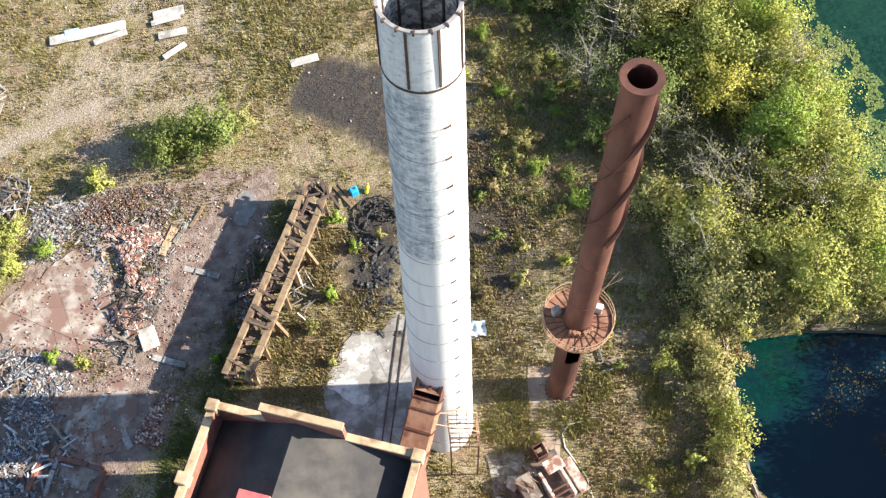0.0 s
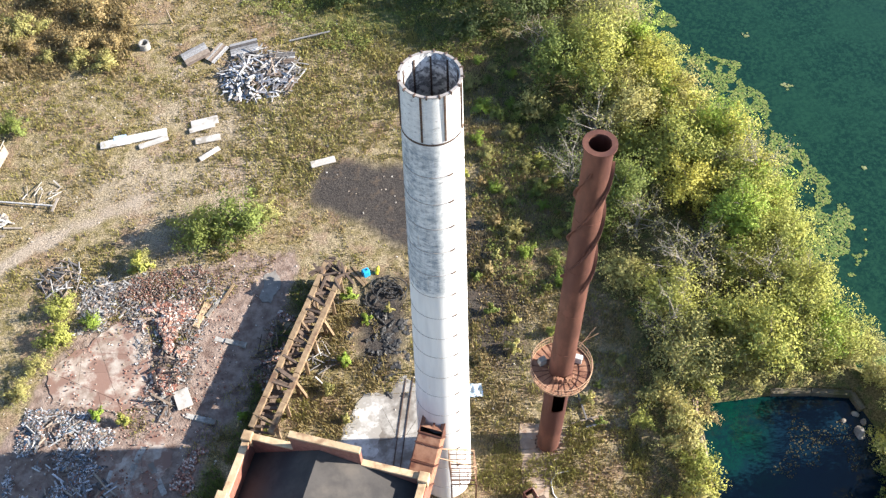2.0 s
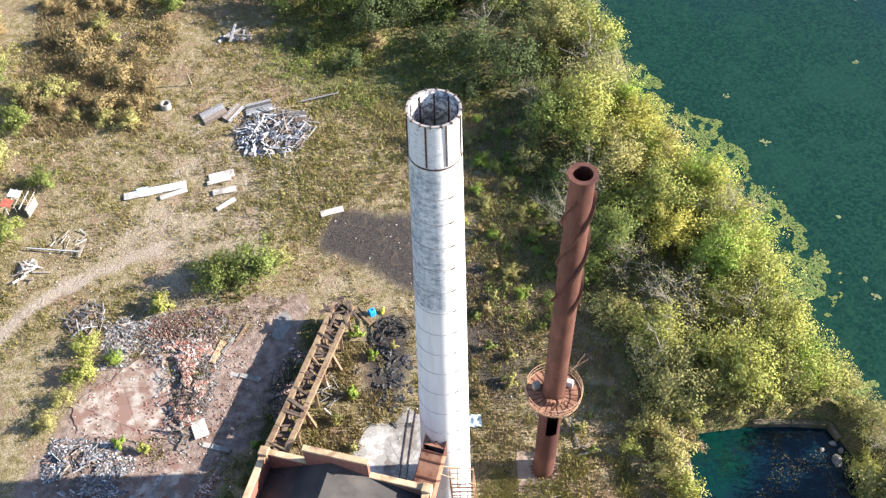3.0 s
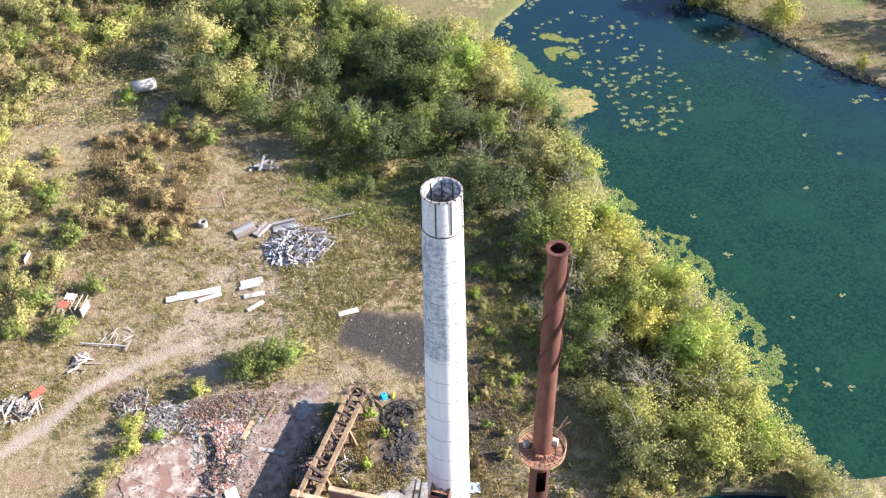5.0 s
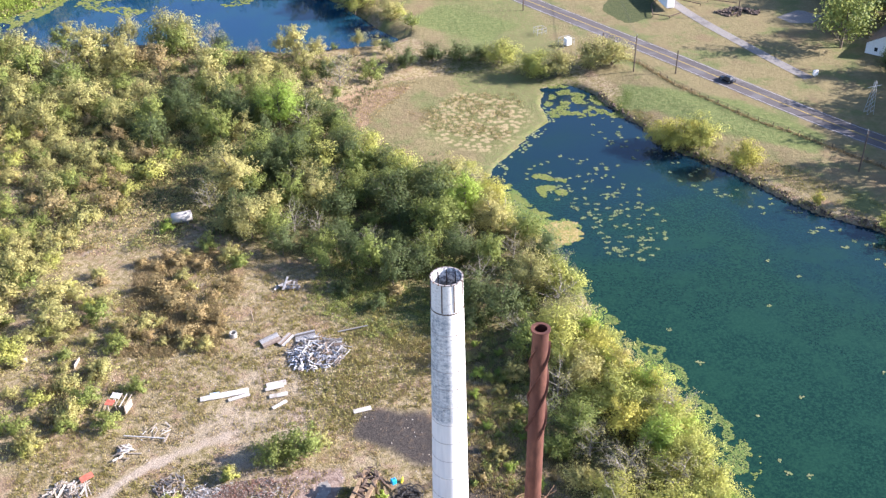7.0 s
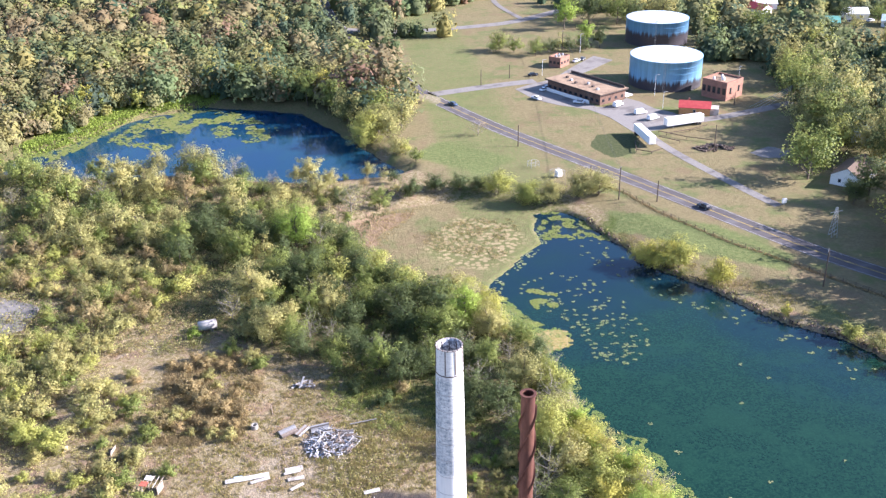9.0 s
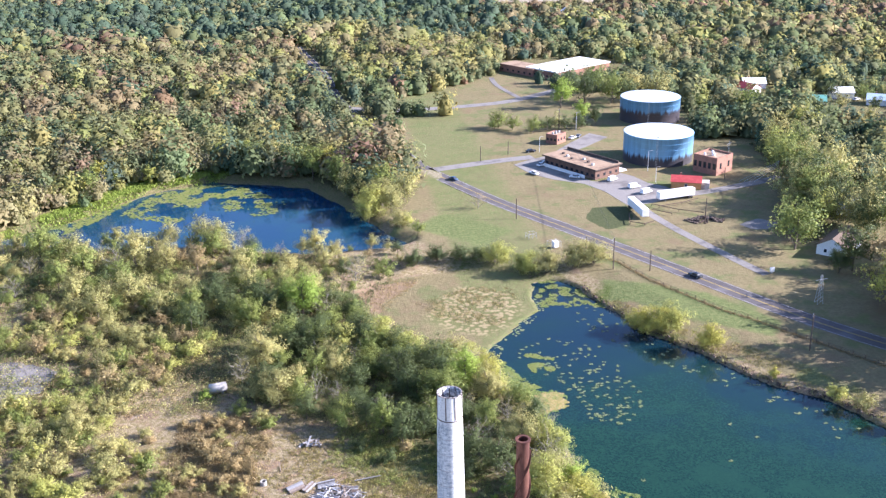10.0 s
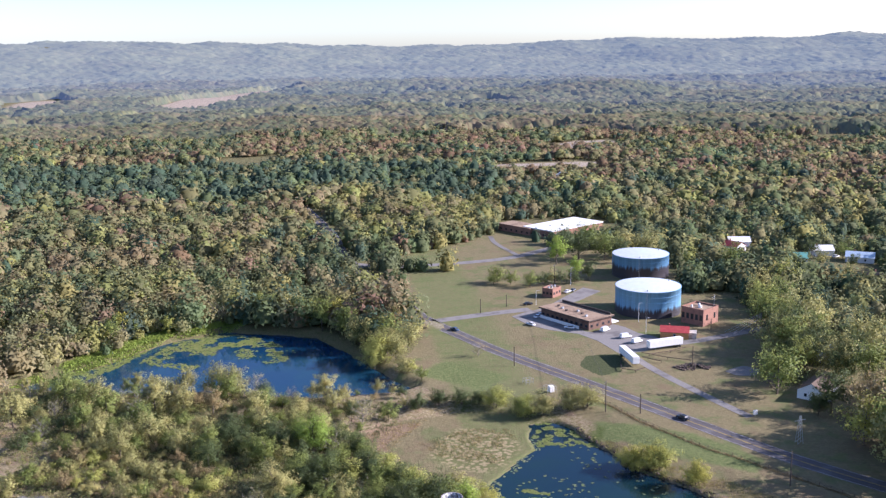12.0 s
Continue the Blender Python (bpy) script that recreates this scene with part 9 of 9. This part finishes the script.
M_straw = leaf_mat("straw_grass", (0.31, 0.235, 0.105), (0.48, 0.385, 0.19), (0.37, 0.29, 0.125), 1.4)
M_weed = leaf_mat("green_weeds", (0.24, 0.215, 0.07), (0.42, 0.37, 0.125), (0.30, 0.27, 0.08), 1.4)
M_russet = leaf_mat("russet_weeds", (0.29, 0.215, 0.115), (0.45, 0.345, 0.20), (0.36, 0.275, 0.14), 1.5)
SLABS = [CINDER, [(-41, 16.5), (-31, 22), (-28, 11), (-40, 12)], [(-10.6, 4.8), (-3, 11.4), (-1, 9.5), (-2.4, -3.5), (-9.6, -0.5)], [(8.2, 4.6), (12.6, 3.2), (11, -5), (7.2, -4.4)], COAL, [(-24, 22), (-13, 29), (-15, 22), (-28, 2), (-32, 4)], [(-16.6, -2), (-2, -7.6), (-7, -24), (-23, -18)]]
PATH_STRIP = [(x - 0.6, y + 1.5) for x, y in PATHS[0]] + [(x + 0.6, y - 1.5) for x, y in PATHS[0][::-1]]
SLABS.append(PATH_STRIP)
SITE = [(-64, 18), (-70, 60), (-52, 92), (-20, 96), (10, 62), (18, 30), (22, 10), (24, -14), (-3, -14), (-2, 2), (-18, 2), (-24, -2), (-44, 26)]
tufts("dry_grass", "straw-coloured dry grass tufts", grass_spots(SITE, 7600, 71, SLABS, 0.46, 0.35), 0.15, 0.48, 10, 0.34, M_straw, 72)
tufts("weeds", "yellow-green weeds among dry grass", grass_spots(SITE, 5600, 73, SLABS, 0.50, 0.3), 0.2, 0.6, 9, 0.3, M_weed, 74)
tufts("weeds", "green weeds at the woods' edge", grass_spots([(4, 8), (8, 44), (-8, 62), (-6, 82), (12, 66), (20, 30), (24, 8), (24, -12), (14, -12)], 900, 75, SLABS, 0.52, 0.2), 0.2, 0.7, 9, 0.35, M_weed, 76)
tufts("brambles", "russet brambles in a clearing", grass_spots([(-54, 62), (-36, 60), (-32, 84), (-40, 96), (-54, 92)], 3600, 77, [], 0.36, 0.1), 0.3, 0.9, 9, 0.45, M_russet, 78)
tufts("reeds", "pale reed tufts on a mud flat", grass_spots([(8, 160), (26, 170), (38, 169), (42, 156), (31, 141), (16, 143)], 900, 79, [], 0.42, 0.3), 0.12, 0.35, 7, 0.5, M_straw, 80, 2.0)
tufts("marsh_plants", "green marsh plants on a pond shore", grass_spots([(-150, 228), (-130, 256), (-108, 292), (-84, 316), (-50, 316), (-60, 304), (-92, 292), (-112, 262), (-140, 238)], 3200, 81, [], 0.3, 0.2), 0.3, 0.9, 7, 0.9, LEAF["bright"], 82, 4.0)
tufts("dry_grass", "rough grass along a pond bank", grass_spots([(66, 150), (72, 128), (90, 108), (108, 84), (116, 84), (94, 116), (76, 134), (70, 152)], 900, 83, [], 0.42, 0.2), 0.15, 0.4, 7, 0.5, M_weed, 84, 1.4)
tufts("reeds", "russet marsh weeds on a mud flat", grass_spots([(-11, 168), (1, 180), (12, 180), (4, 166), (-3, 152), (-8, 150)], 500, 85, [], 0.3, 0.2), 0.12, 0.35, 7, 0.5, M_straw, 86, 2.0)
tufts("weeds", "brown dead weeds on dark soil", grass_spots([(3, 8), (6, 44), (-4, 58), (12, 60), (20, 30), (22, 8), (22, -12), (4, -8)], 2600, 87, SLABS, 0.42, 0.2), 0.2, 0.65, 11, 0.35, M_russet, 88)
tufts("weeds", "straw-coloured weeds beside a trestle", grass_spots([(-16, 4), (-13, 12), (-9.5, 21), (-6, 20), (-4.3, 12.5), (-8.8, 7), (-11, 3)], 620, 121, [], 0.42, 0.4), 0.25, 0.7, 9, 0.3, M_straw, 122)
tufts("weeds", "olive weeds spreading through a dry clearing", grass_spots([(-20, 38), (-20, 58), (-8, 66), (2, 58), (2, 50), (-8, 46), (-12, 38)], 1300, 131, [], 0.28, 0.35), 0.2, 0.55, 9, 0.4, LEAF["olive"], 132, 1.3)
tufts("weeds", "green weeds at the foot of a trestle", grass_spots([(-22, 4), (-17, 17), (-14, 24), (-12, 24), (-15, 14), (-18.5, 4)], 700, 123, [], 0.42, 0.4), 0.2, 0.6, 9, 0.3, LEAF["green"], 124)
tufts("weeds", "green weeds beside a powerhouse wall", grass_spots([(-24, 3), (-18.5, 4), (-17.5, 0), (-22, -12), (-27, -10)], 700, 125, [], 0.36, 0.4), 0.3, 0.8, 9, 0.3, LEAF["green"], 126)
tufts("weeds", "bright weeds round a steel stack", grass_spots([(3, -1), (6, 3), (8, 0), (14, 4), (20, 2), (20, -12), (12, -12), (8, -6), (5, -3)], 900, 127, [], 0.5, 0.3), 0.25, 0.7, 9, 0.3, M_weed, 128)
rng_f = np.random.default_rng(89)
bank = np.concatenate([np.array(a) + (np.array(b) - np.array(a)) * rng_f.random((int(2 * math.hypot(b[0] - a[0], b[1] - a[1])), 1)) for a, b in zip(EAST_SHORE, EAST_SHORE[1:])])
tufts("weeds", "rank weeds along a pond's edge", bank + np.array([0.9, 0.6]) + rng_f.normal(size=bank.shape) * 0.7, 0.25, 0.8, 6, 0.3, LEAF["olive"], 130, 1.8)
hedge = np.concatenate([np.array(a) + (np.array(b) - np.array(a)) * rng_f.random((int(9 * math.hypot(b[0] - a[0], b[1] - a[1])), 1)) for a, b in zip(FL, FL[1:])])
tufts("weeds", "dark weeds grown through a road fence", hedge + rng_f.normal(size=hedge.shape) * 0.3, 0.2, 0.6, 4, 0.25, M_russet, 90, 2.0)
# Dark leaves here put the shade of gaps between trees into the colour.
tufts("weeds", "undergrowth beneath the woods", grass_spots([(-125, 130), (-105, 165), (-150, 230), (-26, 202), (8, 190), (-14, 150), (10, 125), (40, 60), (48, 20), (24, 8), (18, 40), (8, 72), (-30, 96), (-60, 110), (-88, 88)], 9000, 91, [], 0.3, 0.2), 0.3, 1.0, 4, 0.5, LEAF["dark"], 92, 2.5)


def brush(label, poly, n, lo, hi, per, leaf, colour, seed, thr=0.44, scale=0.12):
    """Low shrubs that merge into one another."""
    rng = np.random.default_rng(seed)
    p = grass_spots(poly, n, seed, [], thr, scale)
    r = rng.uniform(lo, hi, len(p))
    c = np.column_stack([p, height(p[:, 0], p[:, 1]) + r * 0.6])
    v, f, out = leaf_cloud(rng, c, r, per, leaf)
    return tagged(new("brush", np_mesh("brush", v, f, LEAF[colour], False, out)), label, "brush", kind="stuff")


BRUSH = [(-125, 128), (-105, 165), (-62, 172), (-44, 142), (-40, 112), (-48, 98), (-64, 96), (-80, 100), (-90, 84), (-112, 68)]
DENSE = [(-150, 228), (-104, 220), (-60, 214), (-26, 200), (-12, 186), (-14, 168), (-16, 150), (-44, 142), (-62, 172), (-105, 165), (-125, 150)]
for poly, n, seed in ((BRUSH, 900, 94), (DENSE, 900, 114)):
    brush("olive scrub filling a thicket", poly, n, 0.6, 1.9, 40, 0.2, "olive", seed, 0.42, 0.1)
    brush("brown autumn scrub filling a thicket", poly, n * 2 // 3, 0.5, 1.6, 36, 0.19, "brown", seed + 1, 0.47, 0.12)
    brush("green scrub filling a thicket", poly, n // 2, 0.6, 1.8, 38, 0.19, "green", seed + 2, 0.5, 0.08)
brush("olive scrub at the bushes' foot", [(-84, 36), (-64, 36), (-54, 52), (-50, 72), (-60, 92), (-84, 98)], 500, 0.4, 1.1, 24, 0.15, "olive", 98, 0.48, 0.14)
brush("brown scrub among brambles", [(-54, 62), (-36, 60), (-32, 84), (-40, 96), (-54, 92)], 420, 0.4, 1.1, 26, 0.14, "brown", 102, 0.44, 0.14)
brush("low scrub on a pool's bank", [(27, 6), (36, 7.5), (46, 6.5), (48, 10), (36, 13), (26, 10)], 130, 0.4, 1.0, 30, 0.13, "olive", 100, 0.3, 0.2)
brush("dark green creepers in the shade of trees", [(-20, 72), (-8, 61), (8, 54), (15, 66), (6, 86), (-16, 88)], 900, 0.3, 0.8, 26, 0.13, "green", 104, 0.4, 0.16)
brush("green creepers at the foot of trees", [(8, 22), (15, 18), (19, 40), (14, 62), (4, 58), (9, 42)], 420, 0.25, 0.7, 26, 0.12, "green", 106, 0.44, 0.18)
